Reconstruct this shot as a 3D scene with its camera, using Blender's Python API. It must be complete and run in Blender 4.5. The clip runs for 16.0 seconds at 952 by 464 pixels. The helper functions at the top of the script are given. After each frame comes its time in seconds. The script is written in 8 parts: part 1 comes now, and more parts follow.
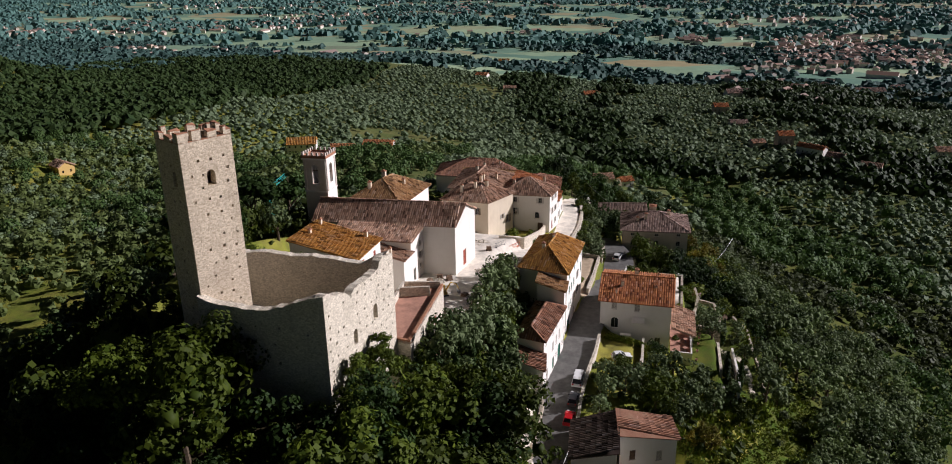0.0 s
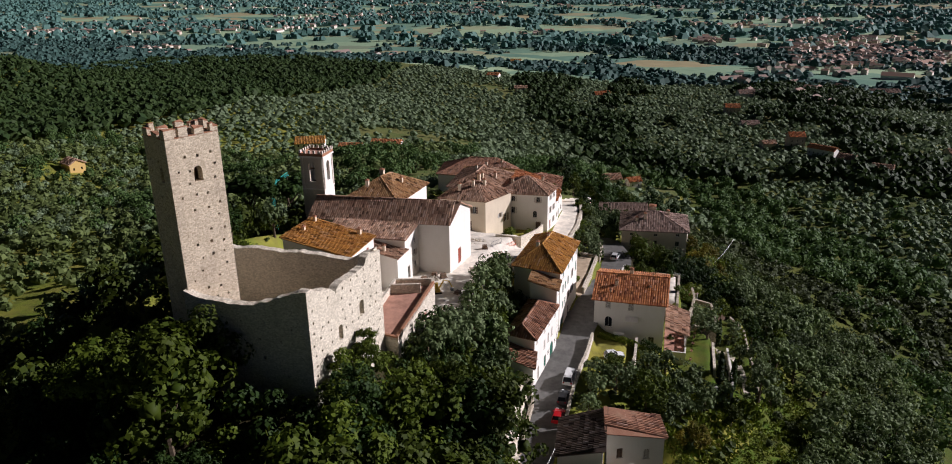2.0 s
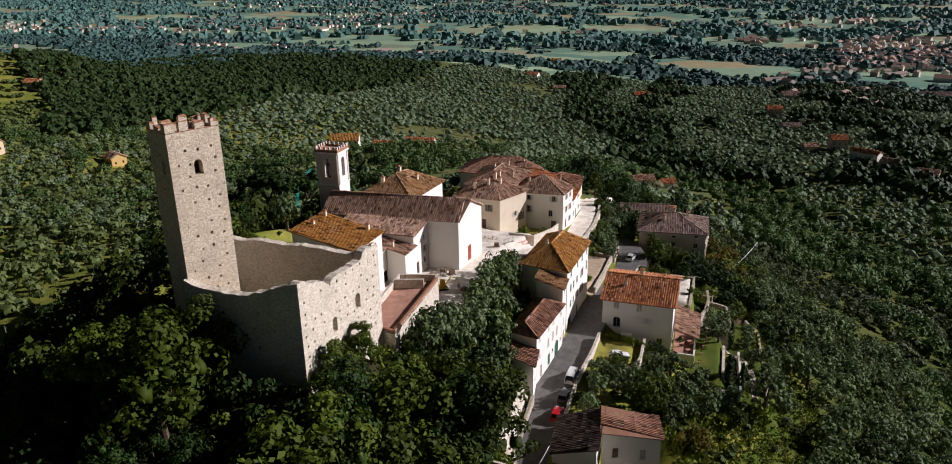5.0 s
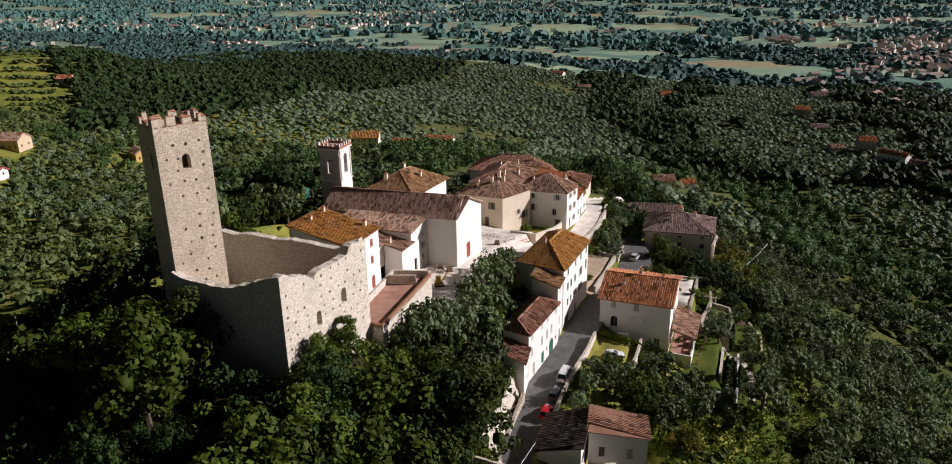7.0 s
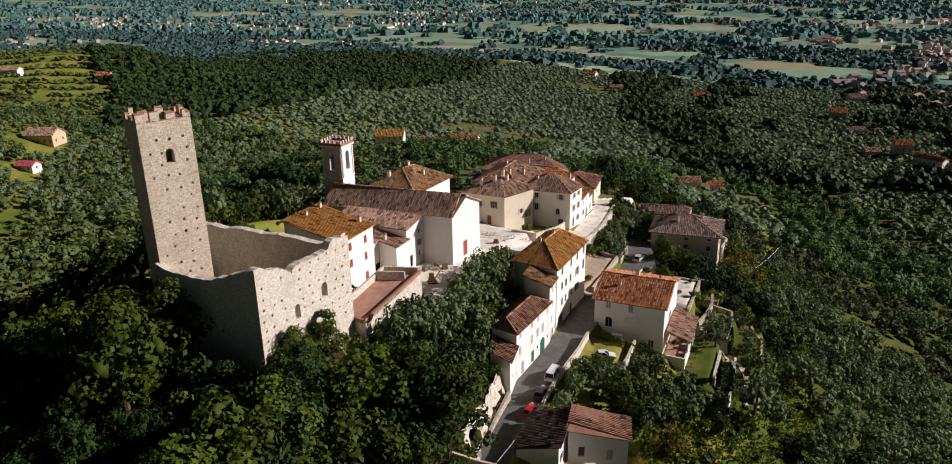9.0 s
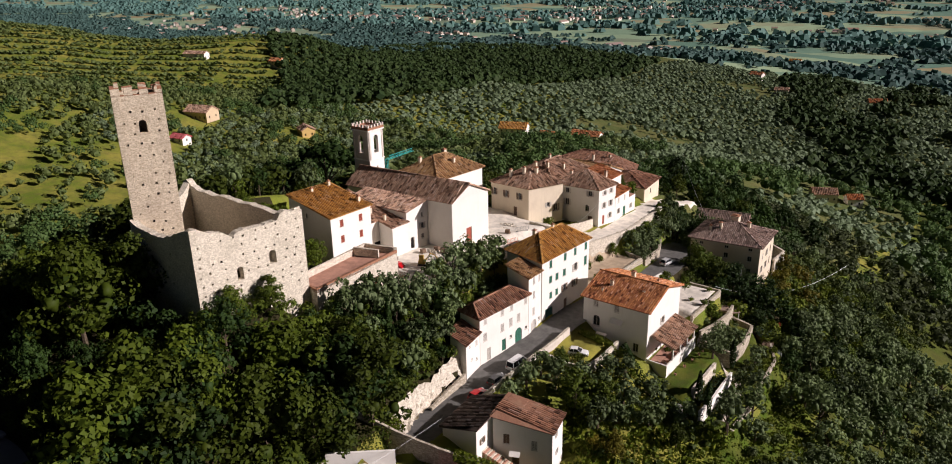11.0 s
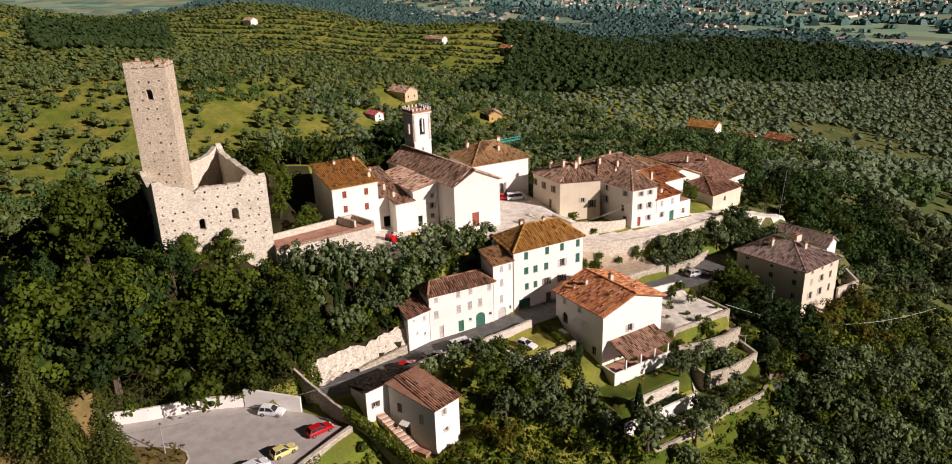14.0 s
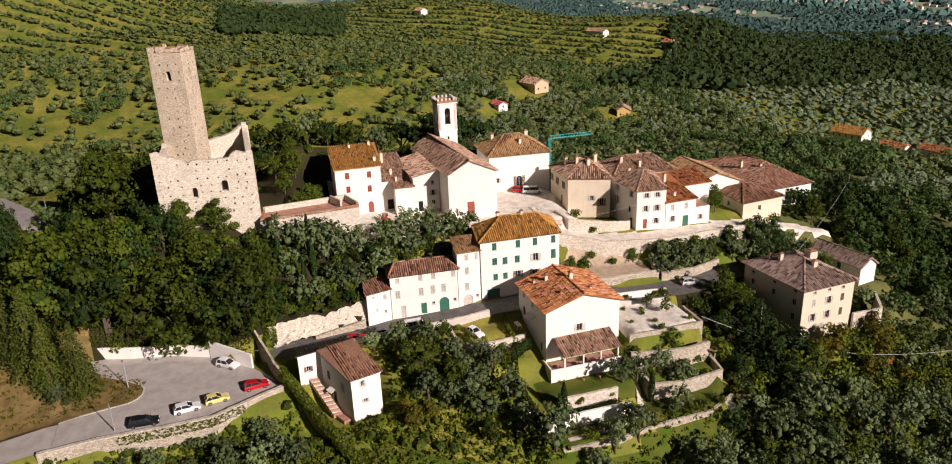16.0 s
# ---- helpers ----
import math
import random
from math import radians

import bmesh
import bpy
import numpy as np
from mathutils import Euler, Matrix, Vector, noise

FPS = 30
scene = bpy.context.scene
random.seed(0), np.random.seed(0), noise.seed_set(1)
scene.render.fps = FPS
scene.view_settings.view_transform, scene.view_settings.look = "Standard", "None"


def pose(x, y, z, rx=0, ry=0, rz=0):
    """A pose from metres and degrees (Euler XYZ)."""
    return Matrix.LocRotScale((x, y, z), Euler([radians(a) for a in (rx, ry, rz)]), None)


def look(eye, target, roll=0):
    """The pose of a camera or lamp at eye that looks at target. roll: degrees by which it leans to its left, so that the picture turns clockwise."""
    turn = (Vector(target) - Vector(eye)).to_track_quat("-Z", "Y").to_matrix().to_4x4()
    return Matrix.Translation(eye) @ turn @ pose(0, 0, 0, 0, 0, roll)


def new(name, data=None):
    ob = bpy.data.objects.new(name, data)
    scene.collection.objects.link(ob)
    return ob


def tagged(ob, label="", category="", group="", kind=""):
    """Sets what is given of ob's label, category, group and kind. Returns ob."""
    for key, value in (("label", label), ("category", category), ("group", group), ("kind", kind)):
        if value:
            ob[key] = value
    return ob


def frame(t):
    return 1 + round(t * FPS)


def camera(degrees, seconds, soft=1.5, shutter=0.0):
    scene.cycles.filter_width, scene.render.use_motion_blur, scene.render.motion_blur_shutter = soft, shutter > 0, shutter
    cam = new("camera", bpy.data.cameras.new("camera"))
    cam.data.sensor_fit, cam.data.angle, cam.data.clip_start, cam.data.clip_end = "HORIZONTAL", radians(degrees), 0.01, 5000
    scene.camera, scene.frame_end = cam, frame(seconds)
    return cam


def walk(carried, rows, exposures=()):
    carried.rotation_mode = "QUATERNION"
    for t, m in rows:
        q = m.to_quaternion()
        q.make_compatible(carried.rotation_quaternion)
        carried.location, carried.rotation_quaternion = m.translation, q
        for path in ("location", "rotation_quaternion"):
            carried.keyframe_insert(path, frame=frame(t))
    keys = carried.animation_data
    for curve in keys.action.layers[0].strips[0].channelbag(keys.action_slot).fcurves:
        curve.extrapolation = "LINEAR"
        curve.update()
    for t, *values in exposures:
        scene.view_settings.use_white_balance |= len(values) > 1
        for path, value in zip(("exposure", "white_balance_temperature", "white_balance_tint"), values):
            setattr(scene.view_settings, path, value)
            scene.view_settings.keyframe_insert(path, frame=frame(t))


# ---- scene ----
cam = camera(64.4, 16.0, soft=1.0)
METRES, EYE, TILT, LEAN, TURN = 150.0, 80.0, 0.0, 0.0, 13.4
ROWS = [
    (0.0, 0.0, 0.0, 0.0, -0.3, -20.11, 0.83),
    (0.5, 0.006, -0.0012, -0.0002, -0.1, -20.09, 0.83),
    (1.0, 0.0118, -0.0025, -0.0004, 0.18, -20.09, 0.84),
    (1.5, 0.0178, -0.0037, -0.0007, 0.46, -20.09, 0.82),
    (2.0, 0.0236, -0.0049, -0.0011, 0.75, -20.08, 0.83),
    (2.5, 0.0302, -0.0062, -0.0012, 1.13, -20.08, 0.85),
    (3.0, 0.0368, -0.0074, -0.0013, 1.54, -20.08, 0.86),
    (3.5, 0.0434, -0.0085, -0.0013, 2.02, -20.08, 0.88),
    (4.0, 0.0499, -0.0092, -0.0013, 2.71, -20.08, 0.88),
    (6.5, 0.0907, -0.0112, -0.0022, 5.67, -20.12, 0.94),
    (7.0, 0.1019, -0.0109, -0.0026, 6.22, -20.14, 0.95),
    (7.5, 0.1148, -0.0106, -0.0029, 6.87, -20.14, 0.97),
    (8.0, 0.1271, -0.0102, -0.003, 7.51, -20.14, 0.98),
    (8.5, 0.1397, -0.0096, -0.0033, 8.23, -20.13, 0.98),
    (9.0, 0.1527, -0.0095, -0.0034, 9.04, -20.12, 1.0),
    (11.5, 0.4336, 0.0403, -0.0096, 26.46, -20.26, 1.22),
    (12.0, 0.4825, 0.0565, -0.0099, 29.81, -20.31, 1.34),
    (12.5, 0.5231, 0.0757, -0.0099, 33.15, -20.38, 1.47),
    (13.0, 0.5668, 0.1018, -0.01, 36.31, -20.45, 1.55),
    (13.5, 0.6214, 0.1389, -0.0109, 39.38, -20.46, 1.63),
    (14.0, 0.6817, 0.183, -0.0117, 42.98, -20.45, 1.69),
    (14.5, 0.736, 0.226, -0.0119, 46.87, -20.42, 1.79),
    (15.0, 0.7836, 0.269, -0.0127, 50.12, -20.48, 1.92),
    (15.5, 0.8305, 0.3191, -0.0137, 53.67, -20.5, 2.04),
    (16.0, 0.8758, 0.3732, -0.0151, 57.58, -20.56, 2.17),
]
walk(cam, [(t, pose(0, 0, EYE, TILT, LEAN, TURN) @ pose(METRES * x, METRES * y, METRES * z, 90 + pitch, roll, yaw)) for t, x, y, z, yaw, pitch, roll in ROWS], [(0.0, 0.15, 5750, 23), (9.0, 0.15, 5950, 24), (16.0, 0.2, 6500, 27)])

# ---- world, sun and exposure ----
SUN_AZ, SUN_EL = math.atan2(0.90, 0.44), radians(25.5)
world = bpy.data.worlds.new("sky")
scene.world = world
world.use_nodes = True
sky = world.node_tree.nodes.new("ShaderNodeTexSky")
sky.sky_type = "NISHITA"
sky.sun_disc = False
sky.sun_elevation = SUN_EL
sky.sun_rotation = SUN_AZ
sky.air_density = 0.05
sky.dust_density = 0.15
world.node_tree.links.new(sky.outputs[0], world.node_tree.nodes["Background"].inputs[0])
world.node_tree.nodes["Background"].inputs[1].default_value = 0.055
sun = new("sun", bpy.data.lights.new("sun", "SUN"))
sun.data.energy = 5.0
sun.data.angle = radians(0.5)
sun.data.color = (1.0, 0.94, 0.83)
sun.matrix_world = look((0, 0, 0), (-math.sin(SUN_AZ) * math.cos(SUN_EL), -math.cos(SUN_AZ) * math.cos(SUN_EL), -math.sin(SUN_EL)))

# ---- materials ----
random.seed(7)


class Nodes:
    """A short way to write a node material."""

    def __init__(self, name):
        self.m = bpy.data.materials.new(name)
        self.m.use_nodes = True
        self.t = self.m.node_tree
        self.bsdf = self.t.nodes["Principled BSDF"]
        self.pos = self.add("ShaderNodeNewGeometry").outputs["Position"]

    def add(self, kind, **values):
        n = self.t.nodes.new(kind)
        for k, v in values.items():
            n.inputs[k].default_value = v
        return n

    def link(self, a, b):
        self.t.links.new(a, b)

    def noise(self, scale, detail=4.0, rough=0.6, stretch=None):
        n = self.add("ShaderNodeTexNoise", Scale=scale, Detail=detail, Roughness=rough)
        src = self.pos
        if stretch:
            mp = self.add("ShaderNodeMapping")
            mp.inputs["Scale"].default_value = stretch
            self.link(src, mp.inputs["Vector"])
            src = mp.outputs[0]
        self.link(src, n.inputs["Vector"])
        return n.outputs[0]

    def ramp(self, value, lo, hi):
        n = self.add("ShaderNodeMapRange")
        n.inputs["From Min"].default_value, n.inputs["From Max"].default_value = lo, hi
        self.link(value, n.inputs["Value"])
        return n.outputs[0]

    def mix(self, factor, a, b, blend="MIX"):
        n = self.t.nodes.new("ShaderNodeMix")
        n.data_type, n.blend_type = "RGBA", blend
        if isinstance(factor, float):
            n.inputs[0].default_value = factor
        else:
            self.link(factor, n.inputs[0])
        for s, v in ((6, a), (7, b)):
            if isinstance(v, tuple):
                n.inputs[s].default_value = (*v, 1)
            else:
                self.link(v, n.inputs[s])
        return n.outputs[2]

    def shade(self, colour, value, lo, hi):
        """Scale the colour's value between lo and hi by a 0..1 value."""
        mr = self.add("ShaderNodeMapRange")
        mr.inputs["To Min"].default_value, mr.inputs["To Max"].default_value = lo, hi
        self.link(value, mr.inputs["Value"])
        hs = self.add("ShaderNodeHueSaturation")
        self.link(mr.outputs[0], hs.inputs["Value"])
        self.link(colour, hs.inputs["Color"])
        return hs.outputs[0]

    def island(self):
        return self.add("ShaderNodeNewGeometry").outputs["Random Per Island"]

    def object_random(self):
        return self.add("ShaderNodeObjectInfo").outputs["Random"]

    def bump(self, height, strength, distance=0.05):
        b = self.add("ShaderNodeBump", Strength=strength, Distance=distance)
        self.link(height, b.inputs["Height"])
        self.link(b.outputs[0], self.bsdf.inputs["Normal"])

    def done(self, colour, rough=0.9, metal=0.0):
        if isinstance(colour, tuple):
            self.bsdf.inputs["Base Color"].default_value = (*colour, 1)
        else:
            self.link(colour, self.bsdf.inputs["Base Color"])
        self.bsdf.inputs["Roughness"].default_value = rough
        self.bsdf.inputs["Metallic"].default_value = metal
        if rough > 0.84:
            self.bsdf.inputs["Specular IOR Level"].default_value = 0.12
        return self.m


def plain(name, c, rough=0.6, metal=0.0, vary=0.12, scale=3.0):
    n = Nodes(name)
    a = n.noise(scale)
    lo, hi = tuple(v * (1 - vary) for v in c), tuple(min(1, v * (1 + vary)) for v in c)
    return n.done(n.mix(n.ramp(a, 0.3, 0.7), lo, hi), rough, metal)


def plaster(name, c, stain, amount=0.5, bump=0.15):
    """Old lime plaster: blotches, streaks that run down, fine grain."""
    n = Nodes(name)
    blot = n.ramp(n.noise(0.35, 6.0, 0.65), 0.42, 0.72)
    streak = n.ramp(n.noise(1.2, 4.0, 0.6, (1.6, 1.6, 0.16)), 0.5, 0.8)
    grain = n.noise(9.0, 3.0)
    col = n.mix(n.ramp(grain, 0.3, 0.7), tuple(v * 0.94 for v in c), c)
    f = n.add("ShaderNodeMath")
    f.operation = "MULTIPLY"
    f.inputs[1].default_value = amount
    g = n.add("ShaderNodeMath")
    g.operation = "MAXIMUM"
    n.link(blot, g.inputs[0])
    n.link(streak, g.inputs[1])
    n.link(g.outputs[0], f.inputs[0])
    col = n.mix(f.outputs[0], col, stain)
    n.bump(grain, bump, 0.03)
    return n.done(col, 0.92)


def masonry(name, c1, c2, mortar, size=3.0, joint=0.05, bump=0.7, stain=(0.2, 0.18, 0.14)):
    """Rubble stone laid in mortar, flatter than wide."""
    n = Nodes(name)
    mp = n.add("ShaderNodeMapping")
    mp.inputs["Scale"].default_value = (size, size, size * 1.7)
    wob = n.add("ShaderNodeTexNoise", Scale=1.5, Detail=3.0)
    n.link(n.pos, wob.inputs["Vector"])
    addv = n.add("ShaderNodeVectorMath")
    addv.operation = "MULTIPLY_ADD"
    addv.inputs[1].default_value = (0.5, 0.5, 0.2)
    n.link(wob.outputs["Color"], addv.inputs[0])
    n.link(n.pos, addv.inputs[2])
    n.link(addv.outputs[0], mp.inputs["Vector"])
    cells = n.add("ShaderNodeTexVoronoi", Scale=1.0)
    n.link(mp.outputs[0], cells.inputs["Vector"])
    edge = n.add("ShaderNodeTexVoronoi", Scale=1.0)
    edge.feature = "DISTANCE_TO_EDGE"
    n.link(mp.outputs[0], edge.inputs["Vector"])
    e = n.ramp(edge.outputs["Distance"], joint * 0.4, joint * 2.2)
    stone = n.mix(n.ramp(cells.outputs["Color"], 0.25, 0.75), c1, c2)
    stone = n.shade(stone, n.noise(6.0), 0.8, 1.2)
    col = n.mix(e, mortar, stone)
    big = n.ramp(n.noise(0.22, 5.0, 0.6), 0.5, 0.72)
    half = n.add("ShaderNodeMath")
    half.operation = "MULTIPLY"
    half.inputs[1].default_value = 0.3
    n.link(big, half.inputs[0])
    col = n.mix(half.outputs[0], col, stain)
    n.bump(e, bump, 0.04)
    return n.done(col, 0.95)


def tiles(name, c1, c2, lichen, amount=0.5):
    """Fired clay roof tiles: each its own tone, with lichen in patches."""
    n = Nodes(name)
    col = n.mix(n.island(), c1, c2)
    odd = n.add("ShaderNodeTexWhiteNoise")
    odd.noise_dimensions = "1D"
    n.link(n.island(), odd.inputs["W"])
    col = n.mix(n.ramp(odd.outputs["Value"], 0.82, 1.0), col, tuple(0.75 * v + 0.14 for v in c1))
    col = n.mix(n.ramp(odd.outputs["Value"], 0.22, 0.05), col, tuple(v * 0.45 for v in c2))
    col = n.shade(col, n.noise(5.0), 0.5, 1.5)
    patch = n.ramp(n.noise(0.7, 6.0, 0.7), 0.48, 0.66)
    k = n.add("ShaderNodeMath")
    k.operation = "MULTIPLY"
    k.inputs[1].default_value = amount
    n.link(patch, k.inputs[0])
    col = n.mix(k.outputs[0], col, lichen)
    n.bump(n.noise(14.0), 0.2, 0.02)
    return n.done(col, 0.9)


def foliage(name, c1, c2, c3, through_light=0.2):
    """Leaves: two greens by leaf clump, a third by tree, light passing through."""
    n = Nodes(name)
    col = n.mix(n.island(), c1, c2)
    tree = n.ramp(n.noise(0.16, 2.0), 0.38, 0.66)
    col = n.mix(tree, col, c3, "MIX")
    col = n.shade(col, n.object_random(), 0.55, 1.3)
    n.done(col, 0.65)
    n.bsdf.inputs["Specular IOR Level"].default_value = 0.15
    tr = n.add("ShaderNodeBsdfTranslucent")
    n.link(col, tr.inputs["Color"])
    mx = n.add("ShaderNodeMixShader")
    mx.inputs[0].default_value = through_light
    n.link(n.bsdf.outputs[0], mx.inputs[1])
    n.link(tr.outputs[0], mx.inputs[2])
    n.link(mx.outputs[0], n.t.nodes["Material Output"].inputs["Surface"])
    return n.m


def meadow(name, greens, dry, soil, scale=0.05):
    n = Nodes(name)
    big = n.ramp(n.noise(scale, 6.0, 0.6), 0.4, 0.62)
    mid = n.ramp(n.noise(0.35, 5.0, 0.65), 0.45, 0.66)
    fine = n.noise(4.0, 4.0, 0.7)
    col = n.mix(n.ramp(fine, 0.3, 0.7), greens[0], greens[1])
    col = n.mix(big, col, dry)
    k = n.add("ShaderNodeMath")
    k.operation = "MULTIPLY"
    k.inputs[1].default_value = 0.55
    n.link(mid, k.inputs[0])
    col = n.mix(k.outputs[0], col, soil)
    n.bump(fine, 0.8, 0.15)
    return n.done(col, 0.95)


def fields(name):
    """The plain far off: plots of different crops, with haze blue put into their greens."""
    n = Nodes(name)
    cells = n.add("ShaderNodeTexVoronoi", Scale=0.011)
    mp = n.add("ShaderNodeMapping")
    mp.inputs["Scale"].default_value = (0.6, 1.0, 0.0)
    mp.inputs["Rotation"].default_value = (0.0, 0.0, 0.35)
    n.link(n.pos, mp.inputs["Vector"])
    n.link(mp.outputs[0], cells.inputs["Vector"])
    sep = n.add("ShaderNodeSeparateColor")
    n.link(cells.outputs["Color"], sep.inputs[0])
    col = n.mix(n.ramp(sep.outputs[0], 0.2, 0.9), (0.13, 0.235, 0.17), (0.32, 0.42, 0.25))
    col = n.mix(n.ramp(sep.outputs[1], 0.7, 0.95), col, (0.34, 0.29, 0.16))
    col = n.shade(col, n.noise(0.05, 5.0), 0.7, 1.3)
    return n.done(col, 0.95)


M = {}
M["meadow"] = meadow("meadow", ((0.08, 0.13, 0.012), (0.165, 0.21, 0.022)), (0.28, 0.255, 0.045), (0.12, 0.11, 0.035))
M["scrubland"] = meadow("scrubland", ((0.035, 0.06, 0.006), (0.07, 0.10, 0.010)), (0.10, 0.105, 0.018), (0.05, 0.045, 0.016))
M["litter"] = meadow("forest_floor", ((0.022, 0.022, 0.007), (0.04, 0.034, 0.014)), (0.045, 0.036, 0.016), (0.03, 0.03, 0.009), 0.2)
M["grovegrass"] = meadow("grove_grass", ((0.064, 0.092, 0.024), (0.112, 0.14, 0.036)), (0.152, 0.152, 0.048), (0.088, 0.084, 0.032))
M["fields"] = fields("hazed_fields")
M["lawn"] = meadow("lawn", ((0.0468, 0.0897, 0.00624), (0.078, 0.121, 0.0101)), (0.109, 0.121, 0.0156), (0.0702, 0.0702, 0.0187), 0.3)
M["asphalt"] = plain("pale_worn_asphalt", (0.42, 0.385, 0.345), 0.9, 0.0, 0.16, 0.5)
# grey lowered to hold the shade lying in the lane
M["alley"] = plain("shaded_worn_asphalt", (0.135, 0.13, 0.12), 0.9, 0.0, 0.25, 0.8)
M["gravel"] = plain("pale_gravel", (0.72, 0.66, 0.56), 0.95, 0.0, 0.22, 0.7)
M["sand"] = plain("sandy_earth", (0.46, 0.36, 0.25), 0.95, 0.0, 0.2, 0.8)
M["drygrass"] = meadow("dry_verge", ((0.13, 0.105, 0.035), (0.24, 0.17, 0.06)), (0.30, 0.20, 0.075), (0.10, 0.07, 0.03), 0.2)
M["castle"] = masonry("castle_stone", (0.80, 0.72, 0.58), (0.48, 0.42, 0.32), (0.65, 0.58, 0.46), 4.2, 0.05, 0.6, (0.27, 0.24, 0.17))
M["tower"] = masonry("tower_stone", (0.73, 0.62, 0.465), (0.43, 0.345, 0.24), (0.59, 0.49, 0.36), 4.0, 0.05, 0.6, (0.28, 0.22, 0.16))
M["rubble"] = masonry("rubble_wall", (0.58, 0.51, 0.40), (0.30, 0.25, 0.18), (0.40, 0.35, 0.27), 3.0, 0.06, 0.4, (0.28, 0.25, 0.17))
M["palestone"] = masonry("pale_rubble", (0.72, 0.65, 0.53), (0.46, 0.40, 0.31), (0.58, 0.52, 0.42), 2.8, 0.05, 0.35, (0.42, 0.37, 0.28))
M["white"] = plaster("white_plaster", (0.82, 0.78, 0.71), (0.62, 0.56, 0.47), 0.28)
M["cream"] = plaster("cream_plaster", (0.72, 0.62, 0.47), (0.5, 0.41, 0.3), 0.4)
M["ochre"] = plaster("ochre_plaster", (0.62, 0.48, 0.30), (0.44, 0.34, 0.23), 0.45)
M["rose"] = plaster("rose_grey_plaster", (0.56, 0.46, 0.39), (0.36, 0.30, 0.26), 0.55)
M["old"] = plaster("old_patched_plaster", (0.66, 0.60, 0.52), (0.42, 0.35, 0.28), 0.7)
M["yellow"] = plaster("yellow_plaster", (0.68, 0.46, 0.16), (0.5, 0.36, 0.16), 0.4)
M["tile_orange"] = tiles("orange_roof_tiles", (0.60, 0.31, 0.07), (0.36, 0.165, 0.045), (0.36, 0.22, 0.08), 0.35)
M["tile_ochre"] = tiles("ochre_brown_roof_tiles", (0.52, 0.31, 0.14), (0.27, 0.145, 0.07), (0.36, 0.25, 0.13), 0.45)
M["tile_rust"] = tiles("dark_rust_roof_tiles", (0.42, 0.21, 0.125), (0.15, 0.075, 0.05), (0.30, 0.19, 0.12), 0.45)
M["tile_red"] = tiles("red_brown_roof_tiles", (0.66, 0.29, 0.12), (0.26, 0.085, 0.04), (0.5, 0.2, 0.05), 0.5)
M["tile_brown"] = tiles("brown_roof_tiles", (0.62, 0.39, 0.26), (0.20, 0.11, 0.07), (0.44, 0.34, 0.25), 0.4)
M["tile_dark"] = tiles("mossy_dark_roof_tiles", (0.20, 0.145, 0.115), (0.07, 0.05, 0.042), (0.12, 0.10, 0.07), 0.5)
M["tile_grey"] = tiles("weathered_grey_brown_tiles", (0.50, 0.36, 0.29), (0.20, 0.135, 0.11), (0.33, 0.25, 0.20), 0.45)
M["terracotta"] = plain("terracotta_floor", (0.44, 0.24, 0.17), 0.85, 0.0, 0.25, 0.8)
M["brick"] = plain("brick_trim", (0.34, 0.17, 0.10), 0.9, 0.0, 0.25, 2.0)
M["glass"] = plain("window_glass", (0.02, 0.022, 0.025), 0.12, 0.0, 0.1)
# near-black stand-in for the shade inside openings
M["dark"] = plain("unlit_inside", (0.02, 0.018, 0.016), 0.9, 0.0, 0.2)
M["wood_red"] = plain("red_brown_wood", (0.33, 0.075, 0.04), 0.7, 0.0, 0.2)
M["wood_green"] = plain("green_painted_wood", (0.03, 0.14, 0.09), 0.6, 0.0, 0.2)
M["wood_greylight"] = plain("pale_grey_wood", (0.52, 0.48, 0.42), 0.75, 0.0, 0.15)
M["wood_brown"] = plain("brown_wood", (0.16, 0.10, 0.06), 0.75, 0.0, 0.25)
M["frame"] = plain("window_frame_paint", (0.5, 0.46, 0.4), 0.6, 0.0, 0.15)
M["bark"] = plain("bark", (0.10, 0.075, 0.05), 0.95, 0.0, 0.35, 4.0)
M["metal"] = plain("dull_metal", (0.32, 0.32, 0.32), 0.45, 0.8)
M["steel_post"] = plain("galvanised_post", (0.42, 0.42, 0.40), 0.5, 0.4)
M["turquoise"] = plain("turquoise_paint", (0.03, 0.42, 0.38), 0.45, 0.0, 0.1)
M["leaf_oak"] = foliage("oak_leaves", (0.0374, 0.0652, 0.00494), (0.104, 0.138, 0.00984), (0.0572, 0.079, 0.00494))
M["leaf_dark"] = foliage("dark_evergreen_leaves", (0.0171, 0.0399, 0.0076), (0.038, 0.0684, 0.0114), (0.0247, 0.0494, 0.0076))
# greens lowered to hold the shade of the eastern slope and valley
M["leaf_olive"] = foliage("olive_leaves", (0.0731, 0.0976, 0.0313), (0.139, 0.171, 0.0697), (0.0767, 0.101, 0.0244), 0.2)
M["leaf_silver"] = foliage("silver_olive_leaves", (0.095, 0.135, 0.05), (0.19, 0.24, 0.11), (0.105, 0.145, 0.045), 0.2)
# lighter, bluer copy of the olive leaves: light and haze in the colour
M["leaf_olive_lit"] = foliage("lightened_olive_leaves", (0.115, 0.162, 0.0828), (0.238, 0.302, 0.18), (0.144, 0.194, 0.09), 0.25)
M["leaf_west"] = foliage("grey_green_olive_leaves", (0.0855, 0.122, 0.036), (0.18, 0.221, 0.0765), (0.099, 0.131, 0.0315), 0.2)
M["leaf_scrub"] = foliage("dark_scrub_leaves", (0.0298, 0.0493, 0.0068), (0.0765, 0.102, 0.0136), (0.0425, 0.0595, 0.0068))
M["leaf_yellow"] = foliage("yellowing_leaves", (0.12, 0.105, 0.008), (0.2, 0.15, 0.012), (0.11, 0.11, 0.01))
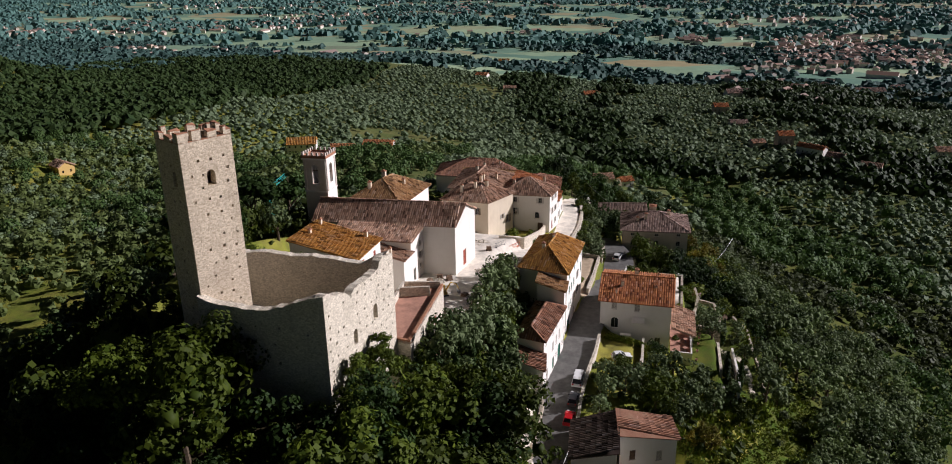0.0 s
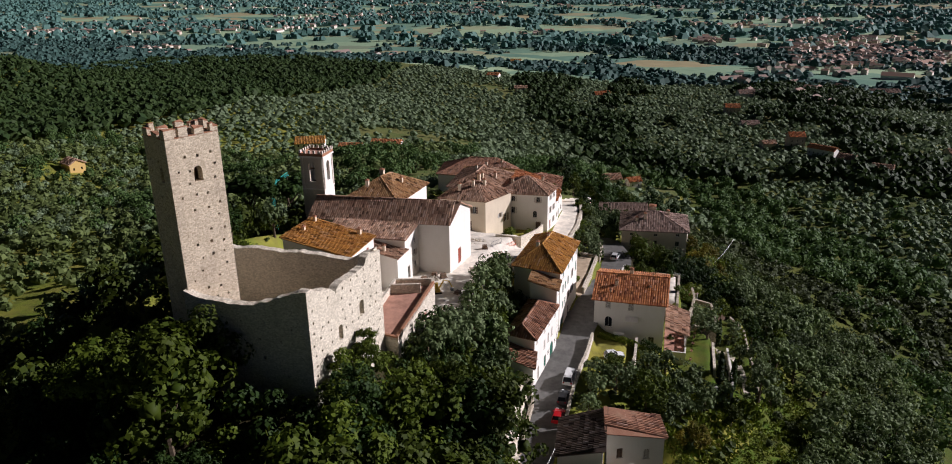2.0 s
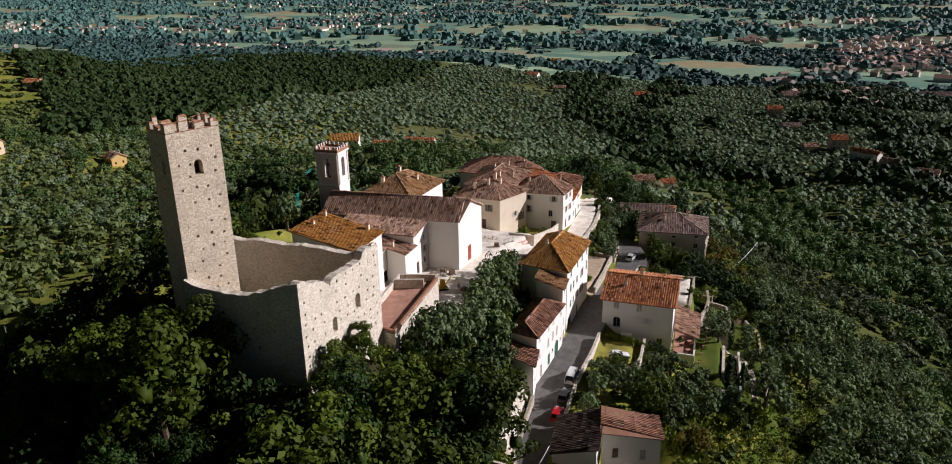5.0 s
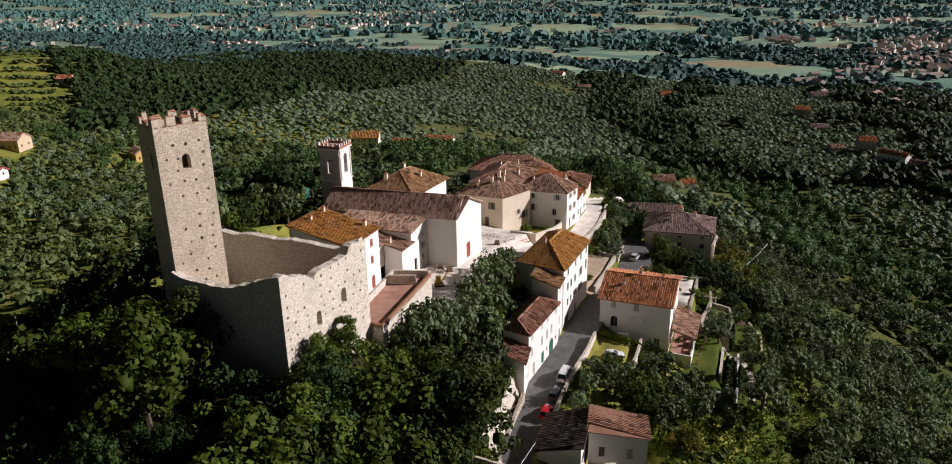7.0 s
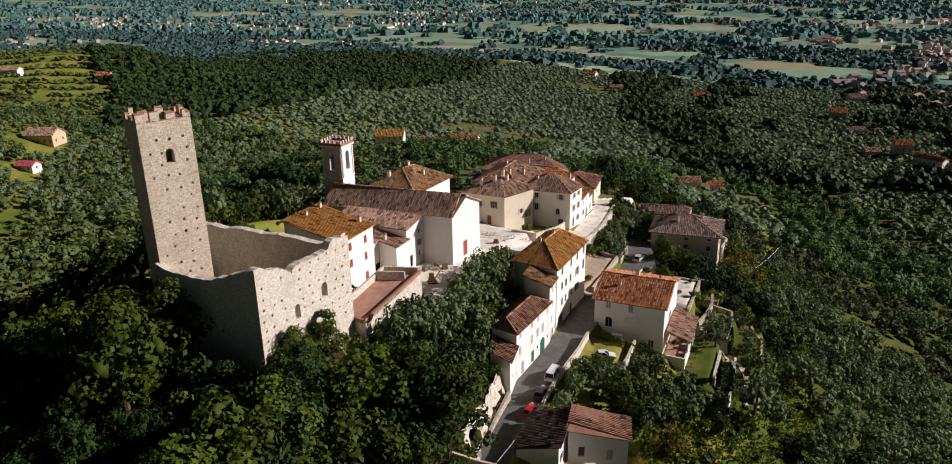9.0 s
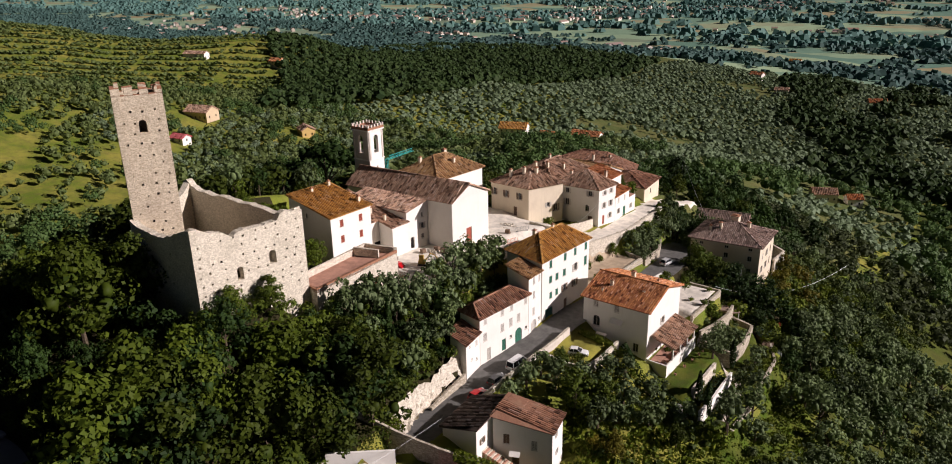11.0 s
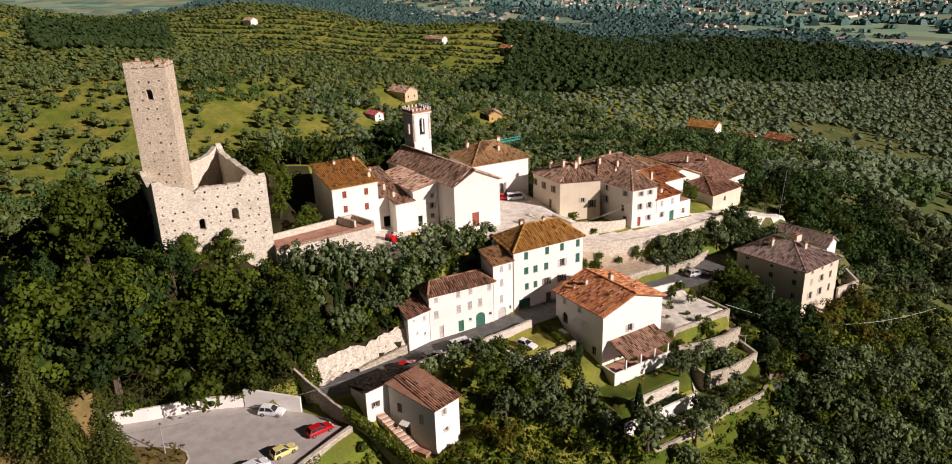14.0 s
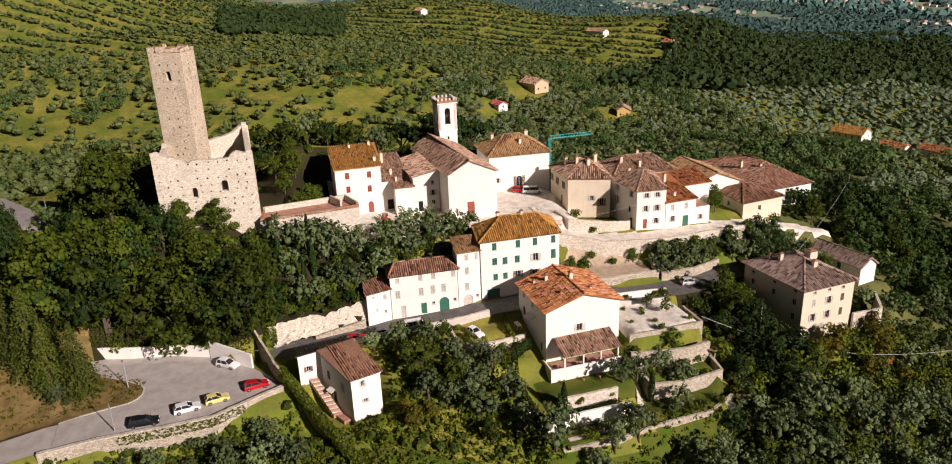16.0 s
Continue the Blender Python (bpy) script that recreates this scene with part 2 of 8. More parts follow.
M["leaf_cedar"] = foliage("cedar_needles", (0.035, 0.058, 0.008), (0.125, 0.135, 0.018), (0.055, 0.075, 0.010))
M["leaf_hedge"] = foliage("hedge_leaves", (0.0495, 0.09, 0.0054), (0.153, 0.171, 0.0126), (0.081, 0.104, 0.0072))
M["leaf_wood"] = foliage("woodland_leaves", (0.04, 0.084, 0.024), (0.092, 0.14, 0.04), (0.06, 0.104, 0.024))
# blue of the distant haze is mixed into these greens
M["leaf_hazed"] = foliage("hazed_tree_leaves", (0.082, 0.176, 0.156), (0.139, 0.246, 0.205), (0.0984, 0.201, 0.172), 0.3)
M["orange_net"] = plain("orange_safety_net", (0.6, 0.12, 0.03), 0.7)
M["tyre"] = plain("tyre_rubber", (0.02, 0.02, 0.02), 0.85)
M["rim"] = plain("alloy_rim", (0.5, 0.5, 0.5), 0.35, 0.9)
M["lamp_red"] = plain("red_lens", (0.4, 0.02, 0.02), 0.3)
M["lamp_clear"] = plain("clear_lens", (0.75, 0.75, 0.72), 0.2)
for key, c in (("white", (0.75, 0.75, 0.73)), ("red", (0.5, 0.012, 0.015)), ("yellow", (0.72, 0.62, 0.22)), ("black", (0.012, 0.013, 0.016)), ("grey", (0.09, 0.095, 0.10)), ("silver", (0.55, 0.55, 0.53))):
    M["car_" + key] = plain(key + "_car_paint", c, 0.28, 0.0, 0.03)

# ---- mesh helpers ----


def mesh_of(name, verts, faces, material):
    me = bpy.data.meshes.new(name)
    me.from_pydata([tuple(v) for v in verts], [], [tuple(f) for f in faces])
    for m in material if isinstance(material, (list, tuple)) else (material,):
        me.materials.append(m)
    me.update()
    return me


def quads_of(name, verts, quads, material):
    """A mesh of quads from two arrays."""
    me = bpy.data.meshes.new(name)
    n = len(quads)
    me.vertices.add(len(verts))
    me.vertices.foreach_set("co", np.asarray(verts, dtype=np.float32).ravel())
    me.loops.add(4 * n)
    me.loops.foreach_set("vertex_index", np.asarray(quads, dtype=np.int32).ravel())
    me.polygons.add(n)
    me.polygons.foreach_set("loop_start", np.arange(0, 4 * n, 4, dtype=np.int32))
    me.materials.append(material)
    me.update(calc_edges=True)
    return me


def group_at(name, x, y, z, turn=0.0):
    """An empty base for a thing."""
    ob = new(name)
    ob.empty_display_size = 0.3
    ob.matrix_basis = pose(x, y, z, 0, 0, turn)
    return ob


def part_mesh(name, me, parent=None, label=""):
    ob = new(name, me)
    if parent is not None:
        ob.parent = parent
    if label:
        tagged(ob, label)
    return ob


class Build:
    """Collects boxes, prisms and tubes into one mesh."""

    def __init__(self):
        self.v, self.f = [], []

    def add(self, verts, faces):
        k = len(self.v)
        self.v += [tuple(p) for p in verts]
        self.f += [tuple(i + k for i in f) for f in faces]
        return self

    def box(self, x0, y0, z0, x1, y1, z1):
        p = [(x, y, z) for z in (z0, z1) for x, y in ((x0, y0), (x1, y0), (x1, y1), (x0, y1))]
        return self.add(p, [(3, 2, 1, 0), (4, 5, 6, 7), (0, 1, 5, 4), (1, 2, 6, 5), (2, 3, 7, 6), (3, 0, 4, 7)])

    def prism(self, poly, z0, z1):
        n = len(poly)
        lo = z0 if isinstance(z0, (list, tuple)) else [z0] * n
        hi = z1 if isinstance(z1, (list, tuple)) else [z1] * n
        p = [(x, y, a) for (x, y), a in zip(poly, lo)] + [(x, y, a) for (x, y), a in zip(poly, hi)]
        return self.add(p, [tuple(range(n - 1, -1, -1)), tuple(range(n, 2 * n))] + [(i, (i + 1) % n, n + (i + 1) % n, n + i) for i in range(n)])

    def slab(self, poly3, thick, normal):
        n = len(poly3)
        p = [Vector(q) for q in poly3]
        d = Vector(normal) * thick
        return self.add(p + [q - d for q in p], [tuple(range(n)), tuple(range(2 * n - 1, n - 1, -1))] + [(i, n + i, n + (i + 1) % n, (i + 1) % n) for i in range(n)])

    def tube(self, pts, radii, sides=7):
        rings = []
        k0 = len(self.v)
        for i, p in enumerate(pts):
            p = Vector(p)
            a = Vector(pts[min(i + 1, len(pts) - 1)]) - Vector(pts[max(i - 1, 0)])
            q = a.to_track_quat("Z", "Y")
            for j in range(sides):
                t = 2 * math.pi * j / sides
                self.v.append(tuple(p + q @ Vector((math.cos(t) * radii[i], math.sin(t) * radii[i], 0))))
        for i in range(len(pts) - 1):
            for j in range(sides):
                a, b = k0 + i * sides + j, k0 + i * sides + (j + 1) % sides
                self.f.append((a, b, b + sides, a + sides))
        self.f.append(tuple(k0 + (len(pts) - 1) * sides + j for j in range(sides)))
        return self

    def lathe(self, profile, cx=0, cy=0, sides=14):
        k0 = len(self.v)
        for r, z in profile:
            for j in range(sides):
                t = 2 * math.pi * j / sides
                self.v.append((cx + r * math.cos(t), cy + r * math.sin(t), z))
        for i in range(len(profile) - 1):
            for j in range(sides):
                a, b = k0 + i * sides + j, k0 + i * sides + (j + 1) % sides
                self.f.append((a, b, b + sides, a + sides))
        self.f.append(tuple(k0 + (len(profile) - 1) * sides + j for j in range(sides)))
        return self

    def done(self, name, material, parent=None, label=""):
        return part_mesh(name, mesh_of(name, self.v, self.f, material), parent, label)


# ---- lie of the land ----
HILLS = [
    (-62, 93, 30, 59, 25.4), (-11, 194, 78, 141, 38.6), (-112, 310, 124, 217, 55.7), (-49, 0, 200, 174, 51.4), (-898, 396, 337, 181, 73.9),
    (-391, 201, 158, 174, 43.8), (-337, 517, 145, 198, 37.3), (-835, -245, 513, 469, 184.4), (-202, 784, 2245, 627, 29.7), (-348, -227, 1347, 640, 54.4),
    (150, 269, 127, 711, 25.2), (-552, 950, 408, 351, 36.9), (-642, 590, 135, 127, 45.3),
]


def smooth(t):
    t = np.clip(t, 0, 1)
    return t * t * (3 - 2 * t)


# level places: centre, half sizes, turn, height and its slopes along x and y, width of the bank round it
PADS = [
    (-48, 80, 14.5, 10.5, 0, 29.0, 0, 0, 12.0),
    (-33, 98, 3.5, 9.5, -3, 24.0, 0, 0, 7.0),
    (-44, 112, 15, 8, 0, 23.0, 0, 0, 8.0),
    (-44, 134, 17, 22, 0, 22.5, 0, -0.03, 6.0),
    (-27, 172, 8, 12, 0, 18.2, 0, -0.03, 7.0),
    (-44, 210, 18, 24, 0, 13.5, 0.05, -0.2, 14.0),
    (-16, 155, 5.2, 9.5, 0, 13.5, 0, 0, 2.0),
    (2.0, 155.5, 6.5, 7.0, 0, 11.2, 0, 0, 2.0),
    (-3.0, 126.0, 4.2, 6.6, 0, 11.3, 0, 0, 1.5),
    (3.5, 127.0, 2.5, 5.5, 0, 9.4, 0, 0, 2.5),
    (-1, 140, 7, 8, 0, 9.8, -0.3, 0, 2.0),
    (12.2, 138.5, 3.0, 8.5, 0, 6.2, 0, 0, 1.2),
    (13.5, 155, 3.0, 7.0, 0, 5.0, 0, 0, 1.5),
    (21.3, 136, 2.0, 10, 0, 2.6, 0, 0, 2.5),
    (19.0, 153.5, 3.5, 6.0, 0, 2.6, 0, 0, 2.5),
    (3, 190.5, 9, 7.5, 0, 3.5, -0.2, 0.1, 8.0),
    (-7, 210.5, 8, 4, 8, 6.3, 0, 0, 6.0),
    (3.2, 98.5, 5.2, 5.0, 20, 4.6, 0, 0, 2.0),
    (-11.2, 66, 13.8, 13, 0, 8.8, 0, 0, 0.8),
    (-6.0, 80, 7.6, 6.8, 0, 8.8, 0, 0, 0.8),
    (11.5, 70, 4.0, 22, 3, 3.6, -0.1, 0, 7.0),
]
# roads: places with heights, half width, width of the bank
ALLEY = [(-11.8, 89, 10.6), (-11.8, 94, 10.6), (-11.9, 104, 10.9), (-11.7, 115, 11.4), (-10.3, 127, 12.4), (-9.6, 136, 12.8), (-8.0, 148, 12.3), (-5.6, 160, 11.6), (-5.4, 172, 11.3), (-9.5, 183, 10.8)]
UPPER = [(-28, 138, 22.2), (-25, 148, 20.2), (-21.5, 157, 18.4), (-18.6, 168, 18.0), (-18.4, 180, 17.8), (-19.6, 190, 17.2), (-22, 200, 15.6), (-18, 214, 12)]
LOTROAD = [(-2.0, 58, 8.8), (-1.4, 51, 8.7), (0.2, 42, 8.3), (1.2, 34, 7.6), (2, 10, 5), (0, -30, 0)]
WESTROAD = [(-30, 43, 16.5), (-45, 46, 19), (-60, 45, 20), (-80, 38, 20), (-105, 30, 17), (-140, 15, 12)]
ROADS = [(ALLEY, 3.35, 0.8), (UPPER, 2.4, 1.2), (LOTROAD, 3.6, 2.5), (WESTROAD, 2.4, 3.0)]


def along(pts, x, y):
    """Distance to a line of places, and the height at the nearest place on it."""
    best, height = np.full(np.shape(x), 1e9), np.zeros(np.shape(x))
    for (x0, y0, z0), (x1, y1, z1) in zip(pts, pts[1:]):
        dx, dy = x1 - x0, y1 - y0
        t = np.clip(((x - x0) * dx + (y - y0) * dy) / (dx * dx + dy * dy), 0, 1)
        d = np.hypot(x - x0 - t * dx, y - y0 - t * dy)
        near = d < best
        best, height = np.where(near, d, best), np.where(near, z0 + t * (z1 - z0), height)
    return best, height


def land(x, y):
    """The ground's height."""
    x, y = np.asarray(x, float), np.asarray(y, float)
    z = np.full(x.shape, -122.0)
    for a, b, c, d, h in HILLS:
        z = z + h * np.exp(-((x - a) / c) ** 2 - ((y - b) / d) ** 2)
    # swells, and terraces on the western hill
    far = smooth((np.hypot(x + 30, y - 130) - 70) / 120)
    z = z + far * (1.6 * np.sin(x / 37.0 + 1.3 * np.sin(y / 61.0)) * np.cos(y / 43.0) + 0.8 * np.sin(x / 13.0 + y / 17.0))
    for cx, cy, hx, hy, turn, h, gx, gy, bank in PADS:
        c, s = math.cos(radians(turn)), math.sin(radians(turn))
        u, v = (x - cx) * c + (y - cy) * s, -(x - cx) * s + (y - cy) * c
        d = np.hypot(np.maximum(np.abs(u) - hx, 0), np.maximum(np.abs(v) - hy, 0))
        w = smooth(1 - d / bank)
        z = z + w * (h + gx * np.clip(x - cx, -hx, hx) + gy * np.clip(y - cy, -hy, hy) - z)
    for pts, half, bank in ROADS:
        d, h = along(pts, x, y)
        w = smooth(1 - (d - half) / bank)
        z = z + w * (h - z)
    return z


def ground_z(x, y):
    return float(land(np.array([x]), np.array([y]))[0])


def steps(lo, hi, fine_lo, fine_hi, fine, grow):
    out, s, p = list(np.arange(fine_lo, fine_hi + 1e-6, fine)), fine, fine_hi
    while p < hi:
        s *= grow
        p += s
        out.append(min(p, hi))
    s, p = fine, fine_lo
    while p > lo:
        s *= grow
        p -= s
        out.insert(0, max(p, lo))
    return np.array(out)


gx_, gy_ = steps(-9500, 7000, -66, 26, 1.0, 1.06), steps(-1500, 9500, 44, 190, 1.05, 1.06)
GX, GY = np.meshgrid(gx_, gy_)
GZ = land(GX, GY)
nx, ny = len(gx_), len(gy_)
idx = np.arange(nx * ny).reshape(ny, nx)
gq = np.stack([idx[:-1, :-1], idx[:-1, 1:], idx[1:, 1:], idx[1:, :-1]], -1).reshape(-1, 4)
gm = quads_of("ground", np.stack([GX, GY, GZ], -1).reshape(-1, 3), gq, M["meadow"])
for key in ("fields", "lawn", "asphalt", "alley", "gravel", "sand", "drygrass", "scrubland", "litter", "grovegrass"):
    gm.materials.append(M[key])
fx, fy = (GX[:-1, :-1] + GX[1:, 1:]) / 2, (GY[:-1, :-1] + GY[1:, 1:]) / 2
which = np.zeros(fx.shape, np.int32)
fz = land(fx, fy)
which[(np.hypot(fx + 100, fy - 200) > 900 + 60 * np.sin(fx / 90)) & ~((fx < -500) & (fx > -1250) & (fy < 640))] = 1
which[(which == 0) & (fy > 205) & (fx > -100 - 0.45 * (fy - 205)) & ((fx < 14) | (fy > 620))] = 10


def inside(x, y, x0, y0, x1, y1):
    return (x > x0) & (x < x1) & (y > y0) & (y < y1)


def within(x, y, poly):
    """Whether places lie inside a polygon."""
    k = np.zeros(x.shape, bool)
    for (x0, y0), (x1, y1) in zip(poly, poly[1:] + poly[:1]):
        if y0 != y1:
            k ^= ((y0 > y) != (y1 > y)) & (x < (x1 - x0) * (y - y0) / (y1 - y0) + x0)
    return k


which[(fx > 20 + 6 * np.sin(fy / 9)) & (fy > -140 + 30 * np.sin(fx / 31)) & (fy < 620) & (which == 0) & ~inside(fx, fy, 20, 116, 34, 160)] = 8
which[inside(fx, fy, -66, 40, -15.2, 109) & (which == 0)] = 9
which[inside(fx, fy, -8, 164.5, 18, 183)] = 9
which[along([(18, 100, 0), (24, 112, 0), (28.5, 126, 0), (30, 140, 0), (25, 153, 0)], fx, fy)[0] < 4.5] = 2
which[inside(fx, fy, 9, 129.5, 15.6, 147)] = 2
which[inside(fx, fy, 10.5, 148, 16.4, 162)] = 2
which[inside(fx, fy, 19.2, 126, 23.5, 146)] = 2
which[inside(fx, fy, 16.5, 147.5, 22.5, 160)] = 2
edge_x = -24.5 + 0.33 * (fy - 56) + 0.35 * np.maximum(fy - 74, 0)
which[(fx > edge_x) & (fx < 2.5) & (fy > 54) & (fy < 81) & (np.abs(fz - 8.8) < 0.3)] = 7
which[within(fx, fy, [(-34, 38), (-3, 38), (-4, 66), (-13, 66), (-22, 57), (-30, 54)])] = 7
which[inside(fx, fy, -62, 106, -26, 160) & (fz > 19.8)] = 5
which[inside(fx, fy, -21.5, 145, -10.8, 165)] = 6
which[inside(fx, fy, -4.5, 148.5, 8.3, 163)] = 5
for (pts, half, bank), k in zip(ROADS, (4, 5, 3, 3)):
    d, h = along(pts, fx, fy)
    which[d < half - (0.8 if k != 5 else 0)] = k
gm.polygons.foreach_set("material_index", which.ravel())
gm.polygons.foreach_set("use_smooth", np.ones(len(gq), bool))
ground = tagged(new("ground", gm), "grassy hillsides, roads and fields reaching the horizon", "ground", kind="structure")


# ---- road and car park surfaces ----


def road_strip(name, label, pts, half, material, lift=0.04):
    """A ribbon of road along places with heights, with slightly wandering edges."""
    fine = []
    for (x0, y0, z0), (x1, y1, z1) in zip(pts, pts[1:]):
        n = max(2, int(math.dist((x0, y0), (x1, y1)) / 1.5))
        fine += [(x0 + (x1 - x0) * i / n, y0 + (y1 - y0) * i / n) for i in range(n)]
    fine.append(pts[-1][:2])
    P = np.array(fine)
    for _ in range(4):
        P[1:-1] = 0.25 * P[:-2] + 0.5 * P[1:-1] + 0.25 * P[2:]
    D = np.gradient(P, axis=0)
    D /= np.linalg.norm(D, axis=1, keepdims=True)
    b = Build()
    w = 1 + 0.03 * np.sin(np.arange(len(P)) * 0.9)
    for s in np.linspace(-half, half, 5):
        q = P + np.stack([-D[:, 1], D[:, 0]], 1) * (s * w)[:, None]
        b.v += [(a, e, z + lift) for (a, e), z in zip(q, land(q[:, 0], q[:, 1]))]
    n = len(P)
    b.f = [(j * n + i, j * n + i + 1, (j + 1) * n + i + 1, (j + 1) * n + i) for j in range(4) for i in range(n - 1)]
    return tagged(b.done(name, material), label, "road", kind="structure")


road_strip("road_lane", "worn grey asphalt lane between the houses, toned down for shade", ALLEY, 3.3, M["alley"])
road_strip("road_west", "grey road along the western foot of the hill", WESTROAD, 2.4, M["asphalt"])
LOT_EDGE = [(2.2, 52.5), (2.3, 60), (2.9, 69.3), (2.8, 76), (0.2, 81.9), (-1.9, 87.2), (-5.5, 86.6), (-11.0, 83.1), (-18.0, 76.3), (-21.2, 70), (-23.4, 62), (-25.2, 57), (-25.2, 54.5)]
LOT_IN = [(-22.5, 54.6), (-18.4, 57.6), (-16.2, 60.4), (-14.4, 62.6), (-12.9, 64.2), (-11.2, 65.0), (-9.4, 64.9), (-8.0, 64.1), (-7.1, 62.6), (-6.6, 59.0), (-6.0, 55.5), (-5.2, 52.5)]
lot_ring = [(x, y, 8.86) for x, y in LOT_EDGE + LOT_IN]
road_strip("road_south", "pale asphalt road leading down from the car park", [(-1.6, 54, 8.8)] + LOTROAD[1:], 3.4, M["asphalt"], 0.05)
lot_mesh = mesh_of("car_park", lot_ring + [(x, y, z - 0.4) for x, y, z in lot_ring], [tuple(range(len(lot_ring)))] + [(i, i + len(lot_ring), (i + 1) % len(lot_ring) + len(lot_ring), (i + 1) % len(lot_ring)) for i in range(len(lot_ring))], M["asphalt"])
tagged(new("pavement", lot_mesh), "pale worn asphalt of the car park on the slope", "car park", kind="structure")
kb = Build()
for (x0, y0), (x1, y1) in zip(LOT_IN[3:-1], LOT_IN[4:]):
    d = Vector((x1 - x0, y1 - y0)).normalized()
    s = Vector((-d.y, d.x)) * 0.14
    z = ground_z((x0 + x1) / 2, (y0 + y1) / 2)
    kb.prism([(x0 - s.x, y0 - s.y), (x1 - s.x, y1 - s.y), (x1 + s.x, y1 + s.y), (x0 + s.x, y0 + s.y)], z - 0.2, z + 0.13)
tagged(kb.done("kerb", M["palestone"]), "low stone kerb round the dry grass verge", "kerb", kind="structure")

# ---- walls with openings ----


def wall_face(b, p0, p1, z0, za, zb, openings=(), depth=0.28):
    """One outer face from p0 to p1 with real openings and their reveals; the top runs from za to zb."""
    p0, p1 = Vector((*p0, 0)), Vector((*p1, 0))
    length = (p1 - p0).length
    d = (p1 - p0) / length
    n = Vector((d.y, -d.x, 0))
    low = min(za, zb)
    ops = [o for o in openings if o[0] > 0.05 and o[1] < length - 0.05 and o[3] < low - 0.02]
    us = sorted({0.0, length, *[v for o in ops for v in o[:2]]})
    zs = sorted({z0, low, *[max(z0, v) for o in ops for v in o[2:4]]})

    def at(u, z, back=0.0):
        q = p0 + d * u - n * back
        return (q.x, q.y, z)

    for u0, u1 in zip(us, us[1:]):
        for a, c in zip(zs, zs[1:]):
            um, zm = (u0 + u1) / 2, (a + c) / 2
            if any(o[0] < um < o[1] and o[2] < zm < o[3] for o in ops):
                continue
            b.add([at(u0, a), at(u1, a), at(u1, c), at(u0, c)], [(0, 1, 2, 3)])
    if abs(za - zb) > 0.01:
        b.add([at(0, low), at(length, low), at(length, zb), at(0, za)], [(0, 1, 2, 3)])
    for o in ops:
        u0, u1, a, c = o[:4]
        q = [at(u0, a), at(u1, a), at(u1, c), at(u0, c), at(u0, a, depth), at(u1, a, depth), at(u1, c, depth), at(u0, c, depth)]
        b.add(q, [(0, 4, 5, 1), (1, 5, 6, 2), (2, 6, 7, 3), (3, 7, 4, 0)])
        if len(o) > 4 and o[4]:
            um, r, rise = (u0 + u1) / 2, (u1 - u0) / 2, min((u1 - u0) / 2, (c - a) * 0.4)
            arc = [at(um - r * math.cos(math.pi * k / 8), c - rise + rise * math.sin(math.pi * k / 8)) for k in range(9)]
            b.add([at(u0, c)] + arc[:5], [tuple(range(6))])
            b.add([at(u1, c)] + arc[:3:-1], [tuple(range(6))])
    return d, n


def window_in(parent, p0, p1, u, z, w, h, shutters=None, style="window", material=None, depth=0.2, open_leaf=True):
    """A window or a door set in its opening. Centre u, z; shutters: the material of two leaves."""
    a, c = Vector((*p0, 0)), Vector((*p1, 0))
    d = (c - a).normalized()
    n = Vector((d.y, -d.x, 0))
    o = a + d * u
    m = Matrix(((d.x, -n.x, 0, o.x), (d.y, -n.y, 0, o.y), (0, 0, 1, z), (0, 0, 0, 1)))
    b = Build()
    t = 0.07
    x, y = w / 2, h / 2
    if style == "door":
        b.box(-x, depth - 0.05, -y, x, depth + 0.05, y)
        for k in range(4):
            b.box(-x + w * (k + 0.12) / 4, depth - 0.08, -y + 0.1, -x + w * (k + 0.88) / 4, depth - 0.05, y - 0.12)
        ob = b.done("door", material or M["wood_brown"], parent)
        k = Build().box(x - 0.22, depth - 0.14, -0.1, x - 0.16, depth - 0.08, 0.06).done("door_handle", M["metal"], ob)
        ob.matrix_local = m
        return ob
    b.box(-x, depth - 0.05, -y, -x + t, depth + 0.03, y).box(x - t, depth - 0.05, -y, x, depth + 0.03, y)
    b.box(-x + t, depth - 0.05, -y, x - t, depth + 0.03, -y + t).box(-x + t, depth - 0.05, y - t, x - t, depth + 0.03, y)
    b.box(-0.03, depth - 0.05, -y + t, 0.03, depth + 0.03, y - t)
    ob = b.done("window", M["frame"], parent)
    ob.matrix_local = m
    Build().box(-x, depth, -y, x, depth + 0.02, y).done("pane", M["glass"], ob)
    Build().box(-x - 0.08, -0.08, -y - 0.08, x + 0.08, 0.05, -y - 0.003).done("sill", M["frame"], ob)
    if shutters is not None:
        for side in (-1, 1):
            s = Build()
            if open_leaf:
                x0, x1 = sorted((side * (x + 0.03), side * (x + 0.03 + w * 0.5)))
                y0, y1 = -0.07, -0.012
            else:
                x0, x1 = sorted((side * 0.012, side * (x - 0.01)))
                y0, y1 = 0.03, 0.09
            s.box(x0, y0, -y, x0 + 0.06, y1, y).box(x1 - 0.06, y0, -y, x1, y1, y).box(x0 + 0.06, y0, -y, x1 - 0.06, y1, -y + 0.07).box(x0 + 0.06, y0, y - 0.07, x1 - 0.06, y1, y)
            k = max(4, int(h / 0.14))
            for i in range(k):
                zz = -y + 0.09 + (h - 0.2) * i / k
                s.box(x0 + 0.06, y0 + 0.012, zz, x1 - 0.06, y1 - 0.012, zz + 0.085)
            s.done("shutter", shutters, ob)
    return ob


# ---- tiled roofs ----


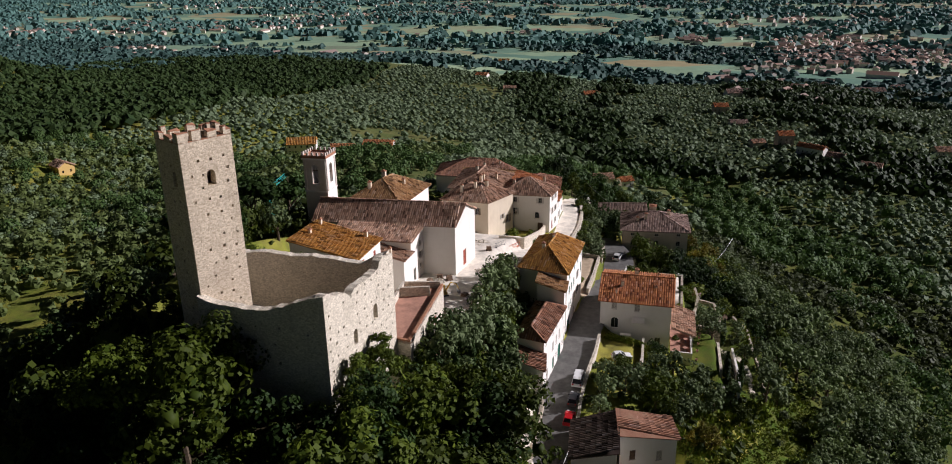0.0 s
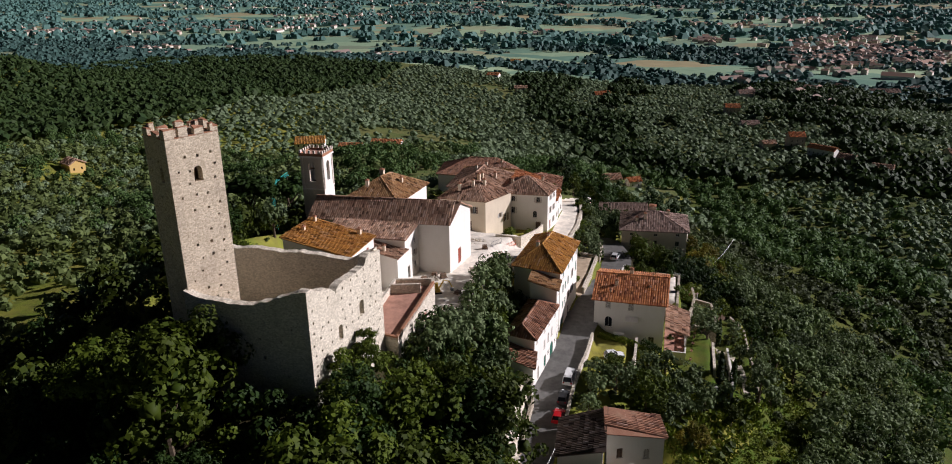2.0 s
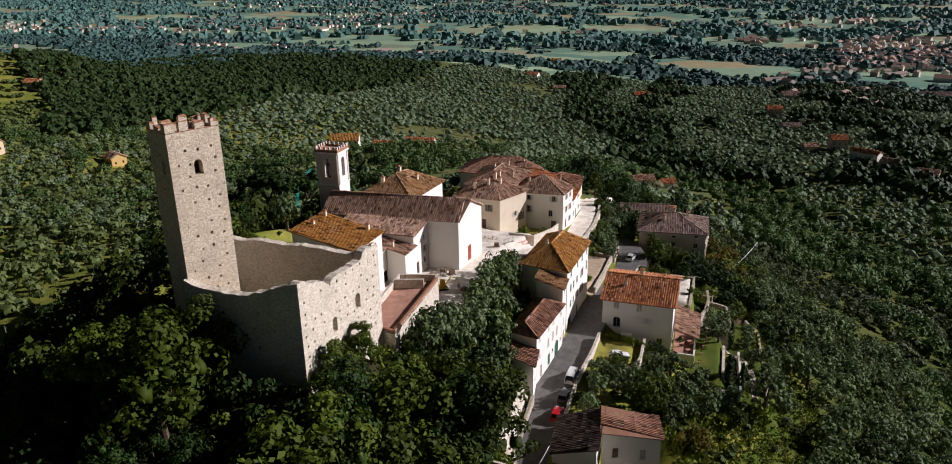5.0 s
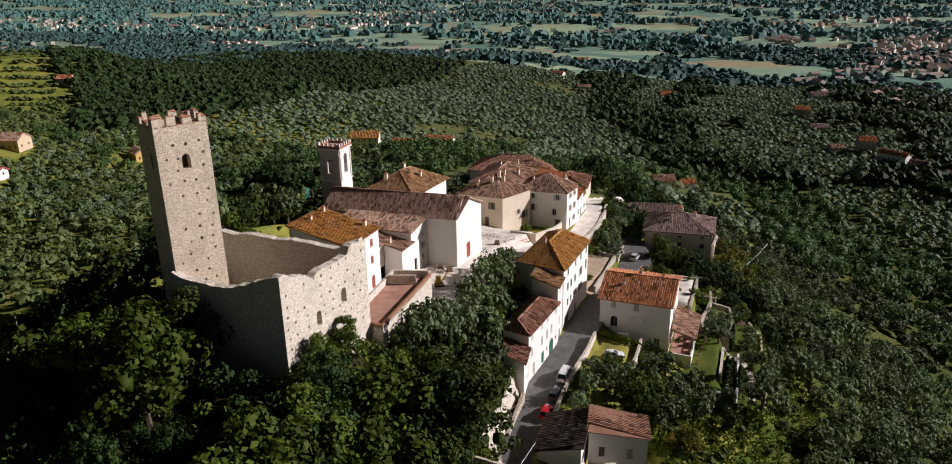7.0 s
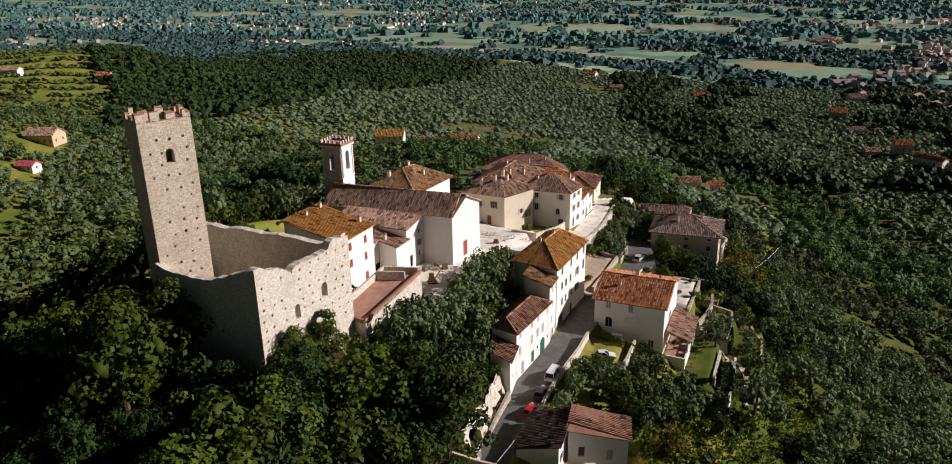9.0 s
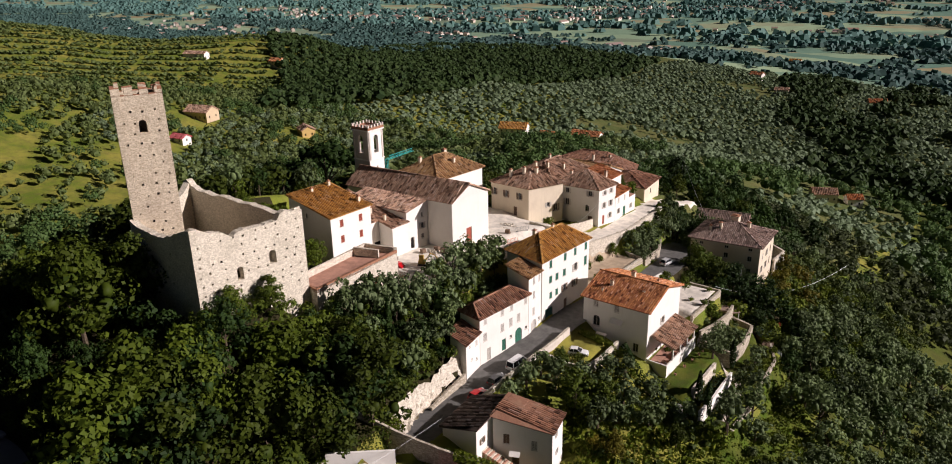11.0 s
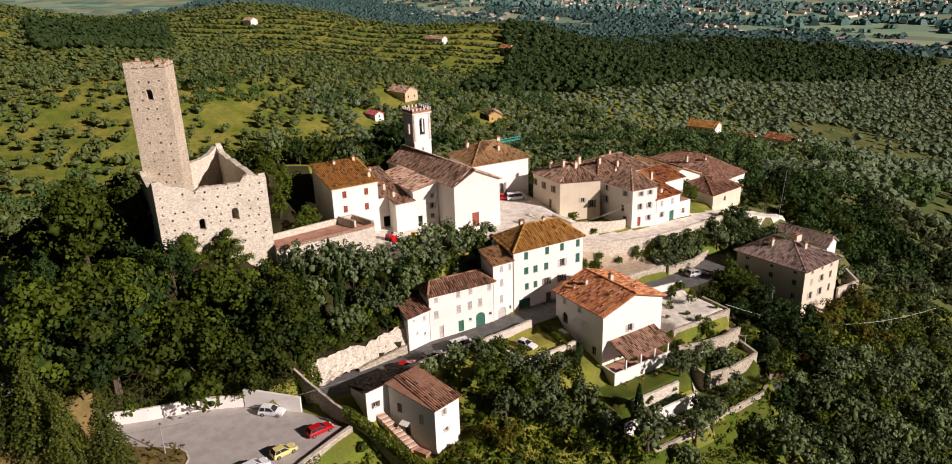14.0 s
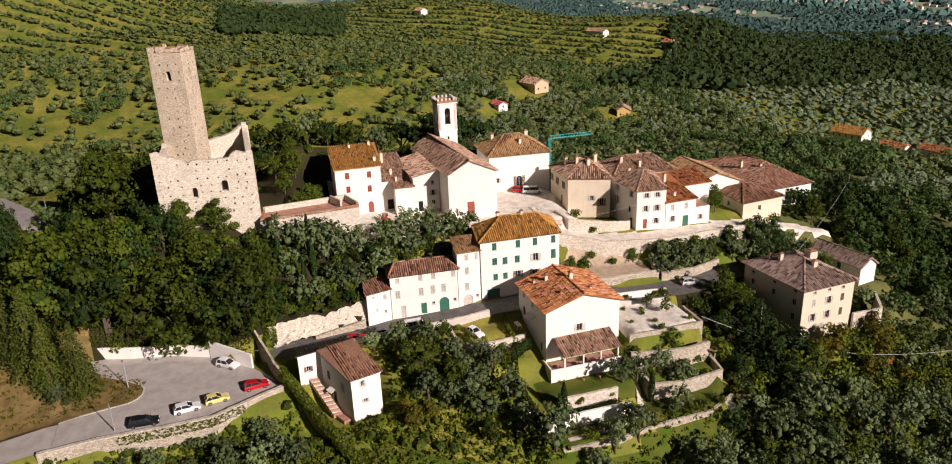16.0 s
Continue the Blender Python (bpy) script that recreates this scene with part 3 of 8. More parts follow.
def tile_slope(b, A, B, Bt, At, pitch=0.42, course=0.85, seed=0):
    """Barrel tiles laid in columns up one slope: A to B the eave, At and Bt above them."""
    r = random.Random(seed)
    A, B, Bt, At = Vector(A), Vector(B), Vector(Bt), Vector(At)
    U = B - A
    L = U.length
    U /= L
    N = U.cross(((At + Bt) / 2 - (A + B) / 2)).normalized()
    if N.z < 0:
        N = -N
    V = N.cross(U)
    if V.z < 0:
        V = -V
    ua, va, ub, vb = (At - A).dot(U), (At - A).dot(V), (Bt - A).dot(U), (Bt - A).dot(V)

    def top(u):
        if u < ua:
            return va * u / max(ua, 1e-6)
        if u > ub:
            return vb * (L - u) / max(L - ub, 1e-6)
        return va + (vb - va) * (u - ua) / max(ub - ua, 1e-6)

    k = max(2, int(round(L / pitch)))
    w = L / k
    for i in range(k):
        u = (i + 0.5) * w
        v1 = min(max(top(u), 0), max(va, vb))
        if v1 < 0.25:
            continue
        m = max(1, int(round(v1 / course)))
        off = r.uniform(-0.03, 0.03)
        for j in range(m):
            a, c = v1 * j / m - (0.08 if j == 0 else 0.05), v1 * (j + 1) / m
            e = r.uniform(-0.025, 0.025)
            lift0, lift1 = r.uniform(0.05, 0.085), r.uniform(0.0, 0.03)
            q = []
            for vv, lift in ((a, lift0), (c, lift1)):
                for du, hgt in ((-0.34, -0.01), (-0.18, 0.15), (0.18, 0.15), (0.34, -0.01)):
                    q.append(A + U * (u + du * w + off + e) + V * vv + N * (hgt * w / 0.42 + lift))
            b.add(q, [(0, 1, 5, 4), (1, 2, 6, 5), (2, 3, 7, 6), (0, 3, 2, 1)])
    return N


def ridge_tiles(b, a, c, size=0.2, seed=0):
    r = random.Random(seed)
    a, c = Vector(a), Vector(c)
    n = max(1, int((c - a).length / 0.5))
    d = (c - a).normalized()
    s = Vector((-d.y, d.x, 0)).normalized()
    up = d.cross(s)
    if up.z < 0:
        up = -up
    for i in range(n):
        p, q = a + (c - a) * (i / n), a + (c - a) * ((i + 1.08) / n)
        h = r.uniform(0.02, 0.05)
        ring = [(-1.0, -0.02), (-0.6, 0.75), (0.6, 0.75), (1.0, -0.02)]
        pts = [o + s * (x * size) + up * (y * size + h) for o in (p, q) for x, y in ring]
        b.add(pts, [(0, 1, 5, 4), (1, 2, 6, 5), (2, 3, 7, 6), (0, 3, 2, 1), (4, 5, 6, 7)])


def grown(poly, by):
    """The footprint pushed out on all sides."""
    n = len(poly)
    out = []
    for i in range(n):
        p, a, c = Vector(poly[i]), Vector(poly[i - 1]), Vector(poly[(i + 1) % n])
        e0, e1 = (p - a).normalized(), (c - p).normalized()
        n0, n1 = Vector((e0.y, -e0.x)), Vector((e1.y, -e1.x))
        k = (n0 + n1) / (1 + n0.dot(n1))
        out.append(tuple(p + k * by))
    return out


def house(name, label, foot, z0, eaves, roof, wall, tile, openings=(), chimneys=(), over=0.4, category="house", pitch=0.42, cornice=True, seed=1, trim=None):
    """foot: four corners, south-west first, counter-clockwise; faces 0 south, 1 east, 2 north, 3 west.
    eaves: one height or four; roof: ('ridge', a, c, gable) or ('shed', low face) or ('flat', parapet).
    openings: (face, u, z, width, height, kind, shutters, arch, open)."""
    cx, cy = sum(p[0] for p in foot) / 4, sum(p[1] for p in foot) / 4
    base = group_at(name, cx, cy, z0)
    tagged(base, label, category)
    foot = [(x - cx, y - cy) for x, y in foot]
    ev = [e - z0 for e in (eaves if isinstance(eaves, (list, tuple)) else [eaves] * 4)]
    b = Build()
    spans = {0: [], 1: [], 2: [], 3: []}
    for o in openings:
        f, u, z, w, h = o[:5]
        spans[f].append((u - w / 2, u + w / 2, z - z0 - h / 2, z - z0 + h / 2, len(o) > 7 and o[7]))
    for f in range(4):
        p, q = foot[f], foot[(f + 1) % 4]
        wall_face(b, p, q, -1.5, ev[f], ev[(f + 1) % 4], spans[f])
    rb, edge = Build(), grown(foot, over)
    ridge_b = Build()
    kind = roof[0]
    if kind == "ridge":
        a, c = [Vector((r[0] - cx, r[1] - cy, r[2] - z0)) for r in roof[1:3]]
        gable = roof[3]
        near = [a if (Vector((*p, 0)) - Vector((a.x, a.y, 0))).length < (Vector((*p, 0)) - Vector((c.x, c.y, 0))).length else c for p in foot]
        if gable:
            # the two corners of the end faces share a ridge end
            for f in range(4):
                p, q = foot[f], foot[(f + 1) % 4]
                if near[f] == near[(f + 1) % 4]:
                    r = near[f]
                    b.add([(*p, ev[f]), (*q, ev[(f + 1) % 4]), (r.x, r.y, r.z - 0.05)], [(0, 1, 2)])
        for f in range(4):
            g = (f + 1) % 4
            drop = 0.16
            A, B = Vector((*edge[f], ev[f] - drop)), Vector((*edge[g], ev[g] - drop))
            ra, rc = near[f].copy(), near[g].copy()
            if gable:
                if (ra - rc).length < 1e-6:
                    continue
                along_ridge = (rc - ra).normalized()
                ra, rc = ra - along_ridge * over, rc + along_ridge * over
            nrm = (B - A).cross((ra + rc) / 2 - A).normalized()
            poly = [A, B, rc] + ([ra] if (ra - rc).length > 1e-6 else [])
            rb.slab(poly, 0.14, nrm)
            tile_slope(rb, A, B, rc, ra, pitch, seed=seed * 7 + f)
            if not gable:
                ridge_tiles(ridge_b, A + nrm * 0.08, near[f] + Vector((0, 0, 0.05)), seed=seed + f)
        ra, rc = a, c
        if gable and (c - a).length > 0.1:
            e = (c - a).normalized() * over
            ra, rc = a - e, c + e
        if (c - a).length > 0.6:
            ridge_tiles(ridge_b, ra + Vector((0, 0, 0.08)), rc + Vector((0, 0, 0.08)), seed=seed + 9)
    elif kind == "shed":
        f = roof[1]
        k = [f, (f + 1) % 4, (f + 2) % 4, (f + 3) % 4]
        pts = [Vector((*edge[i], ev[i] + 0.12)) for i in k]
        # carry the slope out over the eaves
        slope = (ev[k[3]] - ev[k[0]]) / max(0.1, (Vector(foot[k[3]]) - Vector(foot[k[0]])).length)
        for i in (0, 1):
            pts[i].z -= slope * over
        for i in (2, 3):
            pts[i].z += slope * over
        nrm = (pts[1] - pts[0]).cross(pts[3] - pts[0]).normalized()
        rb.slab(pts, 0.14, nrm)
        tile_slope(rb, pts[0], pts[1], pts[2], pts[3], pitch, seed=seed * 7)
    else:
        rb.prism(grown(foot, -0.02), ev[0] - 0.25, ev[0] - 0.05)
    b.done("wall", wall, base)
    rt = rb.done("roof", tile, base)
    if ridge_b.v:
        ridge_b.done("ridge_tiles", tile, rt)
    if cornice and kind != "flat":
        cb = Build()
        e0, e1 = grown(foot, 0.002), grown(foot, 0.14)
        for f in range(4):
            g = (f + 1) % 4
            if abs(ev[f] - ev[g]) < 0.05 and not (kind == "ridge" and roof[3] and near[f] == near[g]):
                cb.prism([e0[f], e1[f], e1[g], e0[g]], ev[f] - 0.34, ev[f] - 0.19)
        if cb.v:
            cb.done("cornice", trim or wall, base)
    for o in openings:
        f, u, z, w, h = o[:5]
        style = o[5] if len(o) > 5 else "window"
        shut = o[6] if len(o) > 6 else None
        leaf = o[8] if len(o) > 8 else True
        if style == "hole":
            # near-black sheet closes the opening in place of a shaded room
            bb = Build()
            p, q = Vector((*foot[f], 0)), Vector((*foot[(f + 1) % 4], 0))
            d = (q - p).normalized()
            n = Vector((d.y, -d.x, 0))
            c = p + d * u - n * 0.28
            bb.add([c - d * w / 2 + Vector((0, 0, z - z0 - h / 2)), c + d * w / 2 + Vector((0, 0, z - z0 - h / 2)), c + d * w / 2 + Vector((0, 0, z - z0 + h / 2)), c - d * w / 2 + Vector((0, 0, z - z0 + h / 2))], [(0, 1, 2, 3)])
            bb.done("opening", M["dark"], base)
        else:
            window_in(base, foot[f], foot[(f + 1) % 4], u, z - z0, w, h, shut if style == "window" else None, style, shut if style == "door" else None, open_leaf=leaf)
    for x, y, zt, hgt, wid in chimneys:
        ch = Build().box(x - cx - wid / 2, y - cy - wid / 2, zt - z0 - hgt - 0.8, x - cx + wid / 2, y - cy + wid / 2, zt - z0 - 0.12)
        co = ch.done("chimney", M["cream"], base)
        cap = Build().box(x - cx - wid / 2 - 0.1, y - cy - wid / 2 - 0.1, zt - z0 - 0.12, x - cx + wid / 2 + 0.1, y - cy + wid / 2 + 0.1, zt - z0)
        cap.box(x - cx - wid / 4, y - cy - wid / 4, zt - z0, x - cx + wid / 4, y - cy + wid / 4, zt - z0 + 0.22)
        cap.done("chimney_cap", M["brick"], co)
    return base


W, D, H = "window", "door", "hole"
G_, R_, P_ = M["wood_green"], M["wood_red"], M["wood_greylight"]

house("town_house", "tall white plastered house with green shutters and an orange hipped roof",
      [(-22.4, 129.6), (-13.4, 127.8), (-12.2, 143.9), (-21.0, 145.8)], 12.4, 25.0,
      ("ridge", (-17.7, 133.6, 27.9), (-16.9, 140.8, 27.9), False), M["white"], M["tile_orange"],
      [(1, 2.8, 23.6, 0.9, 1.5, W, G_, False, False), (1, 7.6, 23.6, 0.9, 1.5, W, G_, False, False), (1, 11.1, 23.6, 0.9, 1.5, W, G_, False, False), (1, 14.9, 23.6, 0.9, 1.5, W, G_, False, False),
       (1, 14.9, 20.5, 1.0, 1.9, W, G_, False, False), (1, 2.8, 20.5, 1.0, 1.4, W, G_, False, False), (1, 4.9, 20.4, 1.0, 1.4, W, G_, False, False), (1, 7.4, 20.4, 1.0, 1.4, W, G_, False, False), (1, 11.2, 20.3, 1.0, 1.6, W, P_),
       (1, 2.9, 17.2, 0.9, 1.3, W, G_, False, False), (1, 4.9, 17.2, 0.9, 1.3, W, G_, False, False), (1, 7.5, 17.2, 1.0, 1.4, W, M["wood_brown"]), (1, 11.1, 17.0, 1.0, 1.4, W, M["wood_brown"]),
       (1, 2.4, 13.5, 2.6, 2.4, D, G_), (1, 8.0, 13.6, 1.2, 2.2, D, M["wood_brown"])],
      [(-18.6, 133.4, 28.6, 0.9, 0.6), (-17.3, 138.0, 28.7, 0.8, 0.5)], seed=2)
house("stair_house", "narrow plastered house with a small sloped tile roof between its neighbours",
      [(-18.3, 123.6), (-13.3, 123.0), (-13.5, 127.6), (-18.4, 128.2)], 11.8, [24.6, 23.5, 23.3, 24.5],
      ("shed", 1), M["white"], M["tile_ochre"],
      [(1, 1.9, 22.3, 0.8, 1.2, W, P_, False, False), (1, 3.9, 22.2, 0.6, 1.2, W, P_, False, False), (1, 1.9, 19.5, 0.8, 1.4, W, P_, False, False), (1, 1.8, 16.2, 0.8, 1.5, W, P_, False, False), (1, 1.9, 13.2, 2.0, 2.4, D, P_, True), (1, 3.9, 13.8, 0.5, 0.7)], seed=3)
house("row_house", "long white house with grey shutters and green doors",
      [(-19.6, 110.6), (-15.0, 110.0), (-13.3, 122.9), (-18.2, 123.4)], 10.9, [20.6, 20.3, 20.5, 20.8],
      ("ridge", (-17.4, 111.6, 21.9), (-16.2, 121.0, 22.0), False), M["white"], M["tile_rust"],
      [(1, 1.4, 19.2, 0.7, 0.9, W, P_, False, False), (1, 5.8, 19.4, 0.8, 1.3, W, P_, False, False), (1, 8.3, 19.5, 0.8, 1.3, W, P_, False, False), (1, 12.2, 19.4, 0.8, 1.3, W, P_, False, False),
       (1, 1.3, 16.3, 0.9, 1.5, W, P_, False, False), (1, 5.8, 16.4, 0.9, 1.5, W, P_, False, False), (1, 8.1, 16.6, 0.9, 1.6, W, P_, False, False), (1, 10.2, 16.7, 0.9, 1.6, W, P_, False, False),
       (1, 2.2, 12.6, 0.9, 2.5, D, P_), (1, 6.2, 12.8, 1.1, 2.3, D, G_), (1, 10.2, 13.2, 1.9, 2.9, D, M["wood_green"], True), (1, 8.1, 13.7, 0.6, 0.6), (1, 12.3, 13.9, 0.6, 0.6)], seed=4)
house("lean_to", "small white lean-to with a sloped tile roof",
      [(-18.0, 105.6), (-14.4, 105.2), (-15.0, 109.9), (-18.9, 110.4)], 10.9, [18.6, 17.6, 17.8, 18.8],
      ("shed", 1), M["white"], M["tile_rust"], [(1, 3.6, 16.4, 0.7, 0.9, W, P_, False, False), (1, 1.3, 16.7, 0.3, 0.3), (1, 3.6, 13.3, 0.4, 0.5), (1, 1.9, 14.0, 0.35, 0.35)], seed=5)
house("garden_house", "large white house with a rust-coloured gabled tile roof above the gardens",
      [(-7.4, 133.2), (5.8, 133.0), (6.0, 147.4), (-7.2, 147.6)], 8.6, 17.9,
      ("ridge", (-7.3, 140.4, 20.2), (5.9, 140.2, 20.2), True), M["white"], M["tile_red"],
      [(1, 6.5, 13.6, 1.0, 1.4, W, P_), (1, 8.7, 12.0, 0.5, 0.8), (0, 2.6, 16.8, 1.0, 1.4, W, P_, False, False), (0, 6.9, 16.7, 1.0, 1.4, W, P_, False, False), (0, 2.8, 13.2, 1.4, 2.2, W, None, True), (0, 11.0, 9.9, 1.1, 1.8, W, None)],
      [(-3.6, 137.2, 20.4, 1.4, 0.55), (-1.0, 141.0, 21.4, 1.2, 0.7), (2.8, 137.4, 19.7, 1.1, 0.4), (3.2, 143.0, 19.9, 0.9, 0.35), (-4.6, 135.2, 19.3, 0.9, 0.35)], 0.55, seed=6)
house("farm_house", "square ochre country house with a grey-brown hipped roof on the slope",
      [(-5.5, 183.5), (10.5, 184.7), (10.1, 197.2), (-6.0, 196.6)], 2.5, 14.3,
      ("ridge", (1.6, 190.4, 17.2), (3.2, 190.6, 17.2), False), M["cream"], M["tile_grey"],
      [(1, 2.7, 13.2, 0.8, 0.6), (1, 6.3, 13.2, 0.8, 0.6), (1, 9.7, 13.1, 0.8, 0.6), (1, 2.7, 11.0, 0.9, 1.5, W, P_, False, False), (1, 6.4, 11.0, 0.9, 1.5, W, P_), (1, 9.8, 11.0, 0.9, 1.5, W, M["wood_brown"], False, False),
       (1, 2.8, 7.9, 0.9, 1.6, W, P_), (1, 6.4, 7.9, 0.9, 1.6, W, P_), (1, 9.8, 7.9, 0.9, 1.6, W, M["wood_brown"], False, False),
       (0, 2.5, 13.0, 0.9, 0.7), (0, 8.4, 13.0, 0.9, 0.7), (0, 13.8, 13.2, 0.9, 0.7), (0, 2.6, 10.8, 1.0, 1.3), (0, 8.4, 10.9, 1.0, 1.3), (0, 13.8, 10.9, 1.0, 1.3), (0, 13.8, 7.8, 1.0, 1.4)],
      [(0.0, 187.6, 17.6, 1.4, 0.7), (-2.0, 186.6, 16.8, 1.3, 0.6), (5.6, 191.0, 17.6, 1.2, 0.8), (1.6, 193.6, 17.9, 0.9, 1.8)], 0.6, trim=M["ochre"], seed=7)
house("shed_house", "small pale cottage with dark roof tiles and a green shutter",
      [(-13.0, 207.2), (0.0, 209.2), (-0.8, 214.2), (-13.8, 212.2)], 6.3, 10.6, ("ridge", (-13.2, 209.8, 12.4), (-0.4, 211.8, 12.4), True), M["white"], M["tile_grey"],
      [(0, 7.8, 9.2, 1.0, 1.5, W, G_, False, False)], seed=8)
house("gate_house", "small white house with a rust-brown tiled roof beside steps",
      [(-1.5, 94.4), (6.6, 98.0), (5.4, 103.1), (-2.2, 100.0)], 4.6, [14.7, 12.8, 12.8, 15.2], ("shed", 1), M["white"], M["tile_rust"],
      [(1, 2.0, 11.5, 0.5, 1.1, W, P_), (1, 2.3, 8.2, 0.6, 0.7, W, P_), (0, 2.0, 11.0, 0.9, 1.6, W, M["wood_brown"], False, False), (0, 3.4, 7.3, 1.1, 2.2, D, M["wood_brown"]), (0, 6.2, 10.3, 0.9, 1.6, W, P_, False, False)], seed=9)
house("gate_house_wing", "low wing with a dark weathered tile roof against the gate house",
      [(-8.2, 90.8), (-1.8, 90.6), (-2.3, 100.0), (-8.8, 99.6)], 9.2, [12.4, 14.3, 15.0, 12.6], ("shed", 3), M["white"], M["tile_dark"], [(1, 1.6, 11.6, 0.7, 1.0, W, M["wood_brown"])], seed=10)
house("priest_house", "white house with red shutters and a bright orange tiled roof",
      [(-57.2, 106.6), (-45.2, 105.8), (-44.8, 115.8), (-56.6, 116.8)], 22.9, [36.1, 33.9, 33.9, 36.1], ("shed", 1), M["white"], M["tile_orange"],
      [(1, 2.6, 32.3, 0.9, 1.4, W, R_, False, False), (1, 7.4, 32.1, 0.9, 1.4, W, R_, False, False), (1, 2.6, 29.2, 0.9, 1.4, W, R_, False, False), (1, 7.3, 28.9, 0.9, 1.4, W, R_, False, False), (1, 7.3, 24.6, 1.2, 2.6, D, R_, True),
       (0, 5.0, 33.0, 0.7, 1.0), (0, 3.0, 29.5, 0.7, 1.0)], [(-47.0, 115.0, 35.6, 1.0, 0.6), (-55.5, 111.0, 36.8, 0.7, 0.5), (-55.6, 115.6, 37.1, 0.8, 0.5)], seed=11)
house("church", "white church with a brown gable roof and red door",
      [(-62.8, 127.6), (-34.6, 128.2), (-33.3, 138.8), (-62.4, 138.8)], 23.0, [32.2, 32.7, 32.9, 32.3], ("ridge", (-62.6, 131.8, 35.4), (-33.8, 132.8, 35.6), True), M["white"], M["tile_brown"],
      [(1, 4.8, 24.6, 1.6, 3.2, D, R_)], over=0.35, category="church", seed=12)
house("church_aisle", "white side aisle of the church with a sloped tile roof",
      [(-57.0, 122.2), (-41.4, 122.2), (-40.8, 127.9), (-57.0, 127.5)], 23.0, [31.2, 31.2, 32.4, 32.2], ("shed", 0), M["white"], M["tile_brown"],
      [(1, 4.3, 29.6, 0.6, 0.9), (1, 4.3, 27.3, 0.8, 1.2, W, P_), (1, 4.3, 25.0, 0.8, 1.0), (1, 1.4, 24.3, 1.0, 2.4, H)], category="church", seed=13)
house("sacristy", "white sacristy with a tile roof sloping to the square",
      [(-57.0, 116.9), (-45.4, 115.95), (-45.2, 122.1), (-57.0, 122.1)], 23.0, [33.0, 30.0, 30.0, 33.0], ("shed", 1), M["white"], M["tile_brown"],
      [(1, 2.0, 24.4, 2.0, 2.4, H)], [(-47.6, 118.6, 32.2, 1.4, 0.5), (-52.0, 117.6, 34.9, 1.6, 0.6)], seed=14)
house("sacristy_porch", "small white projecting room with a tile roof",
      [(-45.1, 118.3), (-41.4, 118.0), (-41.2, 122.1), (-45.1, 122.1)], 23.0, [29.9, 29.2, 29.2, 29.9], ("shed", 1), M["white"], M["tile_brown"], [], [(-44.2, 119.0, 31.2, 0.9, 0.45)], seed=15)
house("parish_hall", "broad white hall with an ochre-brown hipped roof by the church",
      [(-62.2, 144.2), (-50.2, 143.2), (-48.7, 158.2), (-60.8, 159.4)], 20.9, 31.2, ("ridge", (-56.2, 149.4, 34.7), (-55.2, 153.0, 34.7), False), M["white"], M["tile_ochre"],
      [(1, 1.9, 25.0, 0.9, 1.2, W, P_), (1, 7.4, 24.2, 1.4, 3.0, W, M["wood_brown"], True), (0, 3.0, 28.5, 0.8, 1.0), (0, 9.0, 28.5, 0.8, 1.0)],
      [(-52.4, 152.0, 34.2, 1.4, 0.6), (-58.4, 147.0, 34.6, 1.2, 0.7), (-58.4, 156.0, 34.6, 1.2, 0.9)], 0.5, seed=16)
house("corner_house", "old cream house with patched walls and a brown hipped roof",
      [(-45.2, 157.0), (-34.4, 156.4), (-30.4, 165.0), (-43.6, 168.5)], 20.4, 28.4, ("ridge", (-39.6, 161.0, 31.0), (-37.4, 162.6, 31.0), False), M["cream"], M["tile_brown"],
      [(0, 0.9, 26.1, 0.8, 1.6, W, M["wood_brown"]), (0, 4.4, 26.0, 0.8, 1.6, W, M["wood_brown"]), (0, 8.2, 26.0, 0.8, 1.6, W, M["wood_brown"]), (0, 7.0, 22.2, 1.0, 2.2, D, M["wood_brown"]), (1, 5.4, 23.6, 0.8, 1.1, W, P_), (1, 7.6, 22.6, 0.9, 1.8, W, M["wood_brown"])],
      [(-41.0, 159.0, 31.4, 1.0, 0.6), (-38.2, 160.4, 32.0, 1.0, 0.6), (-36.0, 162.2, 31.8, 1.0, 0.7), (-38.0, 165.0, 32.2, 1.1, 0.7)], seed=17)
house("three_storey_house", "three-storey cream house with grey shutters and a pyramid roof",
      [(-33.6, 166.7), (-22.0, 167.0), (-21.0, 173.6), (-33.2, 177.6)], 18.0, 27.4, ("ridge", (-28.2, 171.4, 30.2), (-27.4, 171.6, 30.2), False), M["white"], M["tile_brown"],
      [(1, 2.2, 26.1, 0.8, 1.1, W, P_), (1, 4.7, 26.1, 0.8, 1.1, W, P_), (1, 2.1, 23.1, 0.8, 1.4, W, P_), (1, 4.7, 23.1, 0.8, 1.4, W, P_), (1, 4.6, 20.1, 0.8, 1.3, W, P_), (1, 2.0, 19.6, 0.9, 2.2, D, R_),
       (0, 3.4, 26.0, 0.9, 1.3, W, P_), (0, 9.3, 26.0, 0.9, 1.3, W, P_), (0, 3.4, 23.2, 0.9, 1.6, W, P_), (0, 8.6, 22.4, 1.0, 1.6, W, None, True), (0, 9.4, 19.4, 1.2, 2.4, D, M["wood_brown"])],
      [(-24.6, 175.2, 29.6, 1.1, 0.6), (-31.0, 170.0, 30.0, 0.9, 0.6)], seed=18)
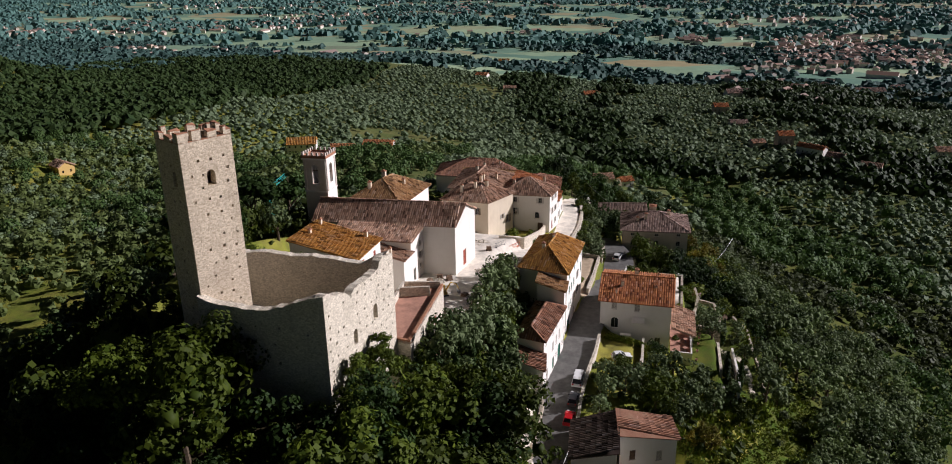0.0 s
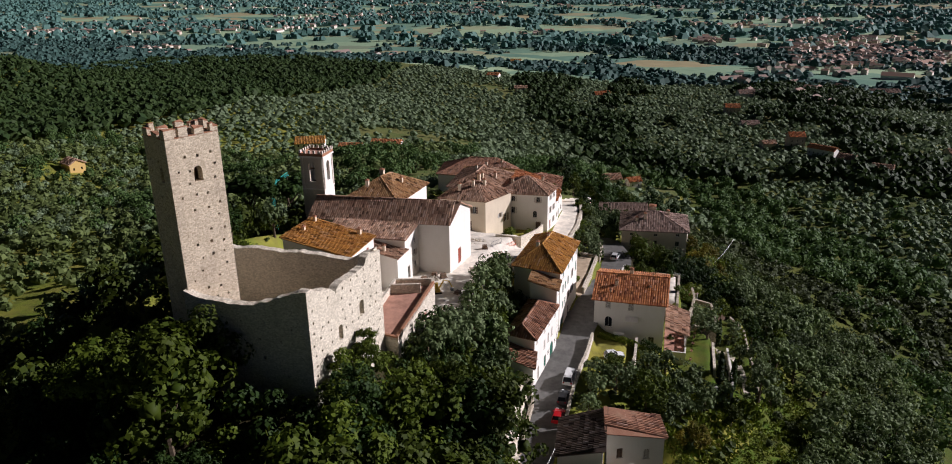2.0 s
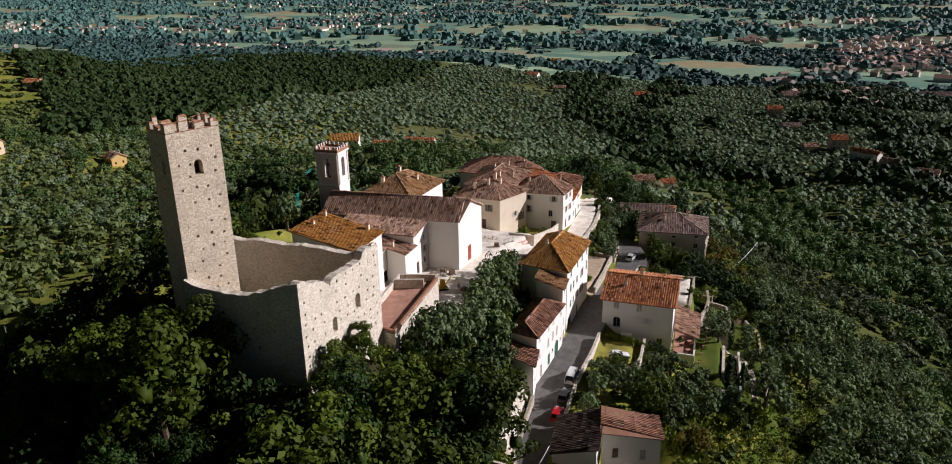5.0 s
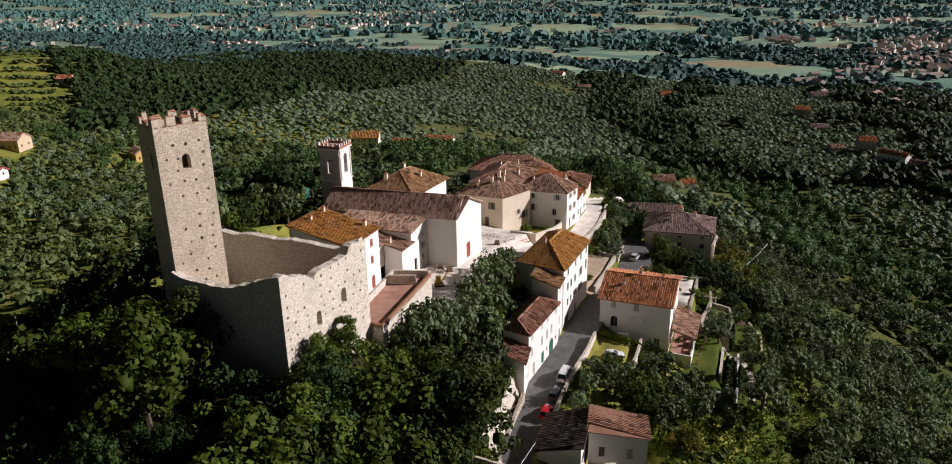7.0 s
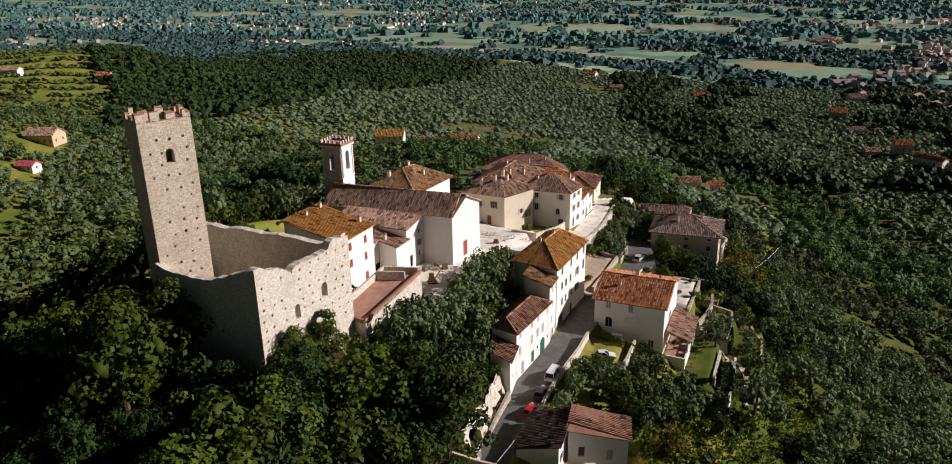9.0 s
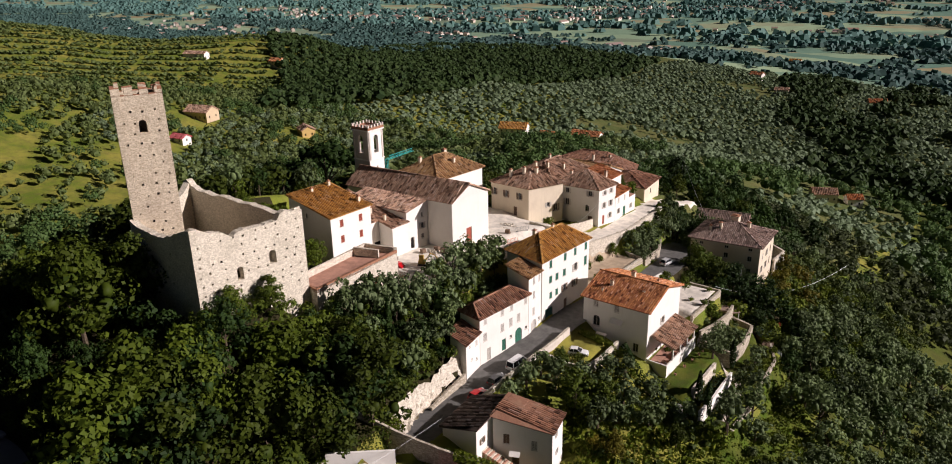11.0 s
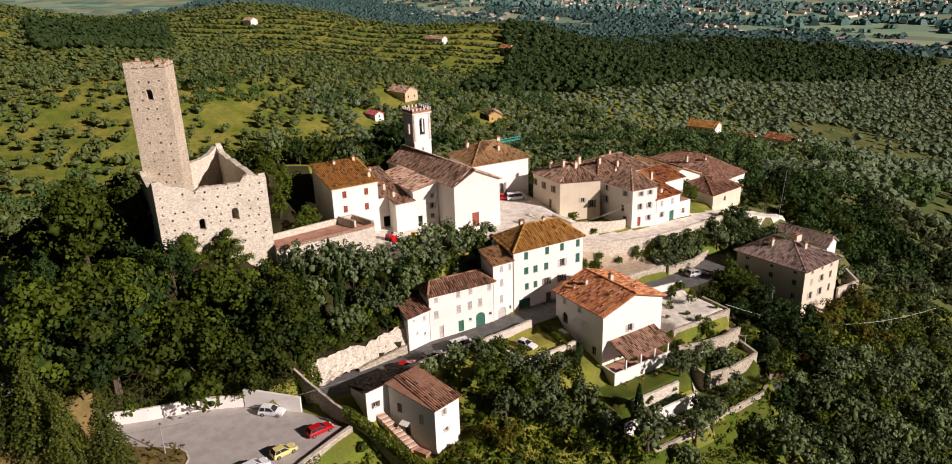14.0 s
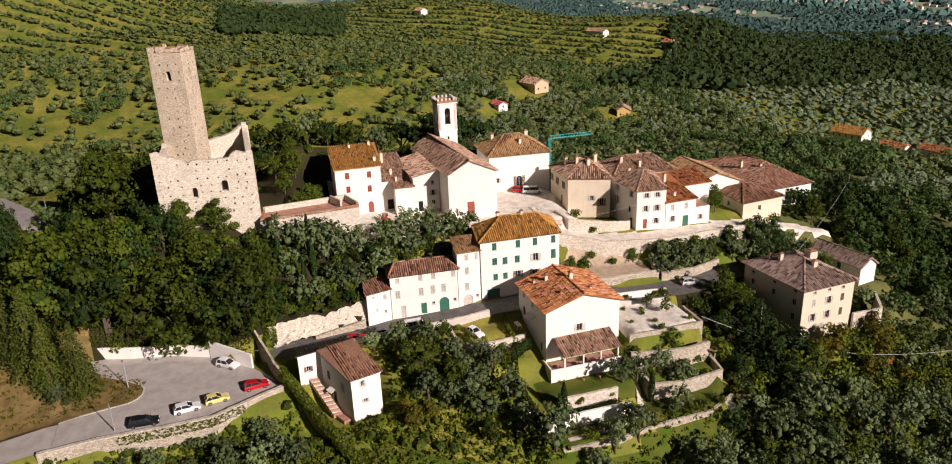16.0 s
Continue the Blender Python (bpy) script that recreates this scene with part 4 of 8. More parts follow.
house("lane_cottage", "white cottage with an orange-red tiled roof and a green door",
      [(-29.5, 173.8), (-21.0, 173.75), (-21.2, 181.5), (-29.5, 181.5)], 17.8, [25.6, 24.0, 24.0, 25.6], ("shed", 1), M["white"], M["tile_red"],
      [(1, 1.7, 22.7, 0.9, 1.3, W, P_, False, False), (1, 5.2, 22.6, 0.9, 1.3, W, P_, False, False), (1, 1.8, 20.0, 0.9, 1.3, W, P_), (1, 5.2, 19.1, 1.5, 2.4, D, G_)], [(-23.0, 177.0, 25.6, 0.9, 0.55)], seed=19)
house("lane_shed", "low white annex with a roof terrace beside the cottage",
      [(-27.0, 181.55), (-21.2, 181.55), (-21.2, 185.2), (-27.0, 185.2)], 17.4, 21.8, ("flat", 0), M["white"], M["terracotta"], [(1, 1.3, 19.4, 0.7, 1.2, W, P_)], seed=20)
house("back_house", "pale house with brown tiles behind the corner house",
      [(-47.0, 170.0), (-35.0, 168.5), (-34.0, 184.0), (-47.0, 186.0)], 18.0, 27.2, ("ridge", (-41.0, 174.0, 29.8), (-40.6, 181.0, 29.8), False), M["cream"], M["tile_brown"], [], [(-39.0, 172.4, 30.4, 1.0, 0.6), (-42.0, 178.4, 30.6, 1.0, 0.6), (-36.6, 176.0, 29.6, 1.0, 0.6)], seed=21)
house("white_back_house", "white house with a low tile roof behind the three-storey house",
      [(-33.2, 178.0), (-27.0, 182.0), (-27.0, 189.0), (-33.5, 189.0)], 17.2, [26.6, 25.2, 25.2, 26.6], ("shed", 1), M["white"], M["tile_red"], [], seed=22)
house("north_house", "long low house with a red-brown roof among olive trees",
      [(-50.0, 190.0), (-34.0, 189.6), (-33.0, 202.0), (-50.5, 203.0)], 15.0, 22.4, ("ridge", (-49.9, 196.4, 24.8), (-33.6, 195.8, 24.8), True), M["white"], M["tile_ochre"], [(1, 6.0, 20.0, 0.9, 1.2, W, P_)], seed=23)
house("north_wing", "low wing with a dark brown hipped tile roof",
      [(-34.5, 197.0), (-23.5, 196.2), (-24.5, 208.0), (-35.5, 208.0)], 14.6, 20.0, ("ridge", (-30.4, 201.0, 22.2), (-29.6, 203.4, 22.2), False), M["cream"], M["tile_rust"], [(0, 5.0, 18.0, 0.9, 1.2), (1, 5.0, 18.0, 0.9, 1.2)], seed=24)
house("north_farm", "large farm building with a broad dark brown tile roof",
      [(-62.0, 210.0), (-33.0, 208.4), (-42.4, 233.0), (-66.0, 232.0)], 9.5, [18.6, 18.6, 15.0, 16.0], ("ridge", (-54.0, 219.0, 21.6), (-46.0, 220.0, 21.4), False), M["white"], M["tile_rust"],
      [(1, 8.0, 14.0, 0.9, 1.3, W, P_), (1, 16.0, 13.4, 0.9, 1.3, W, P_)], [(-48.0, 214.0, 22.0, 1.2, 0.6), (-44.0, 217.0, 21.8, 1.2, 0.6)], 0.5, seed=25)

# the porch of the garden house: a white parapet, posts and a tiled lean-to roof
porch = group_at("porch", 8.2, 139.4, 6.0)
tagged(porch, "white walled porch with posts and a sloped tile roof", "porch")
b = Build()
b.prism([(-2.05, -7.2), (2.0, -7.4), (2.2, 6.4), (1.95, 6.4), (1.75, -7.1), (-2.05, -6.95)], -1.0, 2.7)
b.done("parapet", M["white"], porch)
Build().prism([(-2.0, -6.9), (1.7, -7.0), (1.9, 6.3), (-2.0, 6.3)], -1.0, 1.7).done("floor_slab", M["terracotta"], porch)
b = Build()
pts = [Vector((2.5, -5.2, 5.0)), Vector((2.6, 6.0, 5.0)), Vector((-2.1, 6.0, 6.5)), Vector((-2.1, -5.2, 6.5))]
b.slab(pts, 0.12, (pts[1] - pts[0]).cross(pts[3] - pts[0]).normalized())
tile_slope(b, *pts, seed=44)
b.done("roof", M["tile_brown"], porch)
for yy in (-4.8, -1.2, 2.2, 5.6):
    Build().box(1.85, yy - 0.13, 2.7, 2.1, yy + 0.13, 4.95).done("post", M["white"], porch)

# ---- the castle ----


def ruin_wall(b, p0, p1, z0, top, thick, openings=(), holes=(), rough=0.01, seed=0, step=0.8):
    """A standing masonry wall from p0 to p1 with an uneven top, through openings and shallow putlog holes."""
    r = random.Random(seed)
    p0, p1 = Vector((*p0, 0)), Vector((*p1, 0))
    length = (p1 - p0).length
    d = (p1 - p0) / length
    n = Vector((d.y, -d.x, 0))
    cuts = [o[:4] for o in openings] + [(u - s / 2, u + s / 2, z - s / 2, z + s / 2) for u, z, s in holes]
    us = sorted({0.0, length, *[round(v, 3) for c in cuts for v in c[:2]], *[length * i / int(length / step) for i in range(int(length / step))]})
    us = [u for i, u in enumerate(us) if i == 0 or u - us[i - 1] > 0.02]
    zmax = max(top(u) for u in us) + 0.1
    zs = sorted({z0, *[round(v, 3) for c in cuts for v in c[2:4]], *[z0 + (zmax - z0) * i / int((zmax - z0) / 1.8) for i in range(int((zmax - z0) / 1.8) + 1)]})
    zs = [z for i, z in enumerate(zs) if i == 0 or z - zs[i - 1] > 0.02]
    tops = [top(u) for u in us]
    jit = {}

    def at(i, z, back):
        zz = min(z, tops[i])
        key = (i, round(z, 3), back > 0.01)
        if key not in jit:
            ends = i in (0, len(us) - 1)
            jit[key] = 0.0 if ends else r.uniform(-rough, rough)
        q = p0 + d * us[i] - n * (back + (jit[key] if back < 0.01 else 0))
        return (q.x, q.y, zz)

    def kind(um, zm):
        for k, o in enumerate(openings):
            if o[0] < um < o[1] and o[2] < zm < o[3]:
                return "through"
        for u, z, s in holes:
            if abs(um - u) < s / 2 and abs(zm - z) < s / 2:
                return "hole"
        return "solid"

    for i in range(len(us) - 1):
        for a, c in zip(zs, zs[1:]):
            if a >= max(tops[i], tops[i + 1]) - 0.005:
                continue
            k = kind((us[i] + us[i + 1]) / 2, (a + c) / 2)
            f = [at(i, a, 0), at(i + 1, a, 0), at(i + 1, c, 0), at(i, c, 0)]
            if k == "solid":
                b.add(f, [(0, 1, 2, 3)])
            if k != "through":
                g = [at(i, a, thick), at(i + 1, a, thick), at(i + 1, c, thick), at(i, c, thick)]
                b.add(g, [(3, 2, 1, 0)])
            if k == "hole":
                g = [at(i, a, 0.45), at(i + 1, a, 0.45), at(i + 1, c, 0.45), at(i, c, 0.45)]
                b.add(f + g, [(4, 5, 6, 7), (0, 4, 5, 1), (1, 5, 6, 2), (2, 6, 7, 3), (3, 7, 4, 0)])
        b.add([at(i, zmax, 0), at(i + 1, zmax, 0), at(i + 1, zmax, thick), at(i, zmax, thick)], [(0, 1, 2, 3)])
    for i in (0, len(us) - 1):
        b.add([at(i, z0, 0), at(i, zmax, 0), at(i, zmax, thick), at(i, z0, thick)], [(0, 1, 2, 3) if i else (3, 2, 1, 0)])
    for o in openings:
        a, c, z1, z2 = o[:4]
        q = [p0 + d * u - n * back for back in (0.0, thick) for u in (a, c)]
        v = [(p.x, p.y, z) for z in (z1, z2) for p in q]
        b.add(v, [(0, 1, 3, 2), (4, 6, 7, 5), (0, 2, 6, 4), (1, 5, 7, 3)])
        if len(o) > 4:
            um, rad, rise = (a + c) / 2, (c - a) / 2, min((c - a) / 2, (z2 - z1) * 0.4)
            arc = [(p0 + d * (um - rad * math.cos(math.pi * k / 8)), z2 - rise + rise * math.sin(math.pi * k / 8)) for k in range(9)]
            arc = [(p.x, p.y, z) for p, z in arc]
            b.add([(q[0].x, q[0].y, z2)] + arc[:5], [tuple(range(6))])
            b.add([(q[1].x, q[1].y, z2)] + arc[:3:-1], [tuple(range(6))])


def putlog(length, z0, z1, du, dz, seed, avoid=(), miss=0.15):
    r = random.Random(seed)
    out = []
    z = z0
    while z < z1:
        u = du * 0.5 + r.uniform(-0.2, 0.2)
        while u < length - 0.5:
            if r.random() > miss:
                c = (u + r.uniform(-0.25, 0.25), z + r.uniform(-0.2, 0.2), r.uniform(0.24, 0.36))
                if not any(a - 0.4 < c[0] < e + 0.4 and f - 0.4 < c[1] < g + 0.4 for a, e, f, g in [k[:4] for k in avoid]):
                    out.append(c)
            u += du * r.uniform(0.85, 1.15)
        z += dz * r.uniform(0.9, 1.1)
    return out


def ragged(points, seed, amp=0.22):
    r = random.Random(seed)
    table = [r.uniform(-1, 1) for _ in range(200)]

    def top(u):
        for (a, za), (c, zc) in zip(points, points[1:]):
            if a <= u <= c:
                z = za + (zc - za) * (u - a) / (c - a)
                break
        else:
            z = points[-1][1] if u > points[-1][0] else points[0][1]
        out = z
        for step, share in ((1.9, 0.8), (0.7, 0.35), (0.33, 0.3)):
            k = u / step
            i = int(k) % 199
            f = k - int(k)
            out += share * amp * (table[i] * (1 - f) + table[i + 1] * f)
        return out

    return top


castle = group_at("castle_keep", 0, 0, 0)
tagged(castle, "ruined medieval castle walls of pale rubble stone, roofless inside", "castle")
CF = [(-34.6, 70.8), (-32.8, 89.0), (-62.2, 89.4), (-51.4, 71.9)]
b = Build()
ops = [(6.3, 7.3, 34.9, 37.0, 1), (11.8, 13.0, 35.7, 37.9, 1)]
ruin_wall(b, CF[0], CF[1], 22, ragged([(0, 44.4), (1.0, 44.3), (2.2, 43.4), (5.2, 42.6), (6.0, 42.0), (8.3, 42.4), (12.5, 41.9), (13.6, 42.1), (14.4, 43.1), (15.3, 43.4), (17, 43.1), (18.4, 42.8)], 1, 0.3), 1.1, ops, putlog(18.3, 31.5, 42, 1.75, 1.45, 3, ops), seed=4, step=0.45)
b.done("east_wall", M["castle"], castle)
b = Build()
ruin_wall(b, (-33.2, 89.0), CF[2], 22, ragged([(0, 42.8), (2, 42.2), (3.2, 41.4), (6, 41.5), (12, 41.6), (18, 41.7), (25, 41.7), (26.6, 42.1), (28.0, 43.0), (29, 42.4)], 2, 0.28), 1.1, (), putlog(28.6, 33, 41, 2.4, 2.0, 5), seed=6, step=0.6)
b.done("north_wall", M["castle"], castle)
b = Build()
ruin_wall(b, (-62.0, 89.2), (-55.6, 75.6), 22, ragged([(0, 42.6), (1.5, 42.9), (3, 41.8), (6, 41.0), (15, 40.8)], 3), 1.1, (), (), seed=8)
b.done("west_wall", M["castle"], castle)
b = Build()
ruin_wall(b, CF[3], (-34.62, 70.8), 22, ragged([(0, 42.7), (2, 42.0), (5, 41.7), (9, 41.9), (11.8, 42.2), (13, 43.0), (15, 43.8), (16.9, 44.4)], 4, 0.3), 1.1, (), putlog(16.5, 31, 41, 3.0, 2.2, 9), seed=10, step=0.5)
b.done("south_wall", M["castle"], castle)

tower = group_at("castle_tower", 0, 0, 0)
tagged(tower, "tall square stone castle tower with worn merlons and putlog holes", "tower")
TF = [(-51.1, 72.4), (-48.2, 78.6), (-52.8, 81.1), (-55.8, 74.9)]
tops = 60.7
for i, nm in enumerate(("south_east_face", "north_east_face", "north_west_face", "south_west_face")):
    p, q = TF[i], TF[(i + 1) % 4]
    ln = math.dist(p, q)
    o = {0: [(3.0, 4.1, 55.2, 57.1, 1)], 1: [(1.9, 2.6, 55.9, 57.6, 1), (2.2, 2.6, 52.7, 53.8), (2.2, 2.6, 48.8, 49.7)], 2: [], 3: [(3.0, 3.8, 55.5, 57.3, 1)]}[i]
    b = Build()
    ruin_wall(b, p, q, 24, lambda u: tops, 1.0, o, putlog(ln, 38.5, 59.5, 1.7, 1.5, 20 + i, [k[:4] for k in o], 0.1) if i != 2 else (), rough=0.008, seed=30 + i)
    b.done(nm, M["tower"], tower)
Build().prism(grown(TF, -0.9), 58.6, 58.9).done("top_floor", M["rubble"], tower)
tw = random.Random(5)
for i in range(4):
    p, q = Vector(TF[i]), Vector(TF[(i + 1) % 4])
    d = (q - p).normalized()
    n = Vector((d.y, -d.x))
    ln = (q - p).length
    count = 4 if ln > 6 else 3
    for j in range(count):
        a = ln * j / (count - 0.45) + (tw.uniform(-0.15, 0.15) if j else 0.0)
        c = min(a + ln * 0.55 / (count - 0.45) + tw.uniform(-0.1, 0.3), ln - 0.62)
        hgt = tops + tw.uniform(0.55, 1.2)
        w = [p + d * a, p + d * c, p + d * c - n * 0.6, p + d * a - n * 0.6]
        rise = [hgt + tw.uniform(-0.18, 0.1) for _ in range(4)]
        stump = Build().prism([tuple(k) for k in w], tops - 0.01, rise).done("merlon", M["tower"], tower)
        Build().prism([tuple(k) for k in w], [h + 0.002 for h in rise], [h + 0.14 for h in rise]).done("brick_cap", M["brick"], stump, "worn brick cap")
    b = Build()
    b.prism([tuple(p), tuple(q - d * 0.62), tuple(q - d * 0.62 - n * 0.55), tuple(p - n * 0.55)], tops - 0.008, tops + 0.12)
    b.done("brick_course", M["brick"], tower, "worn brick course under the merlons")

terrace = group_at("terrace_block", 0, 0, 0)
tagged(terrace, "low stone block with a flat terracotta-paved terrace roof", "building")
BF = [(-36.6, 89.6), (-30.7, 88.6), (-31.4, 108.2), (-37.8, 106.6)]
b = Build()
wall_face(b, BF[0], BF[1], 20, 29.7, 29.7)
wall_face(b, BF[1], BF[2], 20, 29.9, 29.5, [(3.9, 5.0, 25.2, 27.2), (8.7, 9.8, 24.9, 26.9), (13.4, 14.5, 24.8, 27.0)])
wall_face(b, BF[2], BF[3], 20, 29.5, 29.7)
wall_face(b, BF[3], BF[0], 20, 29.7, 29.7)
b.done("wall", M["palestone"], terrace)
Build().prism(grown(BF, -0.05), 29.2, 29.35).done("terrace_floor", M["terracotta"], terrace)
for u in (4.45, 9.25, 13.95):
    window_in(terrace, BF[1], BF[2], u, 26.0, 1.06, 2.0, None, "door", M["wood_red"] if u > 10 else M["wood_brown"])
g = grown(BF, -0.4)
for i, (mat, hgt) in enumerate(((M["brick"], 29.95), (M["brick"], 30.0), (M["palestone"], 30.5), (M["palestone"], 30.5))):
    k = (i + 1) % 4
    e0 = 0.004 * i
    Build().prism([BF[i], BF[k], g[k], g[i]], 29.34 + e0, hgt + e0).done("parapet", mat, terrace)
Build().prism([(-37.1, 103.2), (-32.6, 104.6), (-32.7, 105.0), (-37.2, 103.6)], 29.36, 30.9).done("stair_wall", M["palestone"], terrace)

bell = group_at("bell_tower", -65.0, 137.1, 23.0)
tagged(bell, "white bell tower with arched belfry openings and a crenellated top", "bell tower")
bf = [(-2.4, -2.3), (2.4, -2.3), (2.4, 2.3), (-2.4, 2.3)]
for i in range(4):
    p, q = bf[i], bf[(i + 1) % 4]
    b = Build()
    wall_face(b, p, q, -1, 19.8, 19.8, [(1.6, 3.0, 14.2, 18.3, True)] + ([(2.05, 2.5, 10.4, 11.2)] if i == 1 else []), 0.7)
    # south face takes the greyer plaster: its shade is put into the colour
    b.done("wall", M["white"] if i != 0 else M["old"], bell)
    e0, e1 = grown(bf, 0.003), grown(bf, 0.28)
    k = (i + 1) % 4
    Build().prism([e0[i], e1[i], e1[k], e0[k]], 19.3, 19.6).done("cornice", M["white"], bell)
    e2, e3 = grown(bf, 0.004), grown(bf, 0.12)
    Build().prism([e2[i], e3[i], e3[k], e2[k]], 12.6, 12.85).done("string_course", M["white"], bell)
Build().prism(bf, 19.75, 19.85).done("roof_slab", M["terracotta"], bell)
for i in range(4):
    p, q = Vector(grown(bf, 0.2)[i]), Vector(grown(bf, 0.2)[(i + 1) % 4])
    d = (q - p).normalized()
    n = Vector((d.y, -d.x))
    side = (q - p).length
    for j in range(5):
        a = side * j / 5
        w = [p + d * a, p + d * (a + 0.42), p + d * (a + 0.42) - n * 0.26, p + d * a - n * 0.26]
        Build().prism([tuple(k) for k in w], 20.15, 20.75).done("merlon", M["old"], bell)
    w = [p, q - d * 0.27, q - d * 0.27 - n * 0.26, p - n * 0.26]
    Build().prism([tuple(k) for k in w], 19.6, 20.148).done("parapet", M["brick"], bell, "worn brick parapet")
    for e in (0.3, side - 0.72):
        w = [p + d * e - n * 0.196, p + d * e - n * 0.08, p + d * (e + 0.42) - n * 0.08, p + d * (e + 0.42) - n * 0.196]
        Build().prism([tuple(k) for k in w], 12.86, 19.29).done("pilaster", M["old"], bell)
bb = Build().lathe([(0.05, 1.15), (0.28, 1.1), (0.36, 0.7), (0.45, 0.3), (0.58, 0.05), (0.56, 0.0)])
bb.v = [(x, y, z + 15.2) for x, y, z in bb.v]
bb.done("bell", M["metal"], bell)
Build().box(-2.3, -0.08, 16.35, 2.3, 0.08, 16.55).done("bell_beam", M["wood_brown"], bell)
# added dark block that makes the slit look shaded inside
Build().box(-1.6, -1.6, 9.0, 1.6, 1.6, 13.5).done("inner_core", M["dark"], bell)

# ---- standing and retaining walls ----


def run_wall(name, label, pts, material, thick=0.5, below=2.5, cap=None, kind="structure", category="wall", uneven=0.05):
    """A wall along places with top heights; its foot goes into the ground."""
    b = Build()
    cb = Build()
    r = random.Random(len(name) + len(pts))
    fine = []
    for (x0, y0, z0), (x1, y1, z1) in zip(pts, pts[1:]):
        n = max(1, int(math.dist((x0, y0), (x1, y1)) / 1.0))
        fine += [(x0 + (x1 - x0) * i / n, y0 + (y1 - y0) * i / n, z0 + (z1 - z0) * i / n + r.uniform(-uneven, uneven)) for i in range(n)]
    fine.append(pts[-1])
    side = []
    for i, p in enumerate(fine):
        a, c = Vector(fine[max(i - 1, 0)][:2]), Vector(fine[min(i + 1, len(fine) - 1)][:2])
        d = (c - a).normalized()
        side.append(Vector((d.y, -d.x)) * thick / 2)
    foot = [ground_z(p[0], p[1]) for p in fine]
    lo = [min(ground_z(p[0] + s.x * 5, p[1] + s.y * 5), ground_z(p[0] - s.x * 5, p[1] - s.y * 5), f) - 0.8 for p, s, f in zip(fine, side, foot)]
    for (i, p), s, z in zip(enumerate(fine), side, lo):
        z = min(z, p[2] - 0.5)
        b.v += [(p[0] + s.x, p[1] + s.y, z), (p[0] + s.x, p[1] + s.y, p[2]), (p[0] - s.x, p[1] - s.y, p[2]), (p[0] - s.x, p[1] - s.y, z)]
        t = s * 1.18
        cb.v += [(p[0] + t.x, p[1] + t.y, p[2]), (p[0] + t.x, p[1] + t.y, p[2] + 0.1), (p[0] - t.x, p[1] - t.y, p[2] + 0.1), (p[0] - t.x, p[1] - t.y, p[2])]
    for q in (b, cb):
        n = len(q.v) // 4
        for i in range(n - 1):
            k = 4 * i
            q.f += [(k, k + 4, k + 5, k + 1), (k + 1, k + 5, k + 6, k + 2), (k + 2, k + 6, k + 7, k + 3), (k + 3, k + 7, k + 4, k)]
        q.f += [(0, 1, 2, 3), (4 * n - 1, 4 * n - 2, 4 * n - 3, 4 * n - 4)]
    ob = b.done(name, material)
    tagged(ob, label, category, kind=kind)
    if cap:
        cb.done("coping", cap, ob)
    return ob


run_wall("car_park_wall", "white painted concrete wall round the car park", [(-25.6, 56.4, 11.2), (-23.5, 62, 11.1), (-21.3, 70, 11.1), (-18.2, 76.0, 11.1)], M["white"], 0.35, uneven=0.02)
run_wall("white_gate_wall", "tall white wall panel at the end of the car park", [(-18.0, 76.2, 12.3), (-11.0, 83.2, 11.6)], M["white"], 0.4, uneven=0.01)
run_wall("parapet_wall", "ivy-grown rubble retaining wall below the parked cars", [(3.2, 50.8, 9.3), (2.7, 59.2, 9.4), (3.3, 69.3, 9.4), (3.2, 76.1, 9.4), (0.6, 81.9, 9.4), (-1.5, 87.6, 9.6)], M["rubble"], 0.6, cap=M["palestone"])
run_wall("lane_wall", "stone wall with ivy on top that bends down from the lane", [(-21.5, 82.2, 16.3), (-17.3, 83.7, 14.8), (-11.5, 85.5, 12.9), (-8.1, 86.4, 12.2), (-5.8, 86.8, 11.9), (-4.2, 87.4, 11.6), (-1.0, 88.9, 10.5), (2.8, 90.7, 9.0), (7.5, 92.7, 7.2), (13.4, 95.2, 5.4), (17.6, 97.6, 4.0)], M["rubble"], 0.4)
run_wall("lane_parapet", "low plastered parapet along the lane", [(-8.3, 100.2, 12.1), (-8.4, 108, 12.2), (-8.0, 116, 12.5), (-7.3, 121.5, 13.0), (-7.0, 127, 13.6)], M["old"], 0.4, cap=M["palestone"])
run_wall("yard_wall", "pale stone wall below the parked car", [(-7.6, 118.7, 12.2), (-4.0, 118.9, 11.6), (0.4, 119.4, 11.5), (1.0, 124, 11.4), (1.0, 131, 11.6)], M["palestone"], 0.45)
rock = random.Random(4)
rb = Build()
foot_line = [(-12.6, 87.6, 10.6), (-13.6, 90.5, 10.5), (-14.4, 94, 10.5), (-14.9, 98, 10.6), (-15.0, 102, 10.8), (-15.2, 106, 11.0)]
top_line = [(-15.8, 86.8, 12.4), (-16.2, 90.0, 12.9), (-16.0, 94, 13.2), (-16.0, 98, 13.8), (-16.2, 102, 14.8), (-16.6, 106, 15.8)]
ROCK_N, ROCK_M = 26, 9
for i in range(ROCK_N):
    k, f = divmod(5 * i / (ROCK_N - 1), 1)
    k, f = (4, 1.0) if k >= 5 else (int(k), f)
    lo_p, hi_p = Vector(foot_line[k]).lerp(Vector(foot_line[k + 1]), f), Vector(top_line[k]).lerp(Vector(top_line[k + 1]), f)
    for j in range(ROCK_M):
        q = lo_p.lerp(hi_p, j / (ROCK_M - 1))
        qx, qy = q.x + rock.uniform(-0.28, 0.28), q.y + rock.uniform(-0.25, 0.25)
        rb.v.append((qx, qy, max(q.z, ground_z(qx, qy) + 0.4) + rock.uniform(0.0, 0.4)))
